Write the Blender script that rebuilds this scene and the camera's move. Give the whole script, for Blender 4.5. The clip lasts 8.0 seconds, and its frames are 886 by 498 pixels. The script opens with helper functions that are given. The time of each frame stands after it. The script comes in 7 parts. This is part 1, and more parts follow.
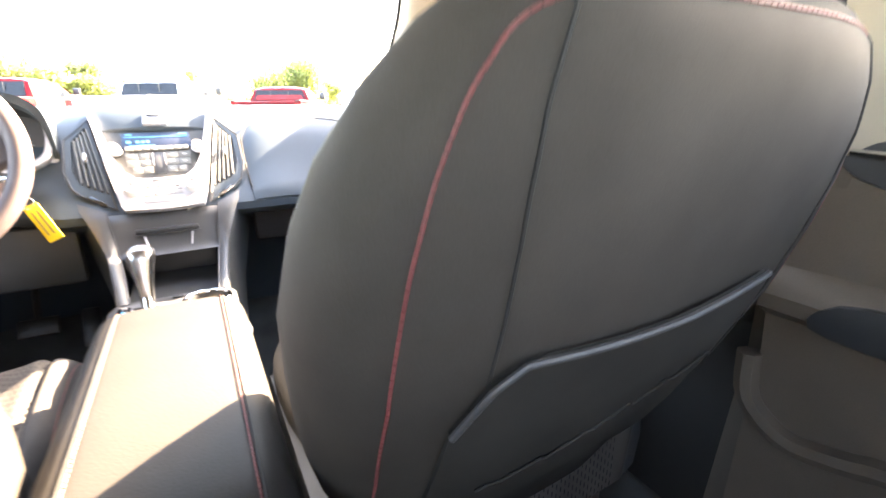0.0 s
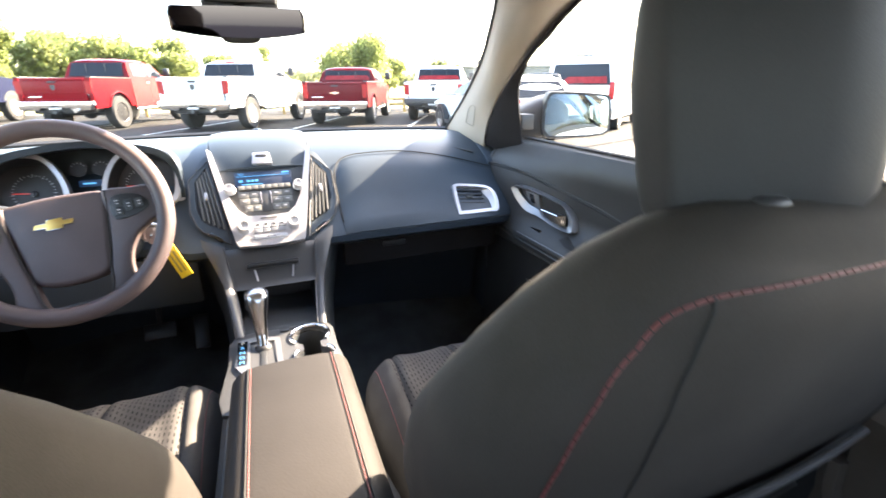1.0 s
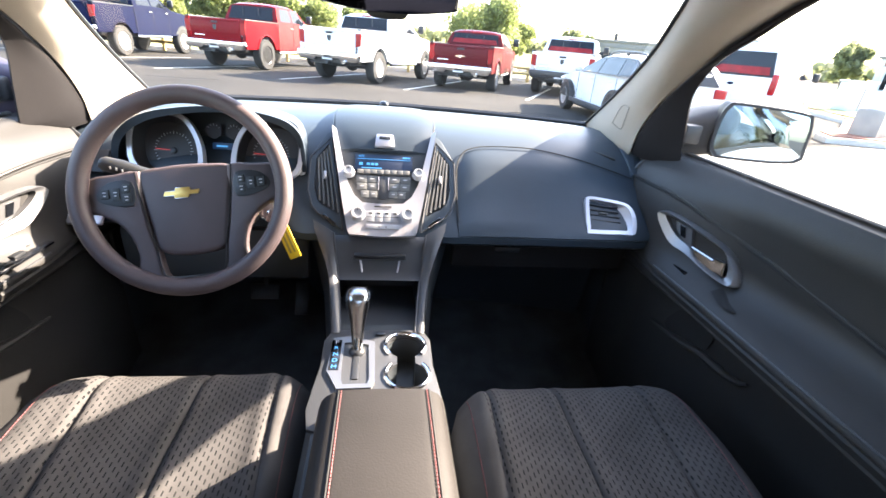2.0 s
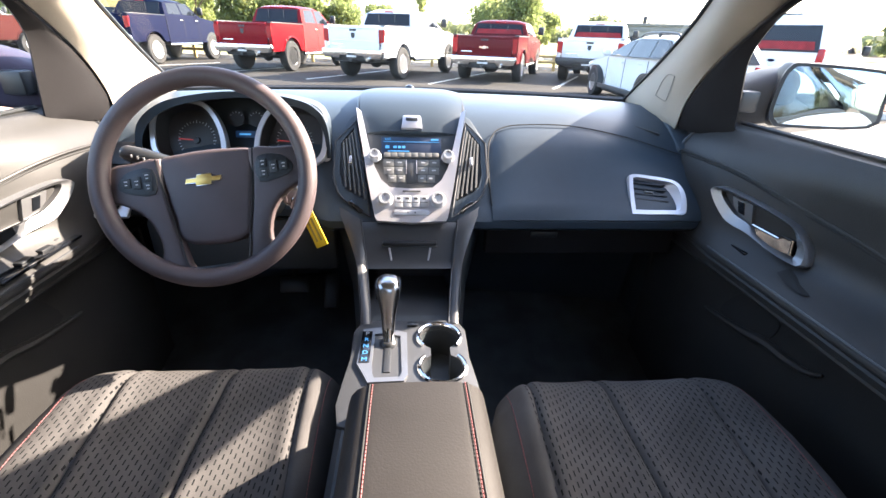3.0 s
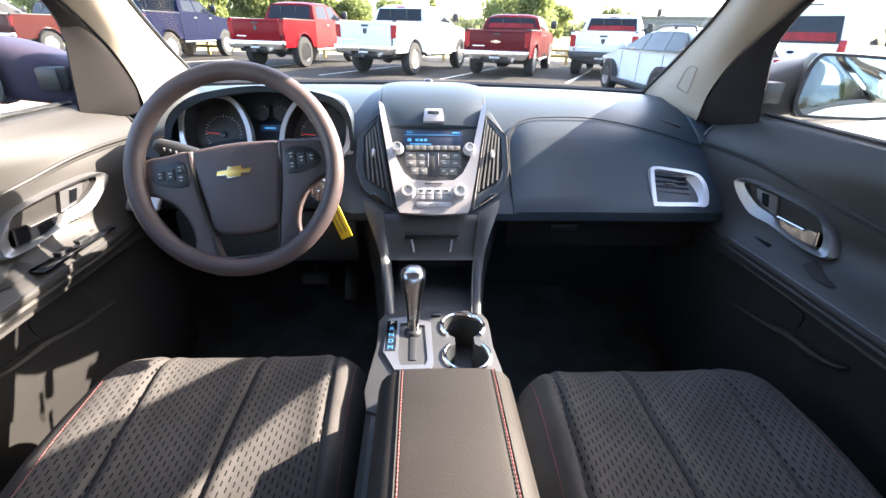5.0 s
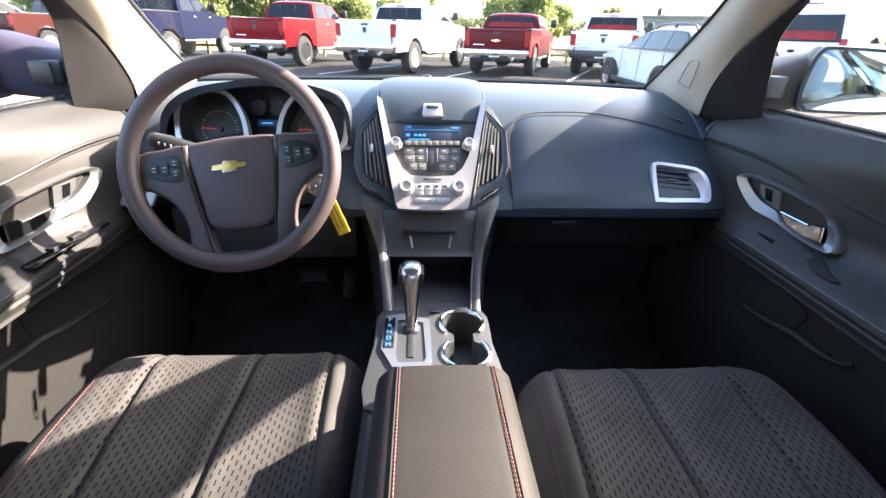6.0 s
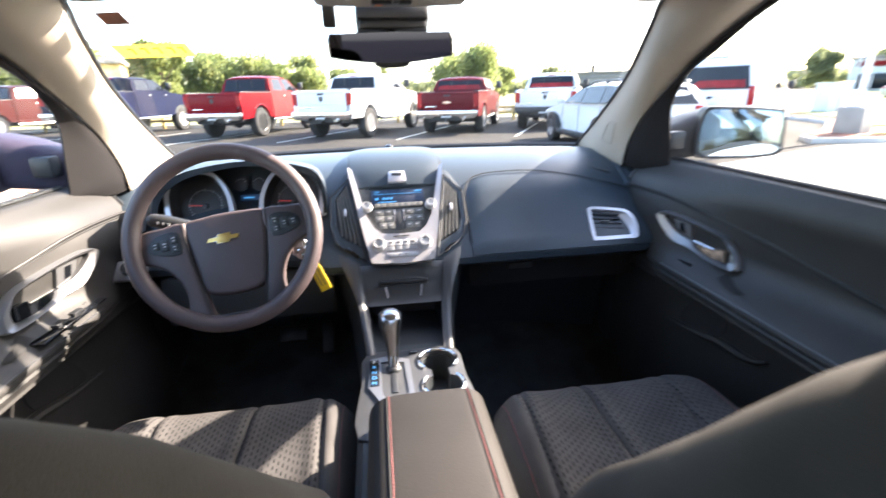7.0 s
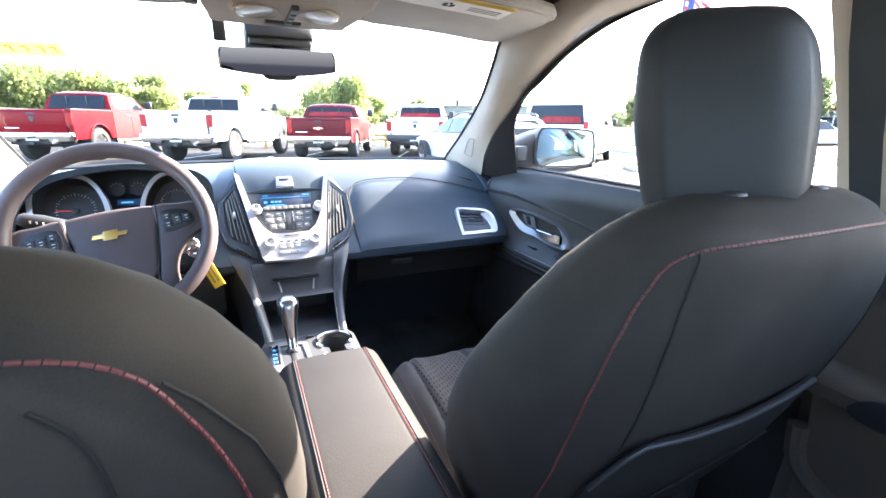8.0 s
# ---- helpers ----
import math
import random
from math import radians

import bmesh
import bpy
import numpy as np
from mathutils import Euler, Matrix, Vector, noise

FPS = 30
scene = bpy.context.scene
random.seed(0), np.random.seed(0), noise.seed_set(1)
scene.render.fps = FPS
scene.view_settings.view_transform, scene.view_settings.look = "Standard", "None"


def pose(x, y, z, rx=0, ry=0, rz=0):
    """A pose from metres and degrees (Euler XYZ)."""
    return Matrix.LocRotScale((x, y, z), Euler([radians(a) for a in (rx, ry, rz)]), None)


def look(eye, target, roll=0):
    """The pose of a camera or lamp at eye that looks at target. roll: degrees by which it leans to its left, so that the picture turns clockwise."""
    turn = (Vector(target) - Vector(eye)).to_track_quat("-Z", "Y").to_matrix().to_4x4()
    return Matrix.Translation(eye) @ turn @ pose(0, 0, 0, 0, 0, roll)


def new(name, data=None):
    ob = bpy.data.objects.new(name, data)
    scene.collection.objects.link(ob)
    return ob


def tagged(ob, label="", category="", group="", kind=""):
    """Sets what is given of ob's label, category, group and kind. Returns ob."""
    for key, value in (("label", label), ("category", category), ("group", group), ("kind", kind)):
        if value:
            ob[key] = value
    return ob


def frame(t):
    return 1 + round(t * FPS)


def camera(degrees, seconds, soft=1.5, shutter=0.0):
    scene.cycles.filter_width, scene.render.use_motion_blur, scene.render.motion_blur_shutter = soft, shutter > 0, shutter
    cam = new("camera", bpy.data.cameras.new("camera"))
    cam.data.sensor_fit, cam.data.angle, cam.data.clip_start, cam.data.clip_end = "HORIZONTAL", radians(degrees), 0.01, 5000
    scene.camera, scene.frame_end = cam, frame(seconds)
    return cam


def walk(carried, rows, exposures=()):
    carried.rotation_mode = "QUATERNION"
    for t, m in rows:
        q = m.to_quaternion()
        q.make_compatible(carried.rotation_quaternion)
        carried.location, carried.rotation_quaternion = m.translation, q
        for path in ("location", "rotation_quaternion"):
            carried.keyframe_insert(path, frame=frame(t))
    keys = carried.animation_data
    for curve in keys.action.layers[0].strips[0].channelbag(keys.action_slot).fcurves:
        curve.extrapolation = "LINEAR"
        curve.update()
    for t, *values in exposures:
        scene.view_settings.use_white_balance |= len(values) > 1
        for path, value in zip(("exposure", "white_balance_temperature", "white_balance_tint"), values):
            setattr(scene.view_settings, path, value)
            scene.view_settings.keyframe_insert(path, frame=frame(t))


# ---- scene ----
cam = camera(89.7, 8.0, soft=1.5, shutter=0.4)
PATH = [
    (0, (0.070, -1.314, 1.055), (0.992, 0.353, 0.447), -0.6),
    (0.3, (0.059, -1.346, 1.136), (0.883, 0.342, 0.449), -2.3),
    (0.5, (0.049, -1.337, 1.161), (0.827, 0.37, 0.467), -1.1),
    (1, (0.017, -1.292, 1.22), (0.702, 0.453, 0.522), -0.3),
    (1.5, (-0.015, -1.227, 1.279), (0.465, 0.54, 0.475), 5.8),
    (2, (0.001, -1.131, 1.267), (0.278, 0.664, 0.431), 5.1),
    (3.5, (-0.008, -1.083, 1.212), (0.132, 0.713, 0.343), 1.9),
    (4, (-0.019, -1.093, 1.221), (0.099, 0.705, 0.352), 1.7),
    (4.5, (-0.029, -1.101, 1.222), (0.076, 0.694, 0.346), 1.5),
    (6, (-0.025, -1.09, 1.206), (0.08, 0.701, 0.323), 1.5),
    (6.5, (-0.042, -1.1, 1.225), (0.055, 0.693, 0.344), 1.2),
    (6.9, (-0.047, -1.183, 1.247), (0.148, 0.676, 0.536), -1.8),
    (7, (-0.042, -1.215, 1.247), (0.219, 0.654, 0.585), -1.5),
    (7.3, (-0.045, -1.291, 1.245), (0.45, 0.553, 0.65), -0.5),
    (7.5, (-0.067, -1.331, 1.24), (0.617, 0.456, 0.66), 0.7),
    (8, (-0.106, -1.379, 1.21), (0.685, 0.373, 0.658), 0.6),
]
walk(cam, [(t, look(eye, target, roll)) for t, eye, target, roll in PATH],
     [(t, 3.5 + stops, kelvin, tint) for t, stops, kelvin, tint in (
         (0, 2.28, 8700, 16), (0.2, 1.45, 8200, 15), (0.5, 0.66, 7600, 14), (1.0, 0.86, 7500, 13), (1.5, 0.76, 7100, 13), (2.0, 0.42, 6800, 13),
         (3.5, 0.12, 6650, 13), (6.5, 0.12, 6650, 13), (7.0, 0.12, 6650, 13), (7.5, 0.5, 6450, 12), (8.0, 0.92, 6300, 12))])

# ---- light: high afternoon sun from the passenger's side, clear hazy sky ----
SUN_WAY = Vector((math.sin(radians(70.0)) * math.cos(radians(32)), math.cos(radians(70.0)) * math.cos(radians(32)), math.sin(radians(32))))
world = bpy.data.worlds.new("sky")
scene.world = world
world.use_nodes = True
wn = world.node_tree.nodes
wn.clear()
sky = wn.new("ShaderNodeTexSky")
sky.sky_type = "NISHITA"
sky.sun_disc = False
sky.sun_elevation = math.asin(SUN_WAY.z)
sky.sun_rotation = math.atan2(SUN_WAY.x, SUN_WAY.y)
sky.air_density, sky.dust_density, sky.ozone_density = 1.0, 2.0, 1.2
back = wn.new("ShaderNodeBackground")
back.inputs["Strength"].default_value = 0.15
wout = wn.new("ShaderNodeOutputWorld")
world.node_tree.links.new(sky.outputs["Color"], back.inputs["Color"])
world.node_tree.links.new(back.outputs["Background"], wout.inputs["Surface"])
sun_data = bpy.data.lights.new("sun", "SUN")
sun_data.energy, sun_data.angle, sun_data.color = 3.9, radians(0.6), (1.0, 0.88, 0.74)
sun = new("sun", sun_data)
sun.matrix_world = look(SUN_WAY * 60, (0, 0, 0))

# ---- materials ----


def material(name, base, rough=0.5, metal=0.0, vary=0.15, grain=200.0, stain=6.0, bump=0.05, depth=0.0006,
             second=None, coat=0.0, spec=0.5, island=0.0):
    """A procedural surface with variation at two scales and a fine relief."""
    m = bpy.data.materials.new(name)
    m.use_nodes = True
    nt = m.node_tree
    bsdf = nt.nodes["Principled BSDF"]
    link = nt.links.new
    co = nt.nodes.new("ShaderNodeTexCoord").outputs["Object"]

    def noise_tex(scale, detail):
        n = nt.nodes.new("ShaderNodeTexNoise")
        n.inputs["Scale"].default_value, n.inputs["Detail"].default_value = scale, detail
        link(co, n.inputs["Vector"])
        return n.outputs["Fac"]

    big, fine = noise_tex(stain, 4), noise_tex(grain, 2)
    mix = nt.nodes.new("ShaderNodeMix")
    mix.data_type = "RGBA"
    other = second or tuple(c * (1 - 2 * vary) for c in base)
    mix.inputs["A"].default_value, mix.inputs["B"].default_value = (*base, 1), (*other, 1)
    ramp = nt.nodes.new("ShaderNodeMapRange")
    ramp.inputs["From Min"].default_value, ramp.inputs["From Max"].default_value = 0.3, 0.7
    link(big, ramp.inputs["Value"])
    link(ramp.outputs["Result"], mix.inputs["Factor"])
    mul = nt.nodes.new("ShaderNodeMix")
    mul.data_type, mul.blend_type = "RGBA", "MULTIPLY"
    mul.inputs["Factor"].default_value = min(1.0, vary * 2)
    link(mix.outputs["Result"], mul.inputs["A"])
    link(fine, mul.inputs["B"])
    gain = nt.nodes.new("ShaderNodeMix")
    gain.data_type, gain.blend_type = "RGBA", "MULTIPLY"
    gain.inputs["Factor"].default_value = 1.0
    lift = 1 / max(0.2, 1 - min(1.0, vary * 2) * 0.5)
    gain.inputs["B"].default_value = (lift, lift, lift, 1)
    link(mul.outputs["Result"], gain.inputs["A"])
    colour = gain.outputs["Result"]
    if island:
        geo = nt.nodes.new("ShaderNodeNewGeometry")
        hsv = nt.nodes.new("ShaderNodeHueSaturation")
        span = nt.nodes.new("ShaderNodeMapRange")
        span.inputs["To Min"].default_value, span.inputs["To Max"].default_value = 1 - island, 1 + island
        link(geo.outputs["Random Per Island"], span.inputs["Value"])
        link(span.outputs["Result"], hsv.inputs["Value"])
        link(colour, hsv.inputs["Color"])
        colour = hsv.outputs["Color"]
    link(colour, bsdf.inputs["Base Color"])
    bsdf.inputs["Metallic"].default_value = metal
    bsdf.inputs["Coat Weight"].default_value = coat
    bsdf.inputs["Coat Roughness"].default_value = 0.05
    bsdf.inputs["Specular IOR Level"].default_value = spec
    rr = nt.nodes.new("ShaderNodeMapRange")
    rr.inputs["To Min"].default_value, rr.inputs["To Max"].default_value = (max(0.02, rough - 0.07), min(1, rough + 0.07)) if rough > 0.05 else (rough, rough)
    link(big, rr.inputs["Value"])
    link(rr.outputs["Result"], bsdf.inputs["Roughness"])
    if bump:
        b = nt.nodes.new("ShaderNodeBump")
        b.inputs["Strength"].default_value, b.inputs["Distance"].default_value = bump, depth
        link(fine, b.inputs["Height"])
        link(b.outputs["Normal"], bsdf.inputs["Normal"])
    return m


def pane_material(name, tint=(1, 1, 1), least=0.01, most=0.5, rough=0.01):
    """Thin window glass: clear through, with a mirror gloss that grows towards grazing."""
    m = bpy.data.materials.new(name)
    m.use_nodes = True
    nt = m.node_tree
    nt.nodes.remove(nt.nodes["Principled BSDF"])
    clear = nt.nodes.new("ShaderNodeBsdfTransparent")
    clear.inputs["Color"].default_value = (*tint, 1)
    gloss = nt.nodes.new("ShaderNodeBsdfGlossy")
    gloss.inputs["Roughness"].default_value = rough
    mix = nt.nodes.new("ShaderNodeMixShader")
    rim = nt.nodes.new("ShaderNodeLayerWeight")
    rim.inputs["Blend"].default_value = 0.5
    power = nt.nodes.new("ShaderNodeMath")
    power.operation = "POWER"
    power.inputs[1].default_value = 5.0
    span = nt.nodes.new("ShaderNodeMapRange")
    span.inputs["To Min"].default_value, span.inputs["To Max"].default_value = least, most
    nt.links.new(rim.outputs["Facing"], power.inputs[0])
    nt.links.new(power.outputs[0], span.inputs["Value"])
    nt.links.new(span.outputs["Result"], mix.inputs["Fac"])
    nt.links.new(clear.outputs["BSDF"], mix.inputs[1])
    nt.links.new(gloss.outputs["BSDF"], mix.inputs[2])
    nt.links.new(mix.outputs["Shader"], nt.nodes["Material Output"].inputs["Surface"])
    return m


def film_material(name, colour, through_share):
    """A thin printed film that lets part of the daylight through."""
    m = bpy.data.materials.new(name)
    m.use_nodes = True
    nt = m.node_tree
    nt.nodes.remove(nt.nodes["Principled BSDF"])
    front, lit = nt.nodes.new("ShaderNodeBsdfDiffuse"), nt.nodes.new("ShaderNodeBsdfTranslucent")
    mix = nt.nodes.new("ShaderNodeMixShader")
    mix.inputs["Fac"].default_value = through_share
    for k, node in enumerate((front, lit)):
        node.inputs["Color"].default_value = (*colour, 1)
        nt.links.new(node.outputs["BSDF"], mix.inputs[k + 1])
    nt.links.new(mix.outputs["Shader"], nt.nodes["Material Output"].inputs["Surface"])
    return m


def glow_material(name, colour, strength):
    m = bpy.data.materials.new(name)
    m.use_nodes = True
    b = m.node_tree.nodes["Principled BSDF"]
    b.inputs["Base Color"].default_value = (*[c * 0.3 for c in colour], 1)
    b.inputs["Emission Color"].default_value = (*colour, 1)
    b.inputs["Emission Strength"].default_value = strength
    b.inputs["Roughness"].default_value = 0.45
    return m


def perforated_fabric(name, base, dash):
    """Woven seat cloth with staggered short dark slits."""
    m = material(name, base, rough=0.85, vary=0.18, grain=900, stain=9, bump=0.35, depth=0.0006, spec=0.10)
    nt = m.node_tree
    link = nt.links.new
    bsdf = nt.nodes["Principled BSDF"]
    src = bsdf.inputs["Base Color"].links[0].from_socket
    sep = nt.nodes.new("ShaderNodeSeparateXYZ")
    link(nt.nodes.new("ShaderNodeTexCoord").outputs["Object"], sep.inputs[0])

    def op(kind, a, b=0.0, c=0.0):
        n = nt.nodes.new("ShaderNodeMath")
        n.operation = kind
        for i, v in enumerate((a, b, c)):
            if isinstance(v, (int, float)):
                n.inputs[i].default_value = v
            else:
                link(v, n.inputs[i])
        return n.outputs[0]

    across = op("MULTIPLY", sep.outputs["X"], 1 / 0.0085)
    col = op("FLOOR", across)
    odd = op("MULTIPLY", op("FRACT", op("MULTIPLY", col, 0.5)), 1.0)
    along = op("ADD", op("MULTIPLY", op("SUBTRACT", sep.outputs["Y"], op("MULTIPLY", sep.outputs["Z"], 0.9)), 1 / 0.0155), odd)
    fx = op("ABSOLUTE", op("SUBTRACT", op("FRACT", across), 0.5))
    fy = op("ABSOLUTE", op("SUBTRACT", op("FRACT", along), 0.5))
    slit = op("MULTIPLY", op("MULTIPLY", op("LESS_THAN", fx, 0.125), op("LESS_THAN", fy, 0.27)), op("LESS_THAN", op("ABSOLUTE", sep.outputs["X"]), 0.196))
    mix = nt.nodes.new("ShaderNodeMix")
    mix.data_type = "RGBA"
    mix.inputs["B"].default_value = (*dash, 1)
    link(slit, mix.inputs["Factor"])
    link(src, mix.inputs["A"])
    link(mix.outputs["Result"], bsdf.inputs["Base Color"])
    pit = nt.nodes.new("ShaderNodeBump")
    pit.invert = True
    pit.inputs["Strength"].default_value, pit.inputs["Distance"].default_value = 0.6, 0.0012
    link(slit, pit.inputs["Height"])
    link(bsdf.inputs["Normal"].links[0].from_socket, pit.inputs["Normal"])
    link(pit.outputs["Normal"], bsdf.inputs["Normal"])
    return m


M = {}
# dark grey soft plastic; the blue of the skylight is put into its base
M["dash"] = material("sky_tinted_dash_plastic", (0.035, 0.050, 0.066), 0.42, vary=0.12, grain=700, stain=5, bump=0.25, depth=0.0005, spec=0.36)
M["dash_low"] = material("dark_plastic", (0.030, 0.036, 0.041), 0.55, vary=0.12, grain=700, stain=7, bump=0.25, depth=0.0005)
M["grey"] = material("grey_plastic", (0.042, 0.044, 0.048), 0.42, vary=0.1, grain=600, stain=6, bump=0.2, depth=0.0004)
M["black"] = material("black_plastic", (0.018, 0.020, 0.023), 0.42, vary=0.1, grain=500, bump=0.1)
M["key_grey"] = material("key_grey", (0.125, 0.125, 0.12), 0.45, vary=0.08, grain=900, bump=0.1, depth=0.0002)
M["key_base"] = material("key_base", (0.06, 0.06, 0.058), 0.5, vary=0.08, bump=0)
M["key_silver"] = material("key_silver", (0.46, 0.46, 0.47), 0.4, metal=0.3, vary=0.06, grain=900, bump=0.05, depth=0.0002)
M["sail"] = material("matt_black", (0.020, 0.019, 0.020), 0.7, vary=0.15, grain=500, bump=0.15, spec=0.08)
M["gloss"] = material("piano_black", (0.006, 0.007, 0.009), 0.12, vary=0.05, bump=0, coat=0.3)
M["silver"] = material("silver_paint", (0.56, 0.55, 0.575), 0.34, metal=0.6, vary=0.06, grain=1500, stain=5, bump=0.08, depth=0.0002)
M["satin"] = material("satin_metal", (0.55, 0.55, 0.56), 0.24, metal=1.0, vary=0.06, grain=1500, bump=0.05, depth=0.0002)
M["dial"] = material("dial_grey", (0.030, 0.026, 0.027), 0.5, vary=0.1, bump=0)
M["bezel"] = material("satin_bezel", (0.21, 0.215, 0.225), 0.36, metal=0.75, vary=0.06, grain=1500, bump=0.05, depth=0.0002)
M["chrome"] = material("chrome", (0.72, 0.72, 0.73), 0.12, metal=1.0, vary=0.05, bump=0)
M["brown_chrome"] = material("smoked_metal", (0.22, 0.19, 0.16), 0.25, metal=0.8, vary=0.1, bump=0)
M["wheel_grip"] = material("wheel_rubber", (0.076, 0.056, 0.058), 0.5, vary=0.12, grain=900, stain=8, bump=0.3, depth=0.0005)
M["fabric"] = perforated_fabric("seat_cloth", (0.066, 0.063, 0.062), (0.009, 0.009, 0.010))
M["side"] = material("seat_side_cloth", (0.042, 0.0375, 0.0335), 0.82, vary=0.2, grain=900, stain=7, bump=0.25, depth=0.0006, spec=0.14)
M["vinyl"] = material("black_vinyl", (0.026, 0.028, 0.031), 0.55, vary=0.15, grain=700, stain=7, bump=0.22, depth=0.0005, spec=0.24)
M["pocket"] = material("pocket_cloth", (0.026, 0.025, 0.0235), 0.8, vary=0.18, grain=800, stain=9, bump=0.3, depth=0.0006, spec=0.15)
M["arm"] = material("armrest_vinyl", (0.028, 0.026, 0.025), 0.55, vary=0.12, grain=380, stain=6, bump=0.35, depth=0.0006, spec=0.12)
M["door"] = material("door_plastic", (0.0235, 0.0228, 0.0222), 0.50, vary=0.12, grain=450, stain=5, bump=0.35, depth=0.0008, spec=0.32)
# browner, paler door plastic; the rear windows' light is put into its colour
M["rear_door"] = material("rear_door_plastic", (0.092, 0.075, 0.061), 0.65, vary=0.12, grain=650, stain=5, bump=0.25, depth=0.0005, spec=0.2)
M["red"] = material("red_thread", (0.17, 0.040, 0.042), 0.6, vary=0.2, grain=900, bump=0.3, depth=0.0003)
M["seam"] = material("dark_seam", (0.010, 0.010, 0.010), 0.8, bump=0)
M["trim"] = material("beige_trim", (0.34, 0.298, 0.245), 0.7, vary=0.07, grain=800, stain=5, bump=0.2, depth=0.0004)
M["tag_line"] = material("badge_line", (0.22, 0.19, 0.16), 0.7, bump=0)
M["liner"] = material("headliner_cloth", (0.40, 0.375, 0.335), 0.9, vary=0.1, grain=1200, stain=6, bump=0.4, depth=0.0005)
M["carpet"] = material("carpet", (0.052, 0.060, 0.066), 0.95, vary=0.25, grain=600, stain=10, bump=0.6, depth=0.002)
M["glass"] = pane_material("clear_glass", (0.845, 0.855, 0.85), 0.008, 0.4)
M["side_glass"] = pane_material("side_glass", (0.845, 0.855, 0.85), 0.02, 0.95)
M["privacy"] = pane_material("privacy_glass", (0.61, 0.64, 0.65), 0.04, 0.9)
M["tinted"] = material("dark_glass", (0.012, 0.015, 0.02), 0.1, vary=0.1, bump=0, spec=0.16)
M["car_glass"] = material("shaded_car_glass", (0.035, 0.042, 0.045), 0.08, vary=0.4, grain=4, stain=2.5, bump=0, spec=0.35)
M["lamp_pane"] = material("frosted_lamp_pane", (0.52, 0.50, 0.46), 0.18, vary=0.08, grain=300, bump=0.1, depth=0.0004, spec=0.6)
M["mirror"] = material("mirror_silver", (0.45, 0.53, 0.57), 0.02, metal=1.0, vary=0.0, bump=0)
M["dim_mirror"] = material("tinted_mirror", (0.055, 0.055, 0.072), 0.03, metal=1.0, vary=0.0, bump=0)
M["screen"] = glow_material("blue_display", (0.006, 0.025, 0.075), 0.06)
M["screen_ink"] = glow_material("display_glyphs", (0.08, 0.40, 0.85), 0.09)
M["needle"] = glow_material("needle_red", (0.8, 0.06, 0.05), 0.05)
M["gold"] = material("gold_badge", (0.72, 0.47, 0.14), 0.3, metal=0.7, vary=0.06, bump=0)
M["yellow"] = material("yellow_plastic", (0.80, 0.52, 0.02), 0.45, vary=0.06, bump=0)
M["sticker"] = film_material("yellow_sticker", (0.80, 0.66, 0.22), 0.75)
M["marker"] = material("faded_marker", (0.36, 0.25, 0.05), 0.7, bump=0)
M["paper"] = material("label_paper", (0.72, 0.70, 0.66), 0.7, vary=0.06, bump=0)
M["ink"] = material("ink", (0.03, 0.03, 0.03), 0.7, bump=0)
M["white_ink"] = material("white_print", (0.5, 0.5, 0.5), 0.6, bump=0)
M["asphalt"] = material("asphalt", (0.050, 0.047, 0.043), 0.9, vary=0.2, grain=60, stain=0.35, bump=0.5, depth=0.006, spec=0.1)
M["line"] = material("road_paint", (0.6, 0.58, 0.52), 0.8, vary=0.2, grain=25, stain=3, bump=0.2)
M["grass"] = material("grass_ground", (0.13, 0.16, 0.045), 0.95, vary=0.25, grain=9, stain=0.4, bump=0.6, depth=0.03, second=(0.22, 0.19, 0.08))
M["leaf"] = material("leaves", (0.20, 0.25, 0.085), 0.6, vary=0.2, grain=3, stain=0.4, bump=0, second=(0.23, 0.25, 0.095), island=0.3)
M["leaf_far"] = material("far_leaves", (0.19, 0.22, 0.11), 0.7, vary=0.2, grain=2, stain=0.2, bump=0, second=(0.19, 0.20, 0.10), island=0.3)
for _m in (M["leaf"], M["leaf_far"]):
    # leaves let light through
    _nt = _m.node_tree
    _p = _nt.nodes["Principled BSDF"]
    _tr = _nt.nodes.new("ShaderNodeBsdfTranslucent")
    _mx = _nt.nodes.new("ShaderNodeMixShader")
    _mx.inputs["Fac"].default_value = 0.62
    _nt.links.new(_p.inputs["Base Color"].links[0].from_socket, _tr.inputs["Color"])
    _nt.links.new(_p.outputs["BSDF"], _mx.inputs[1])
    _nt.links.new(_tr.outputs["BSDF"], _mx.inputs[2])
    _nt.links.new(_mx.outputs["Shader"], _nt.nodes["Material Output"].inputs["Surface"])
M["flag_red"] = material("flag_red", (0.45, 0.03, 0.05), 0.8, vary=0.1, grain=3, stain=0.3, bump=0)
M["flag_white"] = material("flag_white", (0.75, 0.74, 0.72), 0.8, vary=0.05, grain=3, stain=0.3, bump=0)
M["flag_blue"] = material("flag_blue", (0.03, 0.05, 0.20), 0.8, vary=0.1, grain=3, stain=0.3, bump=0)
M["bark"] = material("bark", (0.10, 0.075, 0.05), 0.9, vary=0.25, grain=30, bump=0.6, depth=0.01)
M["tyre"] = material("tyre_rubber", (0.018, 0.018, 0.018), 0.8, vary=0.15, grain=80, bump=0.3, depth=0.002)
M["rim"] = material("alloy", (0.45, 0.45, 0.46), 0.3, metal=0.8, vary=0.08, bump=0)
M["rim_dark"] = material("black_alloy", (0.03, 0.03, 0.032), 0.3, metal=0.5, vary=0.08, bump=0)
M["bumper"] = material("chrome_bumper", (0.62, 0.62, 0.63), 0.2, metal=1.0, vary=0.1, bump=0)
M["tail"] = material("tail_lamp", (0.30, 0.012, 0.016), 0.2, vary=0.1, bump=0, spec=0.25)
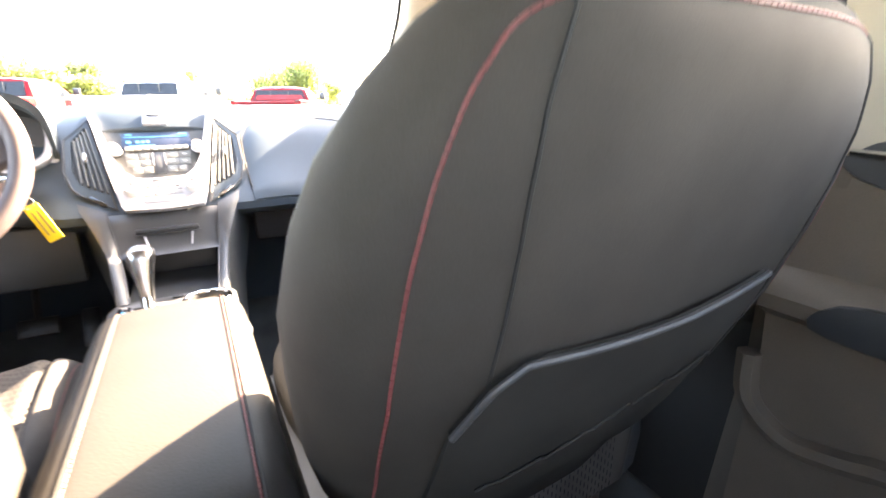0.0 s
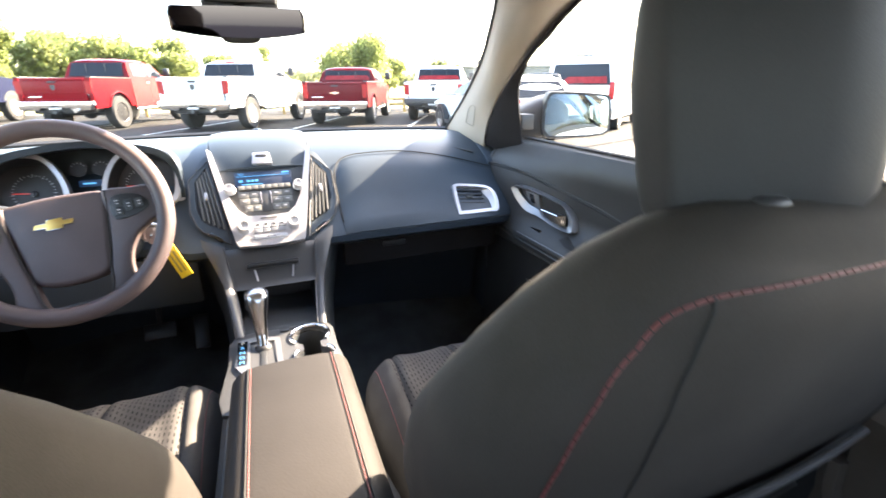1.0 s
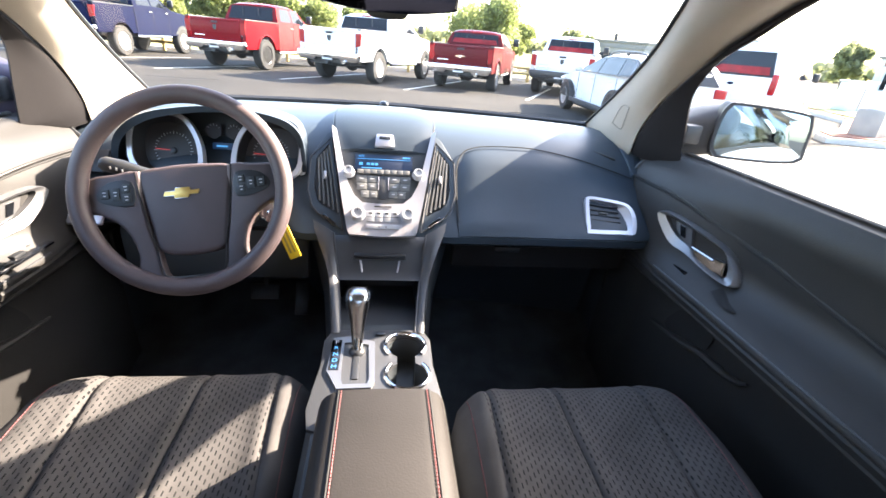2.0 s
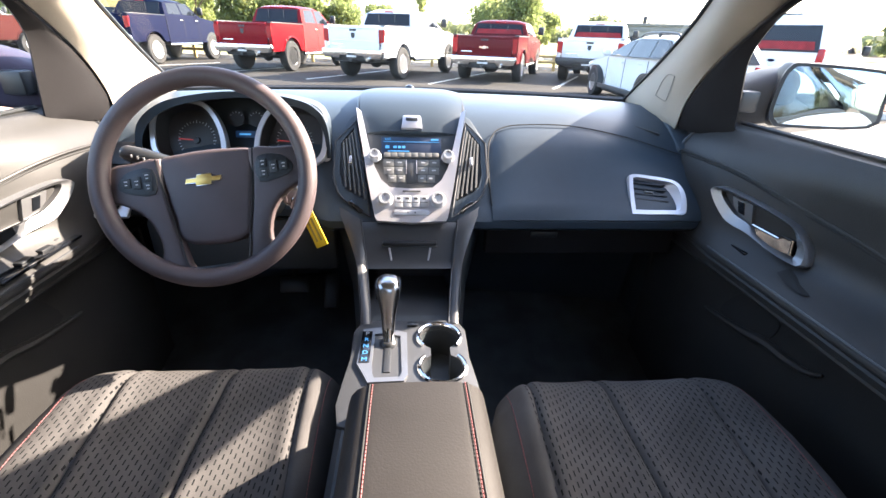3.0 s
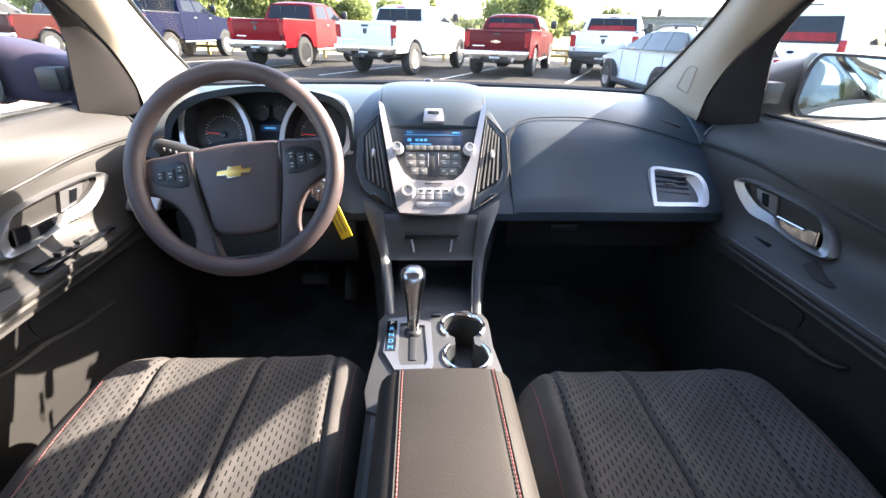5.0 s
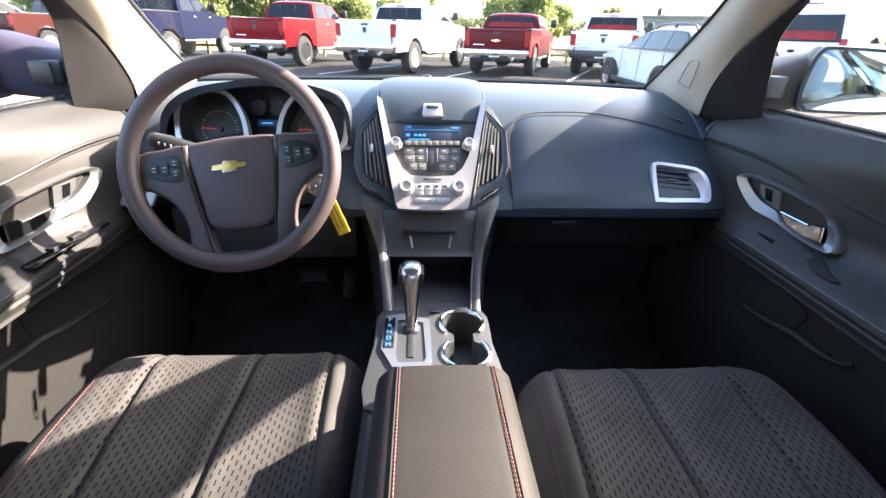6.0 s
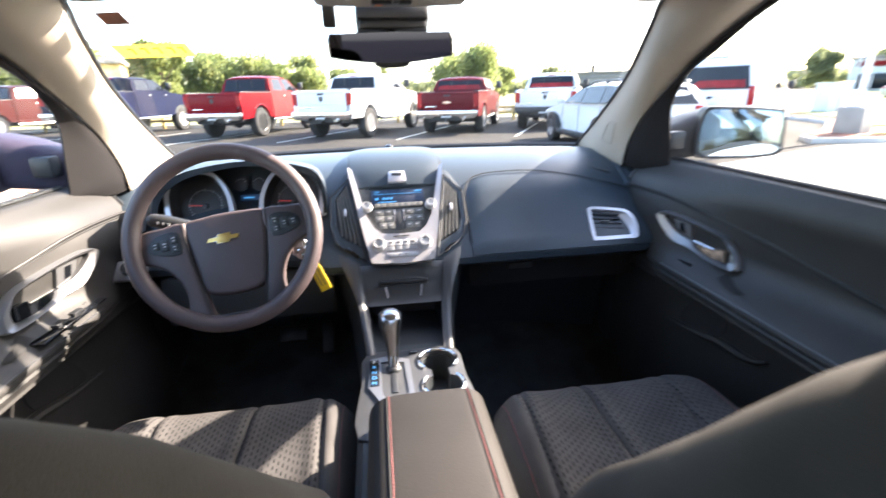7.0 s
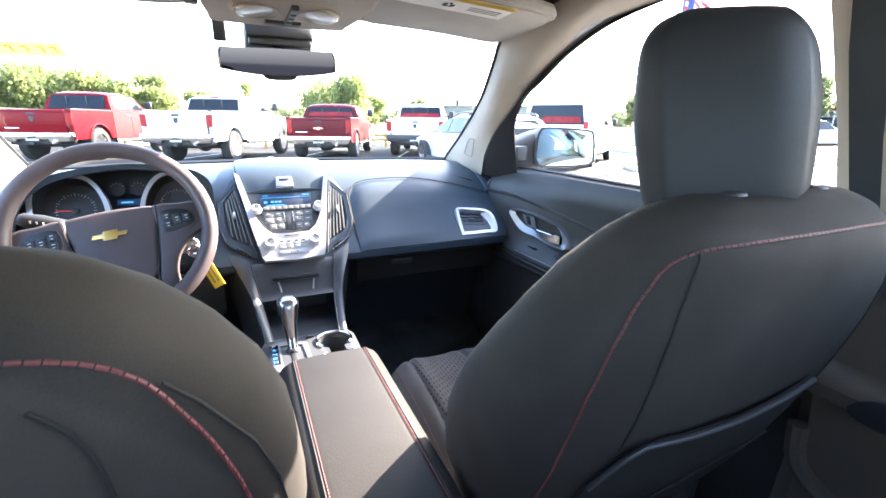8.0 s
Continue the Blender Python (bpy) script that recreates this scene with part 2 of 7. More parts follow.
M["plate"] = material("plate_white", (0.62, 0.63, 0.64), 0.5, bump=0)
M["concrete"] = material("concrete", (0.29, 0.275, 0.25), 0.85, vary=0.15, grain=40, stain=2, bump=0.3, depth=0.004)
M["kerb"] = material("kerb_concrete", (0.50, 0.48, 0.44), 0.85, vary=0.2, grain=30, stain=2, bump=0.3, depth=0.004)
M["mulch"] = material("red_mulch", (0.26, 0.10, 0.06), 0.95, vary=0.3, grain=14, stain=2, bump=0.7, depth=0.03)
M["siding"] = material("wall_siding", (0.60, 0.64, 0.63), 0.6, vary=0.08, grain=30, stain=1.5, bump=0.1)
M["brick"] = material("brick", (0.40, 0.17, 0.10), 0.85, vary=0.2, grain=50, stain=2, bump=0.3, depth=0.004, island=0.25)
M["paver"] = material("brick_paver", (0.48, 0.20, 0.09), 0.85, vary=0.25, grain=40, stain=3, bump=0.3, depth=0.004, second=(0.55, 0.42, 0.32))
M["mortar"] = material("mortar", (0.42, 0.40, 0.37), 0.9, vary=0.15, grain=60, bump=0.3)
M["roofing"] = material("roof_grey", (0.22, 0.21, 0.20), 0.8, vary=0.15, grain=20, bump=0.3)
M["rail_yellow"] = material("weathered_yellow_rail", (0.50, 0.36, 0.14), 0.7, vary=0.2, grain=30, stain=3, bump=0.3)
M["orange"] = material("orange_marker", (0.75, 0.22, 0.06), 0.6, vary=0.1, bump=0)


def paint(name, base, metal=0.0, rough=0.25, spec=0.12):
    return material(name, base, rough, metal=metal, vary=0.05, grain=900, stain=1.2, bump=0, coat=0.0, spec=spec)


M["p_white"] = paint("white_paint", (0.66, 0.67, 0.68))
M["p_red"] = paint("bright_red_paint", (0.165, 0.004, 0.008), spec=0.08)
M["p_brown"] = paint("brown_red_paint", (0.055, 0.015, 0.013), spec=0.06)
M["p_maroon"] = paint("deep_red_paint", (0.095, 0.007, 0.010), spec=0.08)
M["p_blue"] = paint("navy_paint", (0.005, 0.007, 0.025), rough=0.35, spec=0.04)
M["p_grey"] = paint("own_silver_paint", (0.34, 0.35, 0.38), metal=0.4)
M["p_silver"] = paint("silver_car_paint", (0.5, 0.51, 0.52), metal=0.4)
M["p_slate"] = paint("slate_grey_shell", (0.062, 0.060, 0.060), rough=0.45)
# driver's mirror shell: the violet of its shaded side is put into the paint
M["p_shade_violet"] = paint("shade_violet_shell", (0.052, 0.043, 0.066), rough=0.45)
M["red_band"] = material("red_window_banner", (0.24, 0.02, 0.025), 0.5, vary=0.2, grain=14, bump=0, spec=0.1)

# ---- mesh building ----


def add(dst, src):
    """Moves the faces of src into dst."""
    tmp = bpy.data.meshes.new("tmp")
    src.to_mesh(tmp)
    dst.from_mesh(tmp)
    bpy.data.meshes.remove(tmp)
    src.free()
    return dst


def joined(*bms):
    out = bmesh.new()
    for b in bms:
        add(out, b)
    return out


def moved(bm, m):
    bm.transform(m)
    return bm


def at(x, y, z, rx=0, ry=0, rz=0):
    return pose(x, y, z, rx, ry, rz)


def box(sx, sy, sz, centre=(0, 0, 0), bevel=0.0, seg=2):
    bm = bmesh.new()
    bmesh.ops.create_cube(bm, size=1.0)
    bmesh.ops.scale(bm, vec=(sx, sy, sz), verts=bm.verts)
    if bevel:
        bmesh.ops.bevel(bm, geom=bm.edges[:], offset=min(bevel, 0.49 * min(sx, sy, sz)), segments=seg, profile=0.5, affect="EDGES")
    bmesh.ops.translate(bm, vec=centre, verts=bm.verts)
    return bm


def loft(rings, closed=True, caps=True):
    """Skins a row of rings with the same number of points."""
    bm = bmesh.new()
    rows = [[bm.verts.new(p) for p in ring] for ring in rings]
    n = len(rows[0])
    for a, b in zip(rows, rows[1:]):
        for i in range(n if closed else n - 1):
            j = (i + 1) % n
            bm.faces.new((a[i], a[j], b[j], b[i]))
    if caps and closed:
        bm.faces.new(rows[0][::-1])
        bm.faces.new(rows[-1])
    bmesh.ops.recalc_face_normals(bm, faces=bm.faces)
    return bm


def prism(poly, depth, bevel=0.0, seg=2):
    """A polygon in x, y raised by depth in z."""
    bm = bmesh.new()
    low = [bm.verts.new((x, y, 0)) for x, y in poly]
    high = [bm.verts.new((x, y, depth)) for x, y in poly]
    bm.faces.new(low[::-1])
    top = bm.faces.new(high)
    n = len(poly)
    for i in range(n):
        bm.faces.new((low[i], low[(i + 1) % n], high[(i + 1) % n], high[i]))
    bmesh.ops.recalc_face_normals(bm, faces=bm.faces)
    if bevel:
        bmesh.ops.bevel(bm, geom=list(top.edges), offset=bevel, segments=seg, profile=0.5, affect="EDGES")
    return bm


def frame_prism(outer, inner, depth):
    """A flat ring between two outlines with as many points each, raised by depth in z."""
    bm = bmesh.new()
    n = len(outer)
    rows = []
    for z in (0.0, depth):
        rows.append([[bm.verts.new((x, y, z)) for x, y in poly] for poly in (outer, inner)])
    for i in range(n):
        j = (i + 1) % n
        (lo, li), (ho, hi) = rows
        bm.faces.new((ho[i], ho[j], hi[j], hi[i]))
        bm.faces.new((lo[j], lo[i], li[i], li[j]))
        bm.faces.new((lo[i], lo[j], ho[j], ho[i]))
        bm.faces.new((li[j], li[i], hi[i], hi[j]))
    bmesh.ops.recalc_face_normals(bm, faces=bm.faces)
    return bm


def smooth_path(pts, closed=False, n=6):
    """Catmull-Rom points through pts."""
    pts = [Vector(p) for p in pts]
    out = []
    m = len(pts)
    for i in range(m if closed else m - 1):
        p = [pts[(i + k) % m] if closed else pts[min(max(i + k, 0), m - 1)] for k in (-1, 0, 1, 2)]
        for s in range(n):
            t = s / n
            out.append(0.5 * (2 * p[1] + (p[2] - p[0]) * t + (2 * p[0] - 5 * p[1] + 4 * p[2] - p[3]) * t * t
                              + (3 * p[1] - p[0] - 3 * p[2] + p[3]) * t ** 3))
    if not closed:
        out.append(pts[-1])
    return out


def round_poly(poly, n=5):
    return [(p.x, p.y) for p in smooth_path([(x, y, 0) for x, y in poly], closed=True, n=n)]


def tube(pts, r, sides=8, closed=False, flat=1.0):
    """A pipe along pts; r may be a list."""
    pts = [Vector(p) for p in pts]
    m = len(pts)
    rs = r if isinstance(r, (list, tuple)) else [r] * m
    rings = []
    up = None
    for i, p in enumerate(pts):
        a = pts[(i - 1) % m] if closed or i else p
        b = pts[(i + 1) % m] if closed or i < m - 1 else p
        d = (b - a).normalized()
        if up is None:
            up = d.orthogonal().normalized()
        up = (up - d * up.dot(d)).normalized()
        side = d.cross(up)
        rings.append([p + (up * math.cos(t) * flat + side * math.sin(t)) * rs[i] for t in (2 * math.pi * k / sides for k in range(sides))])
    if closed:
        rings.append(rings[0])
        bm = bmesh.new()
        rows = [[bm.verts.new(q) for q in ring] for ring in rings[:-1]]
        for i in range(m):
            a, b = rows[i], rows[(i + 1) % m]
            shift = 0
            if i == m - 1:
                shift = min(range(sides), key=lambda s: (a[0].co - b[s].co).length)
            for k in range(sides):
                bm.faces.new((a[k], a[(k + 1) % sides], b[(k + 1 + shift) % sides], b[(k + shift) % sides]))
        bmesh.ops.recalc_face_normals(bm, faces=bm.faces)
        return bm
    return loft(rings)


def lathe(profile, n=24):
    """Turns (radius, z) points about z."""
    return loft([[(r * math.cos(a), r * math.sin(a), z) for a in (2 * math.pi * k / n for k in range(n))] for r, z in profile])


def strip(a, b, thick, bulge=0.0, toward=(0, 0, 0), n=5):
    """A band with thickness between two curves, bowed by bulge towards a point; it thickens away from that point."""
    a, b = [Vector(p) for p in a], [Vector(p) for p in b]
    rings = []
    for p, q in zip(a, b):
        d = (Vector(toward) - (p + q) / 2).normalized()
        front = [p.lerp(q, k / n) + d * bulge * math.sin(math.pi * k / n) for k in range(n + 1)]
        rings.append(front + [v - d * thick for v in front[::-1]])
    return loft(rings)


def ball(rx, ry, rz, power=2.0, nu=20, nv=12):
    """A rounded body: power 2 is an ellipsoid, more is boxier."""

    def sp(c):
        return math.copysign(abs(c) ** (2 / power), c)

    rings = []
    for j in range(nv + 1):
        v = -math.pi / 2 + math.pi * j / nv
        v = max(-math.pi / 2 + 0.02, min(math.pi / 2 - 0.02, v))
        rings.append([(rx * sp(math.cos(v)) * sp(math.cos(u)), ry * sp(math.cos(v)) * sp(math.sin(u)), rz * sp(math.sin(v)))
                      for u in (2 * math.pi * k / nu for k in range(nu))])
    return loft(rings)


def world_of(ob):
    m = ob.matrix_basis.copy()
    while ob.parent:
        ob = ob.parent
        m = ob.matrix_basis @ m
    return m


def part(name, bm, mat, parent=None, label="", sharp=40):
    """Links a bmesh, given in the world's metres, as one mesh object under a thing or a part."""
    me = bpy.data.meshes.new(name)
    if parent is not None:
        bm.transform(world_of(parent).inverted())
    bm.to_mesh(me)
    bm.free()
    me.materials.append(mat)
    for p in me.polygons:
        p.use_smooth = True
    me.set_sharp_from_angle(angle=radians(sharp))
    ob = new(name, me)
    if parent is not None:
        ob.parent = parent
    if label:
        ob["label"] = label
    return ob


def same(ob, m, parent):
    """Another object on the same mesh."""
    o = new(ob.name.split(".")[0], ob.data)
    o.parent = parent
    o.matrix_basis = m
    return o


def thing(name, place, label, category, group="", kind=""):
    e = new(name)
    e.matrix_world = place if isinstance(place, Matrix) else Matrix.Translation(place)
    e.empty_display_size = 0.1
    return tagged(e, label, category, group, kind)


def structure(name, bm, mat, label, category, sharp=40):
    return tagged(part(name, bm, mat, sharp=sharp), label, category, kind="structure")

# ---- the cabin's shell ----
SIDES = ((1, "passenger"), (-1, "driver"))


def lerp_table(table, v):
    """Linear look-up in (key, value) rows with rising keys."""
    if v <= table[0][0]:
        return table[0][1]
    for (a, p), (b, q) in zip(table, table[1:]):
        if v <= b:
            return p + (q - p) * (v - a) / (b - a)
    return table[-1][1]


def fx(points, s):
    return [(s * x, y, z) for x, y, z in points]


# floor pan with a tunnel, and the bulkhead
floor_rows = []
for y in (0.45, 0.2, -0.2, -0.7, -1.2, -1.7, -2.2):
    lift = max(0.0, y - 0.05) * 0.6
    floor_rows.append([(x, y, 0.31 + lift + (0.14 if abs(x) < 0.1 else 0.0)) for x in (-0.8, -0.5, -0.12, -0.09, 0.09, 0.12, 0.5, 0.8)]
                      + [(x, y, 0.25 + lift) for x in (0.8, -0.8)])
structure("floor", loft(floor_rows), M["carpet"], "black carpeted car floor with a raised centre tunnel", "floor")
structure("bulkhead", box(1.56, 0.04, 0.85, (0, 0.5, 0.62), 0.01), M["carpet"], "black felt-lined bulkhead below the dashboard", "wall")
structure("rear_wall", box(1.5, 0.05, 0.75, (0, -2.25, 0.68), 0.02), M["vinyl"], "dark trim wall behind the rear seat", "wall")

for s, who in SIDES:
    structure(f"kick_panel_{who}", box(0.05, 0.50, 0.72, (s * 0.765, 0.27, 0.66), 0.01), M["dash_low"], "dark kick panel beside the footwell", "wall")
    structure(f"cowl_side_{who}", box(0.13, 0.62, 0.05, (s * 0.80, 0.26, 1.0), 0.01), M["black"], "black cowl end below the windscreen corner", "trim")
# headliner: a crowned sheet
liner_rows = []
for k in range(13):
    y = -0.235 - 2.0 * k / 12
    crown = 0.045 * min(1.0, k / 2)
    ring = []
    for j in range(13):
        x = -0.57 + 1.14 * j / 12
        edge = 1 - (abs(x) / 0.57) ** 3
        yy = y - 0.03 * (1 - (x / 0.6) ** 2) * (1 if k == 0 else 0)
        ring.append((x, yy, 1.432 + 0.02 * edge + crown * (0.75 + 0.35 * edge)))
    liner_rows.append(ring + [(x, yy, z + 0.03) for x, yy, z in ring[::-1]])
structure("ceiling", loft(liner_rows), M["liner"], "pale beige cloth headliner of the car roof", "ceiling")
roof_rows = []
for k in range(11):
    y = -0.22 - 2.1 * k / 10
    ring = [(-0.68 + 1.36 * j / 12, y, 1.475 + 0.075 * (1 - (abs(-0.68 + 1.36 * j / 12) / 0.68) ** 2.5)) for j in range(13)]
    roof_rows.append(ring + [(x, yy, z + 0.012) for x, yy, z in ring[::-1]])
structure("roof", loft(roof_rows), M["p_grey"], "grey painted steel car roof", "roof")

# windscreen: a bowed sheet of glass
ws_rows = []
for k in range(9):
    t = k / 8
    ring = []
    for j in range(13):
        u = -1 + j / 6
        xb, yb, zb = 0.74 * u, 0.52 - 0.17 * u * u, 1.045
        xt, yt, zt = 0.585 * u, -0.265 + 0.03 * u * u, 1.455 - 0.012 * u * u
        bow = 0.03 * math.sin(math.pi * t)
        ring.append((xb + (xt - xb) * t, yb + (yt - yb) * t + bow * 0.5, zb + (zt - zb) * t + bow))
    ws_rows.append(ring + [(x, y + 0.002, z + 0.004) for x, y, z in ring[::-1]])
wind = thing("window_1", (0, 0.5, 1.05), "clear raked windscreen with a black edge band", "windscreen", kind="structure")
part("pane", loft(ws_rows), M["glass"], wind).visible_shadow = False
edge = [(0.735 * u, 0.515 - 0.17 * u * u - 0.012, 1.056) for u in (-1 + j / 10 for j in range(21))]
part("lower_seal", tube(edge, 0.009, 6), M["black"], wind, "black rubber seal along the foot of the screen")
# pillars, rails and side openings
INNER = smooth_path([(0.715, 0.42, 1.035), (0.678, 0.34, 1.062), (0.678, 0.19, 1.165), (0.652, 0.0, 1.28), (0.600, -0.17, 1.378), (0.566, -0.27, 1.424), (0.55, -0.45, 1.452), (0.545, -0.62, 1.462), (0.54, -0.8, 1.468), (0.54, -1.0, 1.470)], n=4)
OUTER = smooth_path([(0.725, 0.13, 1.00), (0.697, 0.066, 1.026), (0.692, 0.041, 1.090), (0.690, -0.011, 1.160), (0.690, -0.078, 1.219), (0.688, -0.160, 1.275), (0.682, -0.235, 1.318), (0.675, -0.375, 1.380), (0.665, -0.54, 1.428), (0.655, -1.0, 1.450)], n=4)
WIN_FRONT = smooth_path([(0.757, -0.075, 1.035), (0.737, -0.090, 1.120), (0.717, -0.108, 1.200), (0.708, -0.152, 1.256), (0.700, -0.202, 1.290), (0.692, -0.268, 1.316), (0.682, -0.392, 1.374), (0.668, -0.56, 1.421), (0.660, -0.75, 1.438), (0.655, -0.98, 1.441)], n=4)
FRAME = smooth_path([(0.757, -0.05, 1.025), (0.705, 0.060, 1.024), (0.696, 0.036, 1.090), (0.694, -0.018, 1.160), (0.694, -0.085, 1.219), (0.692, -0.165, 1.274), (0.686, -0.24, 1.317), (0.677, -0.38, 1.379), (0.668, -0.55, 1.428), (0.658, -0.98, 1.450)], n=4)
for s, who in SIDES:
    pil = thing(f"pillar_{who}", (s * 0.68, 0.2, 1.05), "pale beige trim of the raked front pillar", "pillar trim", kind="structure")
    part("pillar_trim", strip(fx(INNER, s), fx(OUTER, s), 0.014, 0.022, (0, -0.6, 1.2)), M["trim"], pil)
    tag = [(0.6675, 0.116, 1.146), (0.6665, 0.076, 1.149), (0.6680, 0.078, 1.136), (0.6735, 0.098, 1.090), (0.6725, 0.110, 1.086), (0.6695, 0.146, 1.094), (0.6690, 0.147, 1.100)]
    part("airbag_tag", tube(smooth_path(fx(tag, s), closed=True, n=4), 0.0009, 6, closed=True), M["tag_line"], pil, "fine outline of a small embossed badge")
    part("screen_seal", tube([(p[0] - s * 0.002, p[1] + 0.006, p[2] - 0.001) for p in fx(INNER[:22], s)], 0.0045, 6), M["black"], pil, "thin black seal against the windscreen")
    frame_out = fx(FRAME, s)
    rear_a = [Vector(p).lerp(Vector(q), 0.45) for p, q in zip(fx(INNER, s), fx(OUTER, s))]
    rear_b = [Vector(p).lerp(Vector(q), 0.5) + Vector((s * 0.012, 0.004, 0.006)) for p, q in zip(fx(FRAME, s), fx(WIN_FRONT, s))]
    part("pillar_steel", strip(rear_a, rear_b, 0.010, 0.0, (0, -0.6, 1.2)), M["p_grey"], pil, "painted steel of the front pillar")
    part("sail_panel", strip(frame_out, fx(WIN_FRONT, s), 0.008, 0.004, (0, -0.6, 1.1)), M["sail"], pil, "black door-frame panel with the small corner triangle")
    bp = thing(f"pillar_rear_{who}", (s * 0.66, -1.05, 0.9), "beige centre pillar trim with a dark belt", "pillar trim", kind="structure")
    ca = [(s * x, y, z) for x, y, z in ((0.565, -1.0, 1.455), (0.61, -1.0, 1.36), (0.655, -1.02, 1.2), (0.715, -1.03, 1.0), (0.75, -1.02, 0.7), (0.75, -1.0, 0.35))]
    cb = [(s * x, y, z) for x, y, z in ((0.565, -1.1, 1.455), (0.61, -1.1, 1.36), (0.655, -1.12, 1.2), (0.715, -1.15, 1.0), (0.75, -1.17, 0.7), (0.75, -1.2, 0.35))]
    part("pillar_trim", strip(ca[:4], cb[:4], 0.05, 0.02, (0, -1.05, 1.0)), M["trim"], bp)
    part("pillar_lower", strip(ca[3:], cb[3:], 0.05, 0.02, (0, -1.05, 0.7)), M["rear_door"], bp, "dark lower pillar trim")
    seal = [(s * (abs(x) + 0.012), y - 0.012, z) for x, y, z in cb[:4]]
    part("door_seal", tube([(p[0], p[1], p[2]) for p in seal], 0.016, 8), M["black"], bp, "black rubber door seal")
    belt = [(s * x, y, z) for x, y, z in ((0.585, -1.06, 1.36), (0.60, -1.062, 1.30), (0.63, -1.07, 1.2), (0.675, -1.08, 1.06))]
    part("seat_belt", tube(belt, 0.024, 8, flat=0.12), M["vinyl"], bp, "black woven seat belt")
    for ya, yb, yc, yd in ((-0.985, -1.13, -1.0, -1.16), (-1.62, -1.70, -1.78, -1.90)):
        part("pillar_cover", strip([(s * 0.672, ya, 1.435), (s * 0.735, (ya + yc) / 2, 1.25), (s * 0.795, yc, 1.06)], [(s * 0.672, yb, 1.435), (s * 0.735, (yb + yd) / 2, 1.25), (s * 0.795, yd, 1.06)], 0.006, 0.0, (0, -1.05, 1.2)), M["gloss"], bp, "glossy black outer pillar cover")
    # rear part of the side: frame rail and rear pillar
    ra = [(s * x, y, z) for x, y, z in ((0.56, -1.1, 1.455), (0.56, -1.6, 1.445), (0.57, -1.95, 1.38), (0.66, -2.2, 1.05))]
    rb = [(s * x, y, z) for x, y, z in ((0.64, -1.1, 1.425), (0.64, -1.55, 1.41), (0.66, -1.82, 1.33), (0.72, -1.98, 1.05))]
    part("rear_rail", strip(ra, rb, 0.03, 0.015, (0, -1.5, 1.1)), M["trim"], bp)

# the near outside of the car: bonnet, wings and door skins
hood = []
for k in range(9):
    t = k / 8
    ring = [(0.78 * u, 0.53 + 0.95 * t - 0.16 * u * u, 0.985 - 0.15 * t ** 1.6 + 0.03 * (1 - u * u) - 0.05 * abs(u) ** 6) for u in (-1 + j / 6 for j in range(13))]
    hood.append(ring + [(x, y, z - 0.03) for x, y, z in ring[::-1]])
structure("bonnet", loft(hood), M["p_grey"], "grey painted car bonnet below the windscreen", "bonnet")
for s, who in SIDES:
    skin = []
    for y in (1.3, 0.9, 0.4, 0.0, -0.5, -1.0, -1.6, -2.2):
        skin.append([(s * x, y, z) for x, z in ((0.80, 1.03 - 0.1 * max(0, y)), (0.86, 0.98 - 0.1 * max(0, y)), (0.915, 0.80), (0.92, 0.6), (0.90, 0.30), (0.87, 0.30), (0.88, 0.6), (0.85, 0.85))])
    structure(f"body_side_{who}", loft(skin), M["p_grey"], "grey painted outer skin of the car's side", "car body")

# ---- doors ----
PUSH = [(-1.0, 0.062), (-0.6, 0.062), (-0.4, 0.055), (-0.15, 0.0), (0.05, -0.004)]


def door_reach(y):
    """How far the armrest's edge stands in from the door's face."""
    return 0.018 * min(1.0, max(0.0, (-0.10 - y) / 0.12)) + 0.009 + max(0.0, lerp_table(PUSH, y)) * 0.95


def door_x(y, z):
    """How far out the front door's inner face stands, swelling into the armrest."""
    swell = lerp_table([(0.790, 0.0), (0.8121, 0.97), (0.822, 0.84), (0.835, 0.55), (0.848, 0.30), (0.862, 0.13), (0.885, 0.0)], z) if z > 0.811 else 0.0
    return door_face(y, z) - swell * door_reach(y)


def door_face(y, z):
    base = lerp_table([(0.33, 0.70), (0.55, 0.705), (0.72, 0.708), (0.86, 0.692), (0.93, 0.690), (0.98, 0.705), (1.02, 0.728), (1.05, 0.765)], z)
    fade = 1.0 if z < 0.95 else max(0.0, (1.05 - z) / 0.10)
    return base + lerp_table(PUSH, y) * fade


def on_door(poly, s, lift, depth):
    """A prism over an outline in (y, z) that hugs the door's face, lifted inwards."""
    bm = bmesh.new()
    a = [bm.verts.new((s * (door_x(y, z) - lift + 0.012), y, z)) for y, z in poly]
    b = [bm.verts.new((s * (door_x(y, z) - lift - depth), y, z)) for y, z in poly]
    n = len(poly)
    bm.faces.new(a)
    bm.faces.new(b[::-1])
    for i in range(n):
        bm.faces.new((a[i], b[i], b[(i + 1) % n], a[(i + 1) % n]))
    bmesh.ops.recalc_face_normals(bm, faces=bm.faces)
    return bm


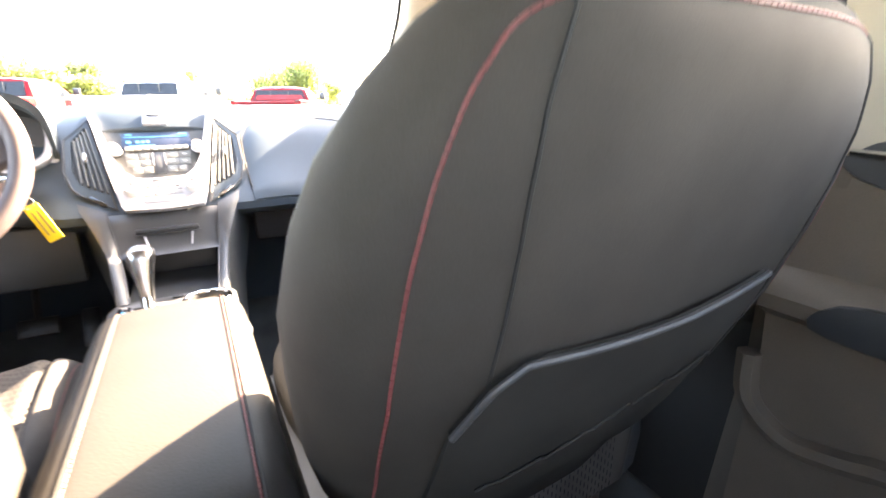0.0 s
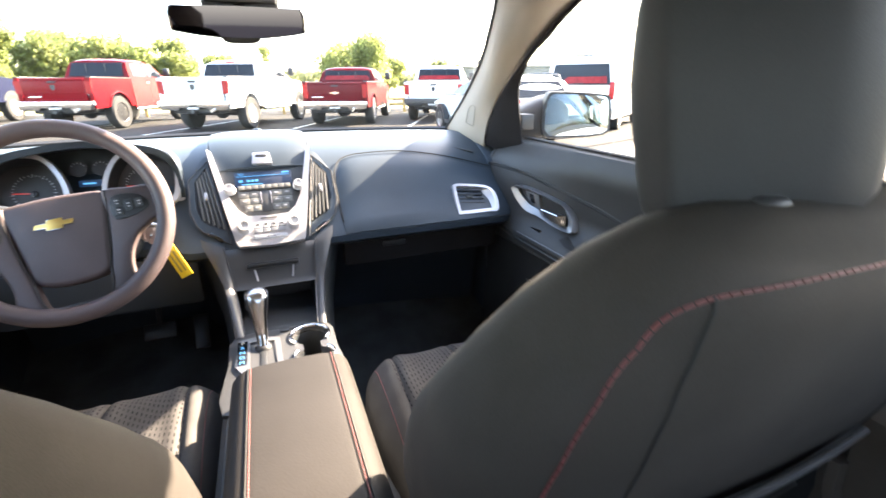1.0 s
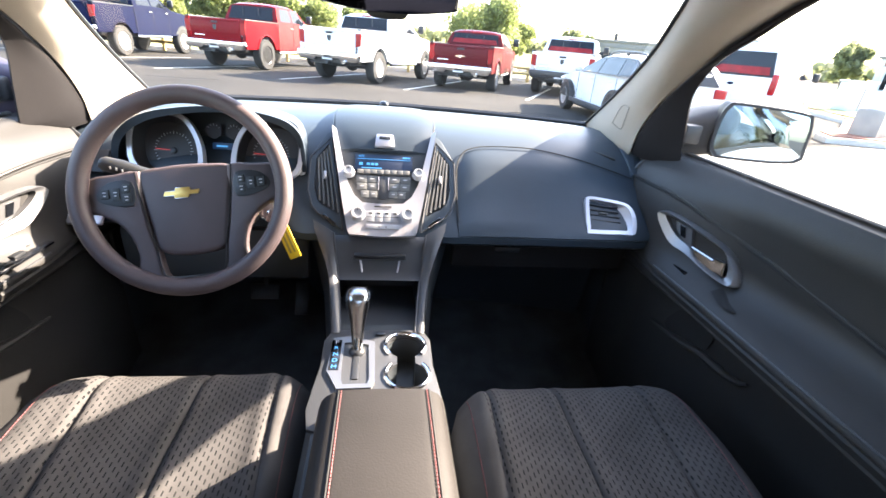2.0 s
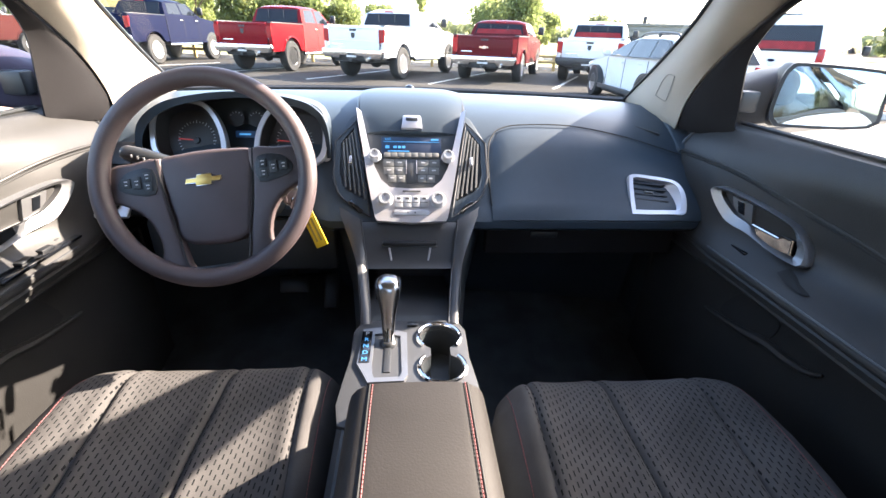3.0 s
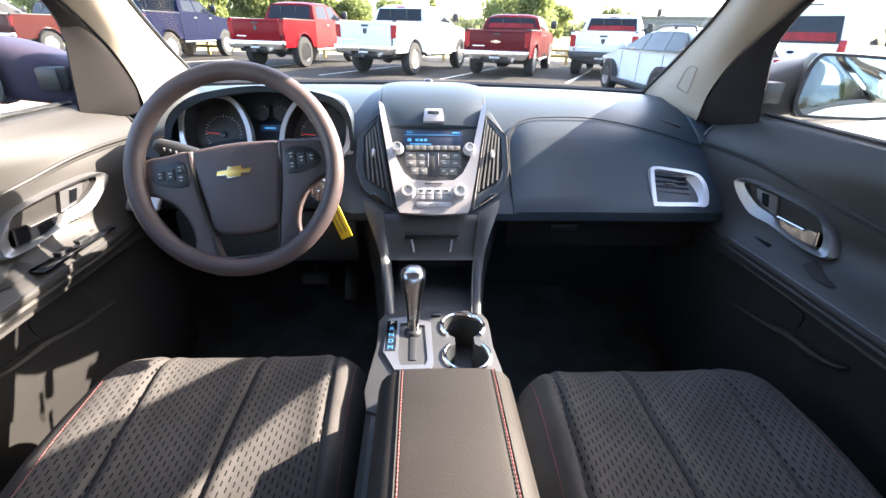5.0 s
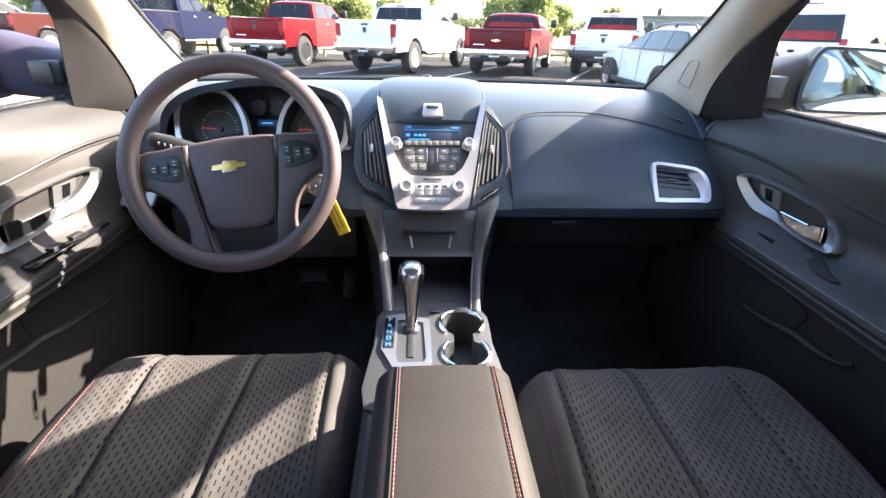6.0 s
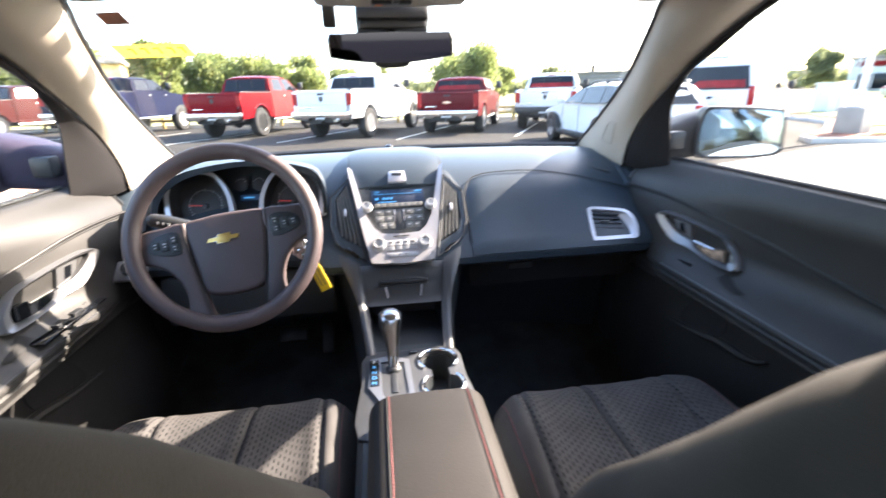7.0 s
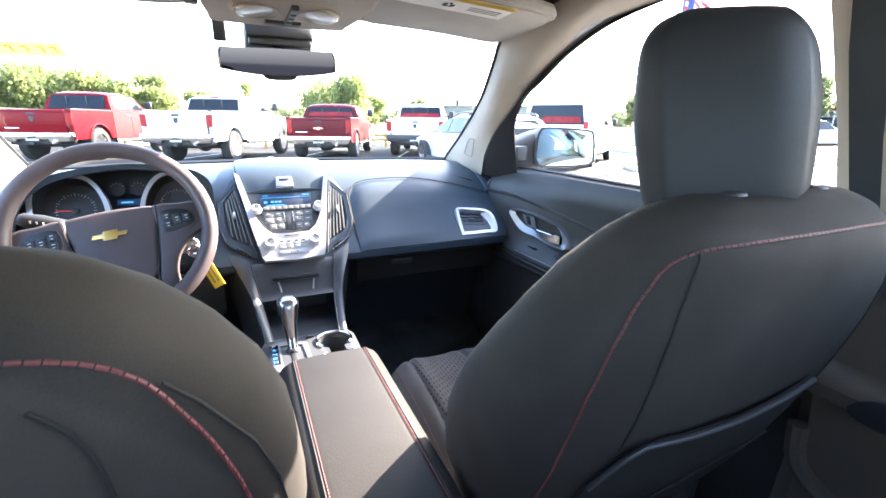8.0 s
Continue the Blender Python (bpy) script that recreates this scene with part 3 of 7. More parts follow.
def ring_on_door(outer, inner, s, lift, depth):
    bm = bmesh.new()
    n = len(outer)
    o1 = [bm.verts.new((s * (door_x(y, z) + 0.01), y, z)) for y, z in outer]
    o2 = [bm.verts.new((s * (door_x(y, z) - lift - depth * 0.5), y, z)) for y, z in outer]
    m2 = [bm.verts.new((s * (door_x(y, z) - lift - depth), y * 0.8 + yi * 0.2, z * 0.8 + zi * 0.2)) for (y, z), (yi, zi) in zip(outer, inner)]
    i2 = [bm.verts.new((s * (door_x(y, z) - lift - depth * 0.6), y, z)) for y, z in inner]
    i1 = [bm.verts.new((s * (door_x(y, z) + 0.01), y, z)) for y, z in inner]
    for a, b in ((o1, o2), (o2, m2), (m2, i2), (i2, i1)):
        for i in range(n):
            bm.faces.new((a[i], a[(i + 1) % n], b[(i + 1) % n], b[i]))
    bmesh.ops.recalc_face_normals(bm, faces=bm.faces)
    return bm


def scaled(poly, k, dx=0.0, dy=0.0):
    cx, cy = sum(p[0] for p in poly) / len(poly), sum(p[1] for p in poly) / len(poly)
    return [(cx + (x - cx) * k + dx, cy + (y - cy) * k + dy) for x, y in poly]


def front_door(s, who, number):
    door = thing(f"door_{number}", (s * 0.72, -0.5, 0.35), "dark grey plastic inner face of a closed front car door", "car door", kind="structure")
    zs = (1.052, 1.045, 1.03, 1.01, 0.985, 0.96, 0.93, 0.90, 0.885, 0.873, 0.862, 0.855, 0.848, 0.842, 0.835, 0.828, 0.822)
    low = (0.745, 0.71, 0.66, 0.60, 0.52, 0.42, 0.33)
    ys = [0.035 - 1.055 * k / 28 for k in range(29)]
    rows = []
    for y in ys:
        ring = [(s * 0.80, y, 1.045), (s * 0.785, y, 1.058)] + [(s * door_x(y, z), y, z) for z in zs]
        # armrest: a ledge that starts behind the dashboard's end
        reach = door_reach(y)
        x0 = door_face(y, 0.83)
        ring += [(s * (x0 - reach), y, 0.813), (s * (x0 - reach - 0.003), y, 0.808), (s * (x0 - reach - 0.003), y, 0.802), (s * (x0 - reach + 0.003), y, 0.797), (s * (x0 - reach - 0.001), y, 0.792),
                 (s * (x0 - reach + 0.001), y, 0.782), (s * (x0 - reach + 0.007), y, 0.778), (s * (x0 - reach + 0.005), y, 0.772), (s * (x0 - reach * 0.8), y, 0.765), (s * (x0 - reach * 0.35), y, 0.757)]
        ring += [(s * door_x(y, z), y, z) for z in low]
        ring += [(s * 0.80, y, 0.33)]
        rows.append(ring)
    part("door_panel", loft(rows), M["door"], door)
    # silver bezel round the pull, with a black cup, a chrome lever and a lock rocker
    outer = round_poly([(-0.163, 0.930), (-0.186, 0.942), (-0.249, 0.939), (-0.321, 0.929), (-0.360, 0.918), (-0.386, 0.898), (-0.410, 0.861), (-0.384, 0.855), (-0.335, 0.859), (-0.276, 0.869), (-0.226, 0.873), (-0.190, 0.894)], 3)
    inner = round_poly([(-0.186, 0.932), (-0.200, 0.935), (-0.254, 0.932), (-0.323, 0.922), (-0.355, 0.914), (-0.370, 0.892), (-0.381, 0.864), (-0.355, 0.864), (-0.301, 0.873), (-0.268, 0.888), (-0.232, 0.896), (-0.200, 0.916)], 3)
    handle = part("handle_bezel", ring_on_door(outer, inner, s, 0.002, 0.016), M["bezel"], door, "satin silver bezel round the door pull")
    part("pull_cup", on_door(scaled(inner, 1.02), s, -0.012, 0.003), M["black"], handle, "black recessed cup")
    part("silver_bowl", on_door([(-0.190, 0.930), (-0.213, 0.931), (-0.222, 0.912), (-0.240, 0.897), (-0.232, 0.894), (-0.205, 0.912)], s, -0.004, 0.003), M["bezel"], handle)
    lock = part("lock_plate", on_door([(-0.213, 0.930), (-0.262, 0.927), (-0.271, 0.889), (-0.240, 0.896), (-0.221, 0.910)], s, 0.002, 0.005), M["bezel"], handle, "silver lock plate")
    part("lock_rocker", on_door([(-0.229, 0.925), (-0.244, 0.9245), (-0.251, 0.900), (-0.237, 0.902)], s, 0.007, 0.002), M["gloss"], lock, "black lock rocker")
    lever_poly = [(-0.282, 0.889), (-0.337, 0.884), (-0.343, 0.891), (-0.363, 0.890), (-0.372, 0.866), (-0.332, 0.866), (-0.296, 0.875)]
    lever = part("lever", on_door(lever_poly, s, 0.001, 0.011), M["gloss"], handle, "black door-opening lever")
    part("lever_edge", tube([(s * (door_x(y, z) - 0.013), y, z) for y, z in ((-0.280, 0.890), (-0.337, 0.885), (-0.343, 0.892), (-0.364, 0.891), (-0.373, 0.866))], 0.0026, 6), M["chrome"], lever, "bright chrome edge of the lever")
    # styling crease on the upper panel: a black line stands for its shade
    crease = smooth_path([(s * (door_x(y, z) + 0.0005), y, z) for y, z in ((0.03, 0.970), (-0.06, 0.973), (-0.147, 0.974), (-0.218, 0.967), (-0.292, 0.953), (-0.369, 0.939), (-0.46, 0.927), (-0.60, 0.905), (-0.98, 0.86))], n=5)
    part("crease", tube(crease, 0.0028, 6), M["seam"], door, "seam across the upper door panel")
    part("crease_ridge", tube([(p.x - s * 0.0005, p.y, p.z + 0.007) for p in crease], 0.0030, 8), M["door"], door)
    # pull pocket on the armrest and map pocket below
    part("arm_pocket", on_door([(-0.383, 0.835), (-0.389, 0.846), (-0.410, 0.841), (-0.430, 0.835), (-0.462, 0.831), (-0.448, 0.8285), (-0.421, 0.8285)], s, 0.0, 0.006), M["seam"], door, "black pull pocket in the armrest")
    part("map_pocket", on_door(round_poly([(-0.250, 0.664), (-0.284, 0.727), (-0.318, 0.728), (-0.355, 0.722), (-0.380, 0.708), (-0.365, 0.664), (-0.307, 0.655)], 3), s, -0.004, 0.007), M["seam"], door, "black mouth of the map pocket")
    lip = smooth_path([(s * (door_x(y, z) - 0.006), y, z) for y, z in ((-0.215, 0.651), (-0.275, 0.650), (-0.326, 0.652), (-0.372, 0.658), (-0.421, 0.656), (-0.467, 0.662), (-0.495, 0.678))], n=5)
    part("pocket_lip", tube(lip, [0.003 + 0.008 * math.sin(math.pi * k / (len(lip) - 1)) for k in range(len(lip))], 8), M["door"], door, "rounded lip of the map pocket")
    # grey run paints the edge's highlight, black runs darken the moulded grooves
    for zz, rr, inset, mat in ((0.813, 0.0024, 0.0, "grey"), (0.797, 0.0015, -0.003, "seam"), (0.7785, 0.0016, -0.007, "seam")):
        run = [(s * (door_face(y, 0.83) - door_reach(y) - inset), y, zz) for y in (-0.22 - 0.05 * k for k in range(16))]
        part("arm_edge", tube(run, rr, 6), M[mat], door, "painted highlight and groove lines along the armrest edge")
    part("shut_line", tube([(s * (door_x(0.03, z) - 0.002), 0.030, z) for z in (1.04, 1.0, 0.95, 0.9, 0.84, 0.75, 0.6)], 0.005, 6), M["black"], door, "dark shut line against the dashboard")
    part("pane", strip(fx(WIN_FRONT, s), [(s * 0.776, -0.08 - 0.9 * k / (len(WIN_FRONT) - 1), 1.03) for k in range(len(WIN_FRONT))], 0.004, 0.0, (0, -0.6, 1.1)), M["side_glass"], door).visible_shadow = False
    part("sill_seal", tube([(s * 0.782, -0.06 - 0.1 * k, 1.060) for k in range(10)], 0.005, 6), M["black"], door, "black weather strip along the window sill")
    if s < 0:
        sw = part("switch_plate", box(0.060, 0.20, 0.006, (-0.70, -0.30, 0.828), 0.002), M["gloss"], door, "black window switch plate")
        for k, (x, y) in enumerate(((-0.712, -0.27), (-0.690, -0.275), (-0.712, -0.32), (-0.690, -0.325))):
            part("window_switch", box(0.015, 0.03, 0.007, (x, y, 0.833), 0.002), M["black"], sw)
        part("mirror_knob", box(0.02, 0.022, 0.012, (-0.70, -0.235, 0.833), 0.003), M["black"], sw)
    else:
        part("window_switch", box(0.018, 0.05, 0.010, (0.70, -0.28, 0.832), 0.003), M["gloss"], door)
    return door


front_door(1, "passenger", 1)
front_door(-1, "driver", 2)


def rear_door(s, number):
    door = thing(f"door_{number}", (s * 0.74, -1.6, 0.35), "dark grey plastic inner face of a rear car door", "car door", kind="structure")
    rows = []
    for k in range(12):
        y = -1.055 - 0.90 * k / 11
        rows.append([(s * x, y, z) for x, z in ((0.80, 1.06), (0.785, 1.093), (0.745, 1.088), (0.712, 1.045), (0.700, 0.98), (0.704, 0.90), (0.700, 0.862), (0.672, 0.846), (0.664, 0.832), (0.668, 0.812), (0.695, 0.795), (0.705, 0.74), (0.700, 0.62), (0.692, 0.35), (0.80, 0.34))])
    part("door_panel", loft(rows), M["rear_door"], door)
    cup = [(-1.090, 1.000), (-1.15, 1.022), (-1.26, 1.020), (-1.30, 0.985), (-1.25, 0.962), (-1.13, 0.968)]
    bm = prism(round_poly([(y, z) for y, z in cup], 4), 0.016, 0.004)
    m = Matrix(((0, 0, -s, s * 0.712), (1, 0, 0, 0), (0, 1, 0, 0), (0, 0, 0, 1)))
    handle = part("handle_bezel", moved(bm, m), M["grey"], door, "grey bezel round the rear door pull")
    part("lever_edge", tube([(s * 0.694, y, z) for y, z in ((-1.100, 1.004), (-1.17, 1.000), (-1.25, 0.992))], 0.004, 6), M["chrome"], handle)
    pull = round_poly([(-1.112, 0.806), (-1.135, 0.842), (-1.22, 0.850), (-1.30, 0.842), (-1.31, 0.815), (-1.20, 0.800)], 3)
    part("pull_cup", moved(prism(pull, 0.010, 0.003), Matrix(((0, 0, -s, s * 0.672), (1, 0, 0, 0), (0, 1, 0, 0), (0, 0, 0, 1)))), M["black"], door, "black moulded pull in the armrest")
    part("speaker_grille", moved(lathe([(0.075, 0), (0.07, 0.012), (0.0005, 0.012)], 24), Matrix(((0, 0, -s, s * 0.708), (1, 0, 0, -1.46), (0, 1, 0, 0.50), (0, 0, 0, 1)))), M["black"], door, "round black speaker grille")
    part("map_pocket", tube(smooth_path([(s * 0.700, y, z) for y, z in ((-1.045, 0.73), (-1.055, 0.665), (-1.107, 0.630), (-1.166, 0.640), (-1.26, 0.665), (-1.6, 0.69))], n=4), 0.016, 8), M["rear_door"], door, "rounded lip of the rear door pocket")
    a = [(s * 0.645, -1.14 - 0.11 * k, 1.42 - (0.0 if k < 5 else 0.05 * (k - 4))) for k in range(8)]
    b = [(s * 0.78, -1.2 - 0.11 * k, 1.085) for k in range(8)]
    part("pane", strip(a, b, 0.004, 0.0, (0, -1.5, 1.1)), M["privacy"], door, "dark privacy glass").visible_shadow = False


rear_door(1, 3)
rear_door(-1, 4)

# ---- dashboard ----
dash = thing("dashboard", (0, 0.1, 0.6), "dark grey moulded dashboard, tinted blue for skylight, with silver trim", "dashboard")
PROFILE = [(0.50, 1.046), (0.40, 1.060), (0.28, 1.066), (0.16, 1.060), (0.08, 1.043), (0.035, 1.020), (0.005, 0.994), (-0.028, 0.956), (-0.061, 0.917), (-0.098, 0.881),
           (-0.130, 0.857), (-0.146, 0.840), (-0.142, 0.822), (-0.115, 0.806), (-0.03, 0.785), (0.10, 0.74), (0.20, 0.60), (0.26, 0.40)]


def dash_drop(x, i):
    """How far the dashboard's upper face falls away towards the doors, at profile place i."""
    end = max(0.0, (min(abs(x), 0.66) - 0.42) / 0.28) ** 1.5
    return 0.042 * end * lerp_table([(0, 0.0), (2, 0.25), (4, 0.9), (6, 1.0), (7, 0.85), (9, 0.0)], i)


rows = []
for k in range(41):
    x = -0.722 + 1.444 * k / 40
    ring = []
    for i, (y, z) in enumerate(PROFILE):
        back = -0.30 * x * x * max(0.0, (y - 0.1) / 0.4)
        drop = -dash_drop(x, i)
        tuck = 0.075 * min(1.0, max(0.0, (-0.20 - x) / 0.06)) * min(1.0, max(0.0, (i - 7) / 3))
        ring.append((x, y + back + tuck, z + drop))
    ring += [(x, 0.42, 0.40), (x, 0.49 - 0.3 * x * x, 0.95)]
    rows.append(ring)
part("dash_body", loft(rows), M["dash"], dash)


def dash_pt(x, i):
    """A point of the passenger-side face at profile place i (may be a fraction)."""
    k = int(i)
    f = i - k
    (y0, z0), (y1, z1) = PROFILE[k], PROFILE[min(k + 1, len(PROFILE) - 1)]
    return Vector((x, y0 + (y1 - y0) * f, z0 + (z1 - z0) * f - dash_drop(x, i)))


# raised glovebox panel on the face, with its groove
FACE_A, FACE_B = Vector((0, 0.012, 1.000)), Vector((0, -0.136, 0.850))
FV = (FACE_A - FACE_B).normalized()
FN = Vector((0, -FV.z, FV.y))
LID_TOP = [(0.19, 6.6), (0.205, 5.7), (0.23, 5.2), (0.28, 4.95), (0.40, 4.95), (0.54, 5.35), (0.69, 6.0)]
gb = []
for i in range(9):
    t = i / 8
    ring = []
    for k in range(21):
        x = 0.19 + 0.50 * k / 20
        top_i = lerp_table(LID_TOP, x)
        p = dash_pt(x, top_i + (10.9 - top_i) * t)
        push = 0.010 * min(1, 6 * t + 0.15, 6 * (1 - t) + 0.6) * min(1.0, (k + 0.6) / 2)
        ring.append(p + FN * push)
    gb.append(ring + [q - FN * 0.02 for q in ring[::-1]])
part("glovebox_lid", loft(gb), M["dash"], dash, "broad smooth dark grey glovebox panel, tinted blue for skylight")
groove = [dash_pt(0.190, 9.6), dash_pt(0.1885, 8.0)] + [dash_pt(x, i - 0.1) for x, i in LID_TOP]
part("glovebox_groove", tube(smooth_path([(p.x, p.y - 0.004, p.z + 0.004) for p in groove], n=5), 0.0016, 6), M["seam"], dash)
part("lower_panel", box(0.50, 0.03, 0.10, (0.44, -0.050, 0.765), 0.012), M["sail"], dash, "black lower glovebox edge")
part("glovebox_latch", box(0.07, 0.012, 0.018, (0.34, -0.068, 0.775), 0.005), M["black"], dash, "small grey glovebox latch")

# speaker slot and top ridge on the passenger side
part("demist_slot", moved(box(0.09, 0.010, 0.006, (0, 0, 0), 0.002), at(0.615, 0.075, 1.016, 12, 14, -18)), M["black"], dash, "narrow black demister slot")
for x in (-0.716, 0.716):
    part("end_cap", moved(box(0.056, 0.13, 0.05, (0, 0, 0), 0.012), at(x, 0.075, 0.990, 30, 0, 0)), M["dash"], dash, "rounded end of the dashboard beside the door")
part("light_sensor", moved(ball(0.016, 0.014, 0.012), at(0.0, 0.44, 1.064)), M["gloss"], dash, "small domed light sensor")


def vent_slats(parent, m, w, h, n, upright, mat):
    for k in range(n):
        t = (k + 0.5) / n - 0.5
        bm = box(0.0035, h * 0.96, 0.020, (t * w, 0, 0), 0.001) if upright else box(w * 0.96, 0.0035, 0.020, (0, t * h, 0), 0.001)
        part("slat", moved(bm, m), mat, parent)


# passenger's end vent
vo = round_poly([(-0.0873, 0.0257), (-0.0808, 0.0366), (-0.0684, 0.0397), (-0.0343, 0.0382), (0.0194, 0.0325), (0.0392, 0.0161), (0.0445, -0.0104), (0.0395, -0.0433), (0.0293, -0.0572), (0.0011, -0.0590), (-0.0833, -0.0662), (-0.0940, -0.0565)], 3)
vi = round_poly([(-0.0785, 0.0235), (-0.0740, 0.0300), (-0.0660, 0.0320), (-0.0344, 0.0301), (0.0140, 0.0254), (0.0285, 0.0129), (0.0325, -0.0108), (0.0270, -0.0379), (0.0190, -0.0470), (-0.0090, -0.0497), (-0.0768, -0.0550), (-0.0840, -0.0478)], 3)
vw = round_poly([(-0.0765, 0.022), (-0.0720, 0.028), (-0.0640, 0.030), (-0.0340, 0.0285), (0.0000, 0.0255), (0.0080, 0.015), (0.0090, -0.008), (0.0060, -0.034), (0.0000, -0.044), (-0.0120, -0.047), (-0.0740, -0.0525), (-0.0810, -0.046)], 3)
VENT = Matrix.Translation((0.610, -0.088, 0.888)) @ Matrix(((0.985, 0.0, 0.17, 0), (-0.10, FV.y, FN.y, 0), (-0.05, FV.z, FN.z, 0), (0, 0, 0, 1)))
vent = part("side_vent", moved(frame_prism(vo, vi, 0.022), VENT), M["silver"], dash, "silver-framed end air vent")
part("vent_scoop", moved(loft([[(x, y, 0.0205) for x, y in vi], [(x, y, 0.003) for x, y in vw]], caps=False), VENT), M["silver"], vent, "scooped silver inner wall")
part("vent_well", moved(prism(scaled(vw, 1.03), 0.004), VENT), M["black"], vent)
vent_slats(vent, VENT @ at(-0.035, -0.009, 0.006), 0.082, 0.072, 5, False, M["black"])
part("vent_tab", moved(box(0.022, 0.005, 0.010, (-0.040, -0.003, 0.014), 0.002), VENT), M["key_grey"], vent)

# ---- centre stack ----
SV = Vector((0, 0.65, 0.76)).normalized()
SN = Vector((0, -0.76, 0.65)).normalized()


def stack_m(x, v, n):
    o = Vector((0, -0.080, 0.937)) + SV * v + SN * n
    return Matrix(((1, 0, 0, x + 0.004), (0, SV.y, SN.y, o.y), (0, SV.z, SN.z, o.z), (0, 0, 0, 1)))


S0 = stack_m(0, 0, 0)
# grey-black shoulders that carry the tall vents
wing = [(0.130, 0.165), (0.148, 0.150), (0.181, 0.088), (0.184, -0.005), (0.172, -0.058), (0.150, -0.085), (0.084, -0.134), (0.0, -0.140)]
wing_poly = wing + [(-x, y) for x, y in wing[::-1][1:]]
shoulders = part("stack_shell", moved(prism(wing_poly, 0.058, 0.006), stack_m(0, 0, -0.080)), M["dash"], dash, "dark shield-shaped centre stack")
# storage lid on top, with a silver latch
lid_rows = []
for y, z, w in ((0.27, 1.072, 0.112), (0.24, 1.080, 0.122), (0.18, 1.084, 0.126), (0.12, 1.081, 0.127), (0.07, 1.071, 0.126), (0.035, 1.056, 0.123), (0.010, 1.036, 0.118), (-0.006, 1.016, 0.112), (-0.0115, 1.009, 0.109), (-0.010, 1.004, 0.108)):
    ring = [(0.004 + w * u, y - 0.006 * (1 - u * u), z + 0.007 * (1 - u ** 4)) for u in (-1 + j / 8 for j in range(17))]
    lid_rows.append(ring + [(x, yy + 0.014, zz - 0.016) for x, yy, zz in ring[::-1]])
lid = part("storage_lid", loft(lid_rows), M["dash"], dash, "curved dark storage lid above the display")
latch = [(-0.0245, -0.017), (0.0245, -0.017), (0.021, 0.015), (0.018, 0.017), (-0.018, 0.017), (-0.021, 0.015)]
part("lid_latch", moved(prism(latch, 0.010, 0.0015), stack_m(0.001, 0.122, 0.003)), M["silver"], lid, "small silver lid latch")
part("latch_slot", moved(box(0.028, 0.008, 0.003, (0, 0.004, 0), 0.001), stack_m(0.001, 0.124, 0.0132)), M["black"], lid)
for s in (1, -1):
    gx = [(0.004 + s * w, y, z) for y, z, w in ((0.25, 1.071, 0.122), (0.18, 1.077, 0.1285), (0.12, 1.074, 0.1295), (0.07, 1.064, 0.1285), (0.035, 1.049, 0.1255), (0.010, 1.030, 0.1205))]
    part("lid_groove", tube(gx, 0.0035, 6), M["black"], lid)
# silver bezel: two arms joined by a chin
bez = [(0.125, 0.156), (0.118, 0.150), (0.101, 0.075), (0.095, 0.050), (0.084, 0.008), (0.068, -0.024), (0.048, -0.042), (0.0, -0.045)]
bez_out = [(0.129, 0.158), (0.124, 0.120), (0.113, 0.060), (0.105, 0.010), (0.095, -0.045), (0.082, -0.110), (0.076, -0.122), (0.0, -0.127)]
arms = []
for s in (1, -1):
    poly_i = [(s * x, y) for x, y in bez]
    poly_o = [(s * x, y) for x, y in bez_out]
    bm = loft([[(*p, 0.0), (*q, 0.0), (*q, 0.012), (*p, 0.014)] for p, q in zip(poly_o, poly_i)])
    arms.append(bm)
bezel = part("stack_bezel", moved(joined(*arms), stack_m(0, 0, -0.004)), M["silver"], dash, "satin silver bezel round radio and heater controls")
# display
disp = part("display_housing", moved(prism([(-0.098, 0.036), (0.098, 0.036), (0.116, 0.108), (-0.116, 0.108)], 0.010, 0.002), stack_m(0, 0, -0.016)), M["dash_low"], dash, "dark grey display housing")
part("display", moved(box(0.140, 0.042, 0.003, (0, 0.0, 0), 0.0005), stack_m(0, 0.068, -0.0035)), M["screen"], disp, "lit blue radio display")


def word(text, size, m, mat, parent, name="lettering"):
    """Flat letters in the built-in font, turned into a mesh."""
    cu = bpy.data.curves.new(name, "FONT")
    cu.body, cu.size, cu.extrude, cu.align_x, cu.align_y = text, size, 0.0002, "CENTER", "CENTER"
    tmp = bpy.data.objects.new("tmp", cu)
    scene.collection.objects.link(tmp)
    dg = bpy.context.evaluated_depsgraph_get()
    dg.update()
    me = bpy.data.meshes.new_from_object(tmp.evaluated_get(dg))
    bm = bmesh.new()
    bm.from_mesh(me)
    bpy.data.objects.remove(tmp)
    bpy.data.meshes.remove(me)
    bpy.data.curves.remove(cu)
    return part(name, moved(bm, m), mat, parent)


word("5:02", 0.008, stack_m(-0.055, 0.083, -0.0008), M["screen_ink"], disp)
for x, v, w, h in ((0.055, 0.083, 0.018, 0.004), (-0.056, 0.063, 0.009, 0.007), (-0.038, 0.063, 0.008, 0.006), (-0.028, 0.063, 0.007, 0.006), (-0.018, 0.063, 0.007, 0.006)):
    part("glyph_bar", moved(box(w, h, 0.0006), stack_m(x, v, -0.0012)), M["screen_ink"], disp)
part("rule", moved(box(0.130, 0.0010, 0.0006), stack_m(0, 0.0765, -0.0012)), M["screen_ink"], disp)
part("glyph_bar", moved(box(0.05, 0.0022, 0.0006), stack_m(-0.03, 0.0525, -0.0012)), M["screen_ink"], disp)
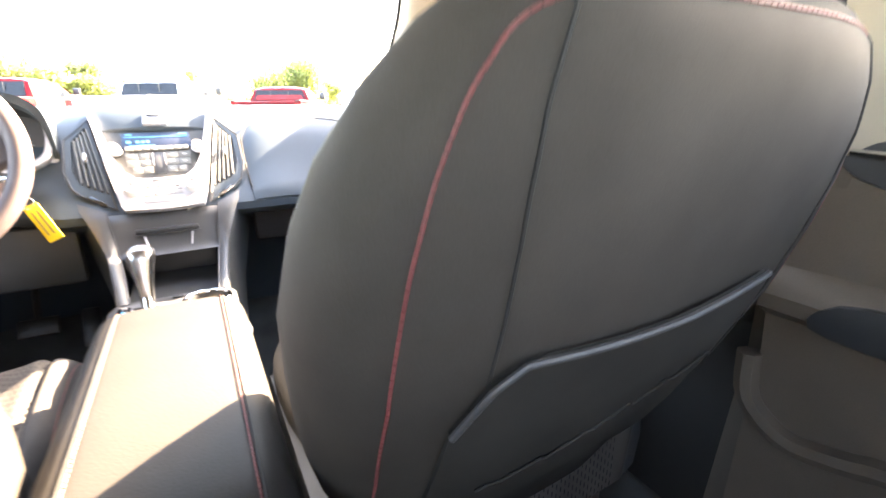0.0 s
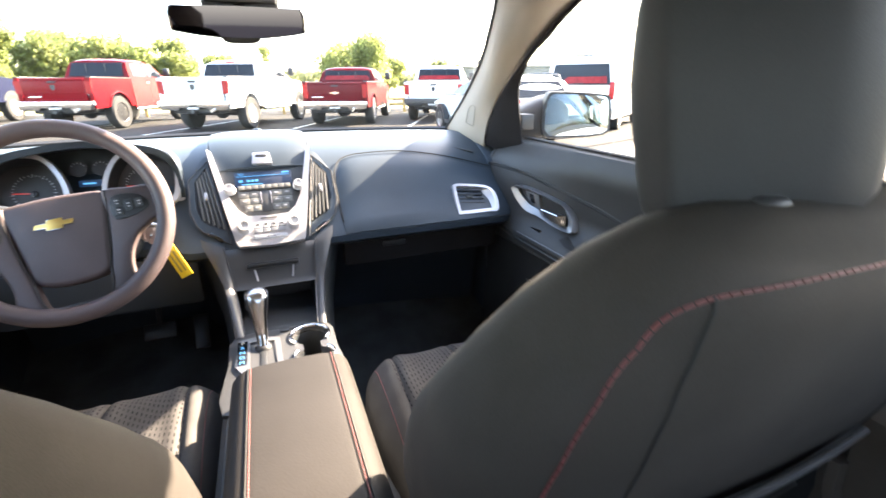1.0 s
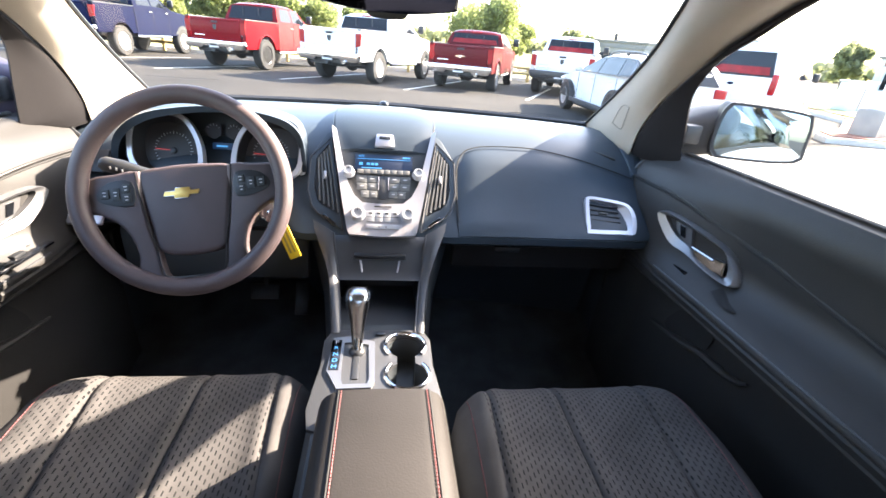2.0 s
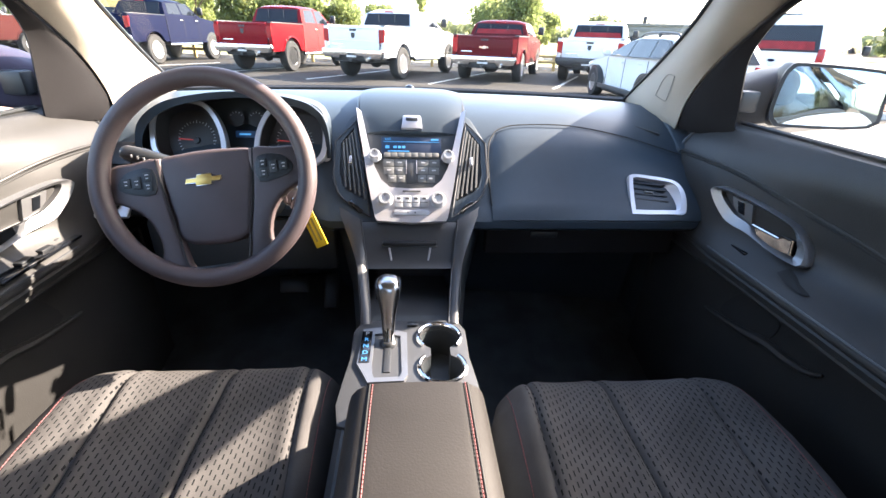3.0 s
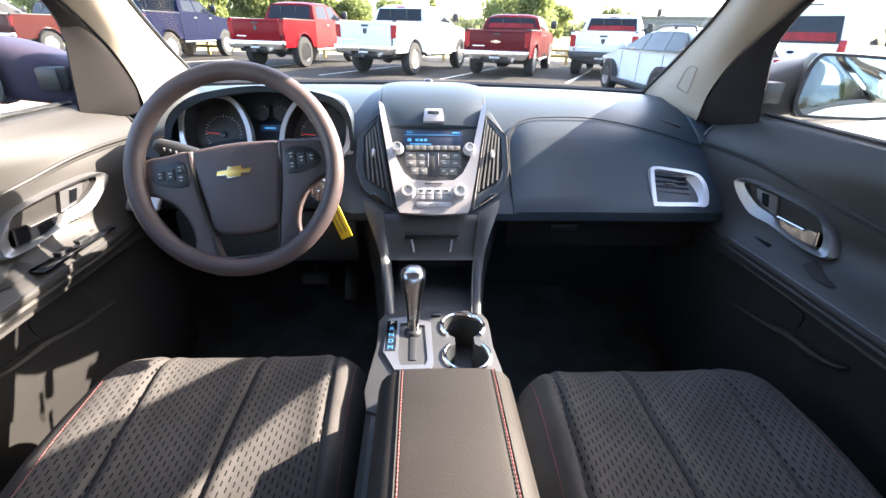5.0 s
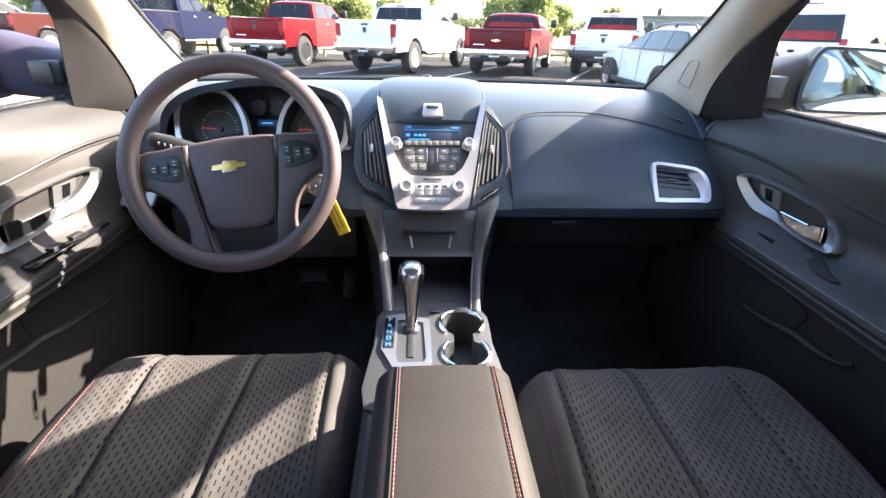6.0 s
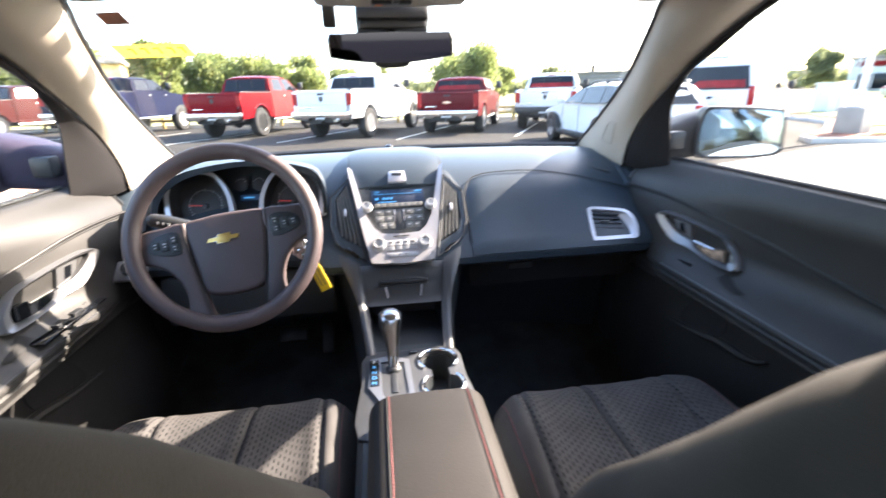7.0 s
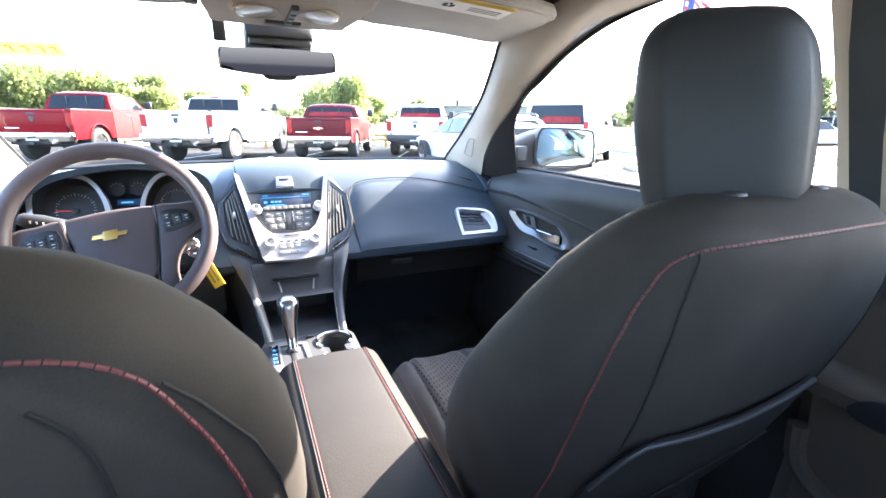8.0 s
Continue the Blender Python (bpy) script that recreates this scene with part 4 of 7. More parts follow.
# radio keypad
pad_poly = [(-0.092, 0.036), (0.092, 0.036), (0.082, -0.002), (0.066, -0.030), (0.046, -0.044), (-0.046, -0.044), (-0.066, -0.030), (-0.082, -0.002)]
pad = part("radio_keypad", moved(prism(pad_poly, 0.012, 0.002), stack_m(0, 0, -0.012)), M["key_base"], dash, "dark grey radio keypad with rows of keys")
for k in range(8):
    part("preset_key", moved(box(0.0152, 0.0115, 0.008, (-0.0562 + 0.0160 * k, 0.0405, 0.0005), 0.0005), stack_m(0, 0, 0)), M["key_grey"], pad)
for s in (1, -1):
    for r, (x0, x1) in enumerate(((0.014, 0.066), (0.014, 0.064), (0.014, 0.054))):
        w = (x1 - x0) / 2
        for c in (0, 1):
            kx, kv = s * (x0 + w * (c + 0.5)), 0.0215 - 0.0195 * r
            b = part("radio_key", moved(box(w - 0.0014, 0.0180, 0.006, (kx, kv, -0.0015), 0.0005), stack_m(0, 0, 0)), M["key_grey"], pad)
            part("key_mark", moved(box(w * 0.36, 0.0026, 0.0006, (kx, kv + 0.001, 0.0017)), stack_m(0, 0, 0)), M["white_ink"], b)
    part("key_divider", moved(box(0.0014, 0.034, 0.0075, (s * 0.012, 0.011, -0.001), 0.0004), stack_m(0, 0, 0)), M["silver"], pad, "thin silver divider")
part("centre_panel", moved(box(0.021, 0.060, 0.005, (0, 0.0, -0.001), 0.0005), stack_m(0, 0, 0)), M["grey"], pad)


def knob(x, v, r, name, label):
    k = part(name, moved(lathe([(r * 1.12, 0), (r * 1.12, 0.004), (r, 0.005), (r * 0.94, 0.018), (r * 0.84, 0.021), (r * 0.6, 0.021), (r * 0.55, 0.019), (0.0004, 0.019)], 28), stack_m(x, v, 0.006)), M["key_silver"], dash, label)
    part("knob_ring", moved(lathe([(r * 1.24, 0), (r * 1.22, 0.003), (r * 1.05, 0.003)], 28), stack_m(x, v, 0.005)), M["black"], k)
    part("pointer", moved(box(0.0015, r * 0.6, 0.001, (0, r * 0.55, 0.0205)), stack_m(x, v, 0.006)), M["ink"], k)


for s in (1, -1):
    knob(s * 0.0835, 0.033, 0.0128, "radio_knob", "small round silver radio knob")
    knob(s * 0.0585, -0.074, 0.0165, "heater_knob", "round silver heater knob")
for k in range(4):
    part("heater_key", moved(box(0.0185, 0.027, 0.004, (-0.0285 + 0.019 * k, -0.0775, 0.0095), 0.0012), stack_m(0, 0, 0)), M["key_silver"], bezel)
    part("key_mark", moved(box(0.009, 0.005, 0.0006, (-0.0285 + 0.019 * k, -0.070, 0.0117)), stack_m(0, 0, 0)), M["grey"], bezel)
    part("key_mark", moved(box(0.017, 0.0012, 0.0006, (-0.0285 + 0.019 * k, -0.079, 0.0117)), stack_m(0, 0, 0)), M["ink"], bezel)
part("heater_key", moved(box(0.078, 0.012, 0.004, (0, -0.1035, 0.0095), 0.0012), stack_m(0, 0, 0)), M["key_silver"], bezel)
for x in (-0.008, 0.008):
    part("key_mark", moved(box(0.003, 0.003, 0.0006, (x, -0.1035, 0.0117)), stack_m(0, 0, 0)), M["ink"], bezel)
part("chin_strip", moved(box(0.04, 0.003, 0.001, (0, -0.052, 0.0095)), stack_m(0, 0, 0)), M["ink"], bezel)
# tall side vents
for s in (1, -1):
    vp = [(0.131, 0.134), (0.177, 0.080), (0.179, -0.005), (0.167, -0.048), (0.151, -0.068), (0.092, -0.108)]
    vq = [(0.136, 0.116), (0.164, 0.076), (0.165, 0.000), (0.157, -0.030), (0.144, -0.046), (0.103, -0.068)]
    outer = [(s * x, y) for x, y in vp]
    inner = [(s * x, y) for x, y in vq]
    tv = part("tall_vent", moved(frame_prism(outer, inner, 0.016), stack_m(0, 0, -0.026)), M["dash"], dash, "tall upright centre air vent")
    part("vent_well", moved(prism(outer, 0.006), stack_m(0, 0, -0.0225)), M["black"], tv)
    for k in range(5):
        t = (k + 0.4) / 5
        top = Vector((s * (0.136 + (0.166 - 0.136) * t), 0.114 - 0.04 * t, 0))
        bot = Vector((s * (0.104 + (0.160 - 0.104) * t), -0.066 + 0.036 * t, 0))
        bm = loft([[(p.x - 0.0016, p.y, 0), (p.x + 0.0016, p.y, 0), (p.x + 0.0016 - s * 0.004, p.y, 0.014), (p.x - 0.0016 - s * 0.004, p.y, 0.014)] for p in (bot, top)])
        part("slat", moved(bm, stack_m(0, 0, -0.022)), M["key_grey"], tv)
    part("vent_tab", moved(box(0.007, 0.020, 0.010, (s * 0.140, 0.030, 0.014), 0.002), stack_m(0, 0, -0.02)), M["silver"], tv)
    part("vent_edge", moved(tube([(*p, 0.016) for p in outer], 0.0022, 6, closed=True), stack_m(0, 0, -0.026)), M["grey"], tv)
    part("corner_switch", moved(box(0.040, 0.010, 0.004, (0, 0, 0), 0.002), stack_m(s * 0.126, -0.082, -0.011) @ at(0, 0, 0, 0, 0, s * 42)), M["gloss"], tv)

# lower stack: panel with a slot, cubby and sloping side rails
low = []
for y, z, w in ((-0.150, 0.838, 0.114), (-0.168, 0.820, 0.110), (-0.180, 0.795, 0.104), (-0.195, 0.768, 0.099), (-0.215, 0.756, 0.096)):
    low.append([(-w, y, z), (w, y, z), (w, y + 0.05, z + 0.01), (-w, y + 0.05, z + 0.01)])
stack_low = part("lower_panel_centre", loft(low), M["grey"], dash, "dark grey lower stack panel with a slot")
part("slot", box(0.120, 0.012, 0.010, (0, -0.181, 0.803), 0.003), M["black"], stack_low)
part("slot_lip", box(0.124, 0.008, 0.003, (0, -0.184, 0.7955), 0.001), M["grey"], stack_low)
for s in (1, -1):
    part("panel_rib", tube([(s * 0.046, -0.182, 0.792), (s * 0.040, -0.197, 0.762)], 0.0025, 6), M["silver"], stack_low)
    plate_in = smooth_path([(s * 0.108, -0.150, 0.846), (s * 0.104, -0.172, 0.822), (s * 0.095, -0.205, 0.764), (s * 0.086, -0.27, 0.730), (s * 0.078, -0.345, 0.702)], n=3)
    plate_out = smooth_path([(s * 0.168, -0.112, 0.868), (s * 0.144, -0.160, 0.832), (s * 0.117, -0.210, 0.772), (s * 0.103, -0.275, 0.736), (s * 0.096, -0.348, 0.702)], n=3)
    rail = part("console_cheek", strip(plate_in, plate_out, 0.02, 0.004, (s * 0.1, -0.9, 1.2)), M["grey"], dash, "satin grey cheek running down to the console")
    part("cheek_edge", tube(plate_in, 0.0018, 6), M["grey"], rail, "thin rounded inner edge")
    flank = strip([(s * 0.166, -0.105, 0.866), (s * 0.116, -0.205, 0.770), (s * 0.098, -0.34, 0.698)], [(s * 0.195, 0.02, 0.80), (s * 0.15, -0.05, 0.62), (s * 0.125, -0.2, 0.45)], 0.02, 0.0, (s * 0.8, -0.6, 0.8))
    part("stack_flank", flank, M["dash_low"], dash)
part("cubby", joined(box(0.17, 0.01, 0.13, (0, -0.12, 0.70)), box(0.17, 0.18, 0.01, (0, -0.22, 0.685))), M["black"], dash, "open black cubby at the foot of the stack")

# ---- instrument cluster ----
arch = smooth_path([(-0.620, 0, 0.955), (-0.604, 0, 1.022), (-0.55, 0, 1.068), (-0.46, 0, 1.089), (-0.37, 0, 1.095), (-0.275, 0, 1.086), (-0.215, 0, 1.068), (-0.187, 0, 1.028), (-0.184, 0, 0.94)], n=5)
hood_rows = []
for k in range(7):
    t = k / 6
    y = -0.035 + 0.26 * t
    hood_rows.append([(p.x + 0.01 * t * (1 if p.x < -0.4 else -1), y + 0.03 * (1 - (2 * (p.x + 0.4) / 0.46) ** 2) * (1 - t), p.z - 0.028 * t * min(1.0, max(0.0, (p.z - 0.95) / 0.10))) for p in arch]
                     + [(p.x + (0.010 if p.x < -0.4 else -0.010), y + 0.03 * (1 - (2 * (p.x + 0.4) / 0.46) ** 2) * (1 - t) + 0.004, p.z - 0.014 - 0.028 * t * min(1.0, max(0.0, (p.z - 0.95) / 0.10))) for p in arch[::-1]])
# the hood's upper lip reaches out over the dials
lip = []
for x, y, z in hood_rows[0]:
    f = min(1.0, max(0.0, (z - 0.95) / 0.09))
    lip.append((x - (0.068 * x + 0.002) * f, y - 0.073 * f, z + (0.083 - 0.068 * z) * f))
hood_rows.insert(0, lip)
cluster = thing("instrument_cluster", (-0.38, 0.05, 0.95), "hooded instrument cluster with two silver-ringed dials", "instruments")
part("hood", loft(hood_rows), M["dash"], cluster, "smooth dark hood over the dials")
CV, CN = Vector((0, 0.36, 0.933)), Vector((0, -0.933, 0.36))


def dial_m(x, y, z):
    return Matrix(((1, 0, 0, x), (0, CV.y, CN.y, y), (0, CV.z, CN.z, z), (0, 0, 0, 1)))


part("cluster_face", moved(prism([(-0.220, -0.08), (0.19, -0.08), (0.188, 0.02), (0.155, 0.060), (0.09, 0.080), (-0.11, 0.080), (-0.19, 0.055), (-0.22, 0.01)], 0.01), dial_m(-0.385, 0.035, 1.0)), M["dash_low"], cluster)
for cx, flip in ((-0.492, 1), (-0.270, -1)):
    o = [(-0.075, 0.045), (-0.045, 0.068), (0.02, 0.070), (0.055, 0.045), (0.078, -0.010), (0.072, -0.065), (0.0, -0.082), (-0.068, -0.060), (-0.083, -0.005)]
    o = round_poly([(flip * x, y) for x, y in o], 4)
    i_ = scaled(o, 0.87)
    dm = dial_m(cx, -0.018, 1.002)
    ring = part("dial_ring", moved(frame_prism(o, i_, 0.024), dm), M["silver"], cluster, "silver surround of a dial")
    part("dial_well", moved(loft([[(x, y, 0.018) for x, y in i_], [(x * 0.86, y * 0.86, -0.02) for x, y in i_]], caps=False), dm), M["black"], ring)
    part("dial_face", moved(prism(scaled(o, 0.78), 0.004), dm @ at(0, 0, -0.022)), M["dial"], ring, "dark dial face with white marks")
    for k in range(25):
        a = radians(215 - 250 * k / 24)
        part("tick", moved(box(0.007 if k % 3 == 0 else 0.0035, 0.0012, 0.001, (0.040, 0, 0)), dm @ at(0, -0.01, -0.0172) @ Matrix.Rotation(a, 4, "Z")), M["white_ink"], ring)
    part("needle", moved(box(0.044, 0.0014, 0.0012, (-0.018, 0, 0)), dm @ at(0, -0.012, -0.0155) @ at(0, 0, 0, 0, 0, -4)), M["needle"], ring, "red needle")
    part("hub", moved(lathe([(0.008, 0), (0.007, 0.004), (0.0004, 0.005)], 16), dm @ at(0, -0.012, -0.017)), M["black"], ring)
part("centre_display", moved(box(0.052, 0.022, 0.002), dial_m(-0.381, 0.005, 0.995)), M["screen"], cluster, "small lit blue trip display")
part("display_bar", moved(box(0.026, 0.0035, 0.0006, (-0.004, 0.003, 0.0014)), dial_m(-0.381, 0.005, 0.995)), M["screen_ink"], cluster)
for x in (-0.404, -0.358):
    gauge = part("small_gauge", moved(lathe([(0.019, 0), (0.019, 0.002), (0.0004, 0.002)], 24), dial_m(x, 0.018, 1.032)), M["dial"], cluster)
    for k in range(5):
        part("tick", moved(box(0.004, 0.0010, 0.0006, (0.014, 0, 0.0025)), dial_m(x, 0.018, 1.032) @ Matrix.Rotation(radians(30 + 30 * k), 4, "Z")), M["white_ink"], gauge)
part("hood_button", moved(lathe([(0.012, 0), (0.011, 0.006), (0.0004, 0.007)], 16), dial_m(-0.196, -0.028, 0.955)), M["silver"], cluster, "round silver dimmer button")
part("switch_panel", moved(box(0.075, 0.055, 0.012, (0, 0, 0), 0.005), at(-0.655, -0.105, 0.855, 42, 0, 0)), M["silver"], dash, "silver light-switch panel by the door")
part("light_switch", moved(lathe([(0.018, 0), (0.016, 0.012), (0.0004, 0.013)], 20), at(-0.655, -0.111, 0.862, 42, 0, 0)), M["black"], dash)
part("end_vent", moved(box(0.07, 0.06, 0.012, (0, 0, 0), 0.006), at(-0.665, -0.025, 0.955, 48, 0, 0)), M["black"], dash, "dark driver's end vent")
part("knee_panel", box(0.44, 0.03, 0.14, (-0.40, -0.06, 0.745), 0.015), M["dash_low"], dash, "dark knee panel under the column")

# ---- steering wheel ----
WC = Vector((-0.358, -0.300, 0.985))
WM = Matrix.Translation(WC) @ Matrix(((1, 0, 0, 0), (0, math.sin(radians(25)), -math.cos(radians(25)), 0), (0, math.cos(radians(25)), math.sin(radians(25)), 0), (0, 0, 0, 1))) @ Matrix.Rotation(radians(8), 4, "Z")
wheel = thing("steering_wheel", WC, "four-spoked dark brown-grey steering wheel with a gold badge", "steering wheel")
RIM = 0.1765
part("rim", moved(tube([(RIM * math.cos(a), RIM * math.sin(a), 0) for a in (2 * math.pi * k / 72 for k in range(72))], 0.0165, 14, closed=True), WM), M["wheel_grip"], wheel, "thick dark rubber rim")
hub_poly = round_poly([(-0.082, 0.042), (-0.04, 0.050), (0.0, 0.052), (0.04, 0.050), (0.082, 0.042), (0.078, 0.0), (0.068, -0.06), (0.058, -0.106), (0.0, -0.118), (-0.058, -0.106), (-0.068, -0.06), (-0.078, 0.0)], 3)
part("hub_pad", moved(prism(hub_poly, 0.030, 0.009, 3), WM @ at(0, 0, -0.041)), M["wheel_grip"], wheel, "broad padded hub")
for s in (1, -1):
    plate = round_poly([(0.076, 0.044), (0.12, 0.042), (0.172, 0.034), (0.174, -0.018), (0.150, -0.030), (0.122, -0.048), (0.103, -0.074), (0.094, -0.106), (0.096, -0.130), (0.108, -0.146), (0.05, -0.176), (0.0, -0.180), (0.0, -0.158), (0.040, -0.156), (0.053, -0.146), (0.060, -0.106), (0.070, -0.06), (0.077, 0.0)], 2)
    plate = [(s * x, y) for x, y in (plate if s > 0 else plate[::-1])]
    spoke = part("spoke", moved(prism(plate, 0.022, 0.006, 3), WM @ at(0, 0, -0.030)), M["wheel_grip"], wheel, "wide spoke that sweeps down to the rim")
    keys = round_poly([(s * 0.090, 0.026), (s * 0.130, 0.026), (s * 0.150, 0.006), (s * 0.140, -0.010), (s * 0.090, -0.018)], 3)
    pod = part("button_pod", moved(prism(keys, 0.003, 0.001), WM @ at(0, 0, -0.0088)), M["black"], spoke, "black spoke buttons")
    for k, (x, y, w, h) in enumerate(((0.099, 0.014, 0.014, 0.015), (0.099, -0.004, 0.014, 0.016), (0.117, 0.005, 0.014, 0.022), (0.135, 0.006, 0.015, 0.017))):
        part("button", moved(box(w, h, 0.004, (s * x, y, -0.0055), 0.0014), WM), M["dash_low"], pod)
        part("button_mark", moved(box(0.006, 0.0018, 0.0005, (s * x, y + 0.003, -0.0034)), WM), M["white_ink"], pod)
        part("button_mark", moved(box(0.004, 0.0018, 0.0005, (s * x, y - 0.003, -0.0034)), WM), M["white_ink"], pod)
    part("spoke_seam", moved(tube([(s * 0.0835, 0.043, -0.0085), (s * 0.079, 0.0, -0.0085), (s * 0.069, -0.06, -0.0085), (s * 0.059, -0.106, -0.0085)], 0.0013, 6), WM), M["seam"], wheel)
    part("spoke_trim", moved(tube(smooth_path([(s * 0.060, -0.106, -0.0085), (s * 0.0535, -0.146, -0.0075), (s * 0.040, -0.1555, -0.007), (0.0, -0.1575, -0.007)], n=4), 0.0018, 6), WM), M["grey"], wheel)
part("hub_seam", moved(tube([(x, y, -0.0265) for x, y in scaled(hub_poly, 0.99)], 0.0016, 6, closed=True), WM), M["seam"], wheel)
bow = [(-0.030, 0.004), (-0.013, 0.004), (-0.011, 0.0095), (0.013, 0.0095), (0.014, 0.004), (0.030, 0.004), (0.027, -0.004), (0.012, -0.004), (0.010, -0.0095), (-0.014, -0.0095), (-0.015, -0.004), (-0.033, -0.004)]
badge = part("badge", moved(prism(bow, 0.004, 0.001), WM @ at(-0.006, -0.002, -0.011)), M["gold"], wheel, "gold badge with a bright rim")
part("badge_rim", moved(tube([(x, y, 0.002) for x, y in bow], 0.0010, 6, closed=True), WM @ at(-0.006, -0.002, -0.011)), M["chrome"], badge)
column = part("column_shroud", moved(loft([[(rx * math.cos(a), rz * math.sin(a), z) for a in (2 * math.pi * k / 20 for k in range(20))] for rx, rz, z in ((0.055, 0.055, -0.05), (0.07, 0.065, -0.09), (0.075, 0.07, -0.16), (0.075, 0.07, -0.26))]), WM), M["dash_low"], wheel, "dark steering column shroud")
stalk = part("turn_stalk", tube([(-0.42, -0.225, 0.984), (-0.457, -0.235, 0.996), (-0.487, -0.238, 1.004), (-0.515, -0.240, 1.011), (-0.522, -0.240, 1.013)], [0.009, 0.012, 0.015, 0.014, 0.010], 12), M["black"], wheel, "black turn-signal stalk with white marks")
for k in range(3):
    part("stalk_mark", box(0.003, 0.0012, 0.006, (-0.480 - 0.010 * k, -0.2535, 1.003 + 0.0025 * k), 0.0004), M["white_ink"], stalk)
part("wiper_stalk", tube([(-0.30, -0.225, 0.990), (-0.25, -0.235, 1.005), (-0.20, -0.24, 1.012)], [0.008, 0.009, 0.010], 10), M["black"], wheel, "black wiper stalk")
part("ignition_lock", moved(lathe([(0.022, 0), (0.022, 0.012), (0.017, 0.016), (0.0004, 0.016)], 24), at(-0.238, -0.196, 0.915, 65, 20, 0)), M["chrome"], wheel, "chrome ignition lock ring")
key = thing("car_key", (-0.225, -0.215, 0.91), "metal car key in the ignition with a yellow tag", "key")
part("key_head", moved(box(0.028, 0.008, 0.03, (0, 0, 0), 0.004), at(-0.222, -0.222, 0.908, -20, 25, 0)), M["chrome"], key)
part("key_ring", tube([(-0.212 + 0.012 * math.cos(a), -0.228, 0.893 + 0.012 * math.sin(a)) for a in (2 * math.pi * k / 16 for k in range(16))], 0.0012, 6, closed=True), M["chrome"], key)
tagm = at(-0.196, -0.222, 0.852, 0, 0, 0) @ at(0, 0, 0, -14, -24, 0)
tagp = part("key_tag", moved(box(0.026, 0.003, 0.076, (0, 0, 0), 0.0012), tagm), M["yellow"], key, "bright yellow plastic key tag")
for x in (-0.005, 0.004):
    part("tag_bar", moved(box(0.004, 0.0006, 0.05, (x, -0.0019, 0.0)), tagm), M["marker"], tagp)


def cut(bm, *tools):
    """bm with the tools' bodies taken out of it, one after the other."""
    for tool in tools:
        obs = []
        for b in (bm, tool):
            me = bpy.data.meshes.new("tmp")
            b.to_mesh(me)
            ob = bpy.data.objects.new("tmp", me)
            scene.collection.objects.link(ob)
            obs.append(ob)
        mod = obs[0].modifiers.new("cut", "BOOLEAN")
        mod.operation, mod.solver, mod.object = "DIFFERENCE", "EXACT", obs[1]
        dg = bpy.context.evaluated_depsgraph_get()
        dg.update()
        me = bpy.data.meshes.new_from_object(obs[0].evaluated_get(dg))
        bm = bmesh.new()
        bm.from_mesh(me)
        for ob in obs:
            bpy.data.objects.remove(ob)
        bpy.data.meshes.remove(me)
    return bm


def stitches(pts, r, dash=0.0055, gap=0.0022):
    """A sewn thread: short dashes along a line."""
    pts = [Vector(p) for p in pts]
    run, out, pos = 0.0, bmesh.new(), 0.0
    ends = [0.0]
    for p, q in zip(pts, pts[1:]):
        ends.append(ends[-1] + (q - p).length)

    def spot(d):
        for k in range(1, len(ends)):
            if d <= ends[k] or k == len(ends) - 1:
                span = max(1e-9, ends[k] - ends[k - 1])
                return pts[k - 1].lerp(pts[k], (d - ends[k - 1]) / span)

    while pos + dash < ends[-1]:
        add(out, tube([spot(pos), spot(pos + dash)], r, 5))
        pos += dash + gap
    return out


# ---- centre console ----


def sup(c, e):
    return math.copysign(abs(c) ** e, c)


CUPS = ((0.055, -0.392), (0.056, -0.478))
wells = [moved(lathe([(0.034, 0.0), (0.038, 0.10)], 36), at(cx, cy, 0.635)) for cx, cy in CUPS] + [box(0.036, 0.06, 0.10, (0.0555, -0.435, 0.685))]
console = thing("centre_console", (0, -0.6, 0.35), "dark centre console with silver shift gate and twin cup holders", "console")
rows = []
for y, w, zt in ((-0.30, 0.088, 0.690), (-0.36, 0.100, 0.693), (-0.45, 0.108, 0.696), (-0.56, 0.112, 0.698), (-0.80, 0.112, 0.700), (-1.08, 0.108, 0.690)):
    rows.append([(-w, y, 0.32), (-w, y, zt - 0.02), (-w + 0.012, y, zt), (w - 0.012, y, zt), (w, y, zt - 0.02), (w, y, 0.32)])
part("console_body", cut(loft(rows), *[b.copy() for b in wells]), M["dash_low"], console, sharp=30)
part("top_plate", cut(moved(prism(round_poly([(-0.098, -0.345), (0.0, -0.338), (0.098, -0.345), (0.106, -0.45), (0.108, -0.60), (0.0, -0.604), (-0.108, -0.60), (-0.106, -0.45)], 3), 0.007, 0.002), at(0, 0, 0.6955)), *wells), M["grey"], console, "satin grey console top plate")
# shift gate
gate_o = [(-0.088, -0.372), (-0.050, -0.366), (-0.006, -0.385), (-0.004, -0.50), (-0.010, -0.516), (-0.070, -0.518), (-0.078, -0.500), (-0.092, -0.470)]
gate_i = [(-0.066, -0.388), (-0.048, -0.386), (-0.018, -0.395), (-0.014, -0.495), (-0.018, -0.506), (-0.060, -0.507), (-0.064, -0.495), (-0.066, -0.47)]
gate = part("shift_gate", moved(frame_prism(gate_o, gate_i, 0.007), at(0, 0, 0.7018)), M["bezel"], console, "bright silver shift gate surround")
part("gate_well", moved(prism(gate_i, 0.003), at(0, 0, 0.7022)), M["grey"], gate)
part("gate_slot", box(0.012, 0.095, 0.004, (-0.040, -0.445, 0.7055), 0.001), M["black"], gate)
part("gear_strip", box(0.019, 0.090, 0.004, (-0.080, -0.425, 0.708), 0.001), M["gloss"], gate, "gear position strip with blue letters")
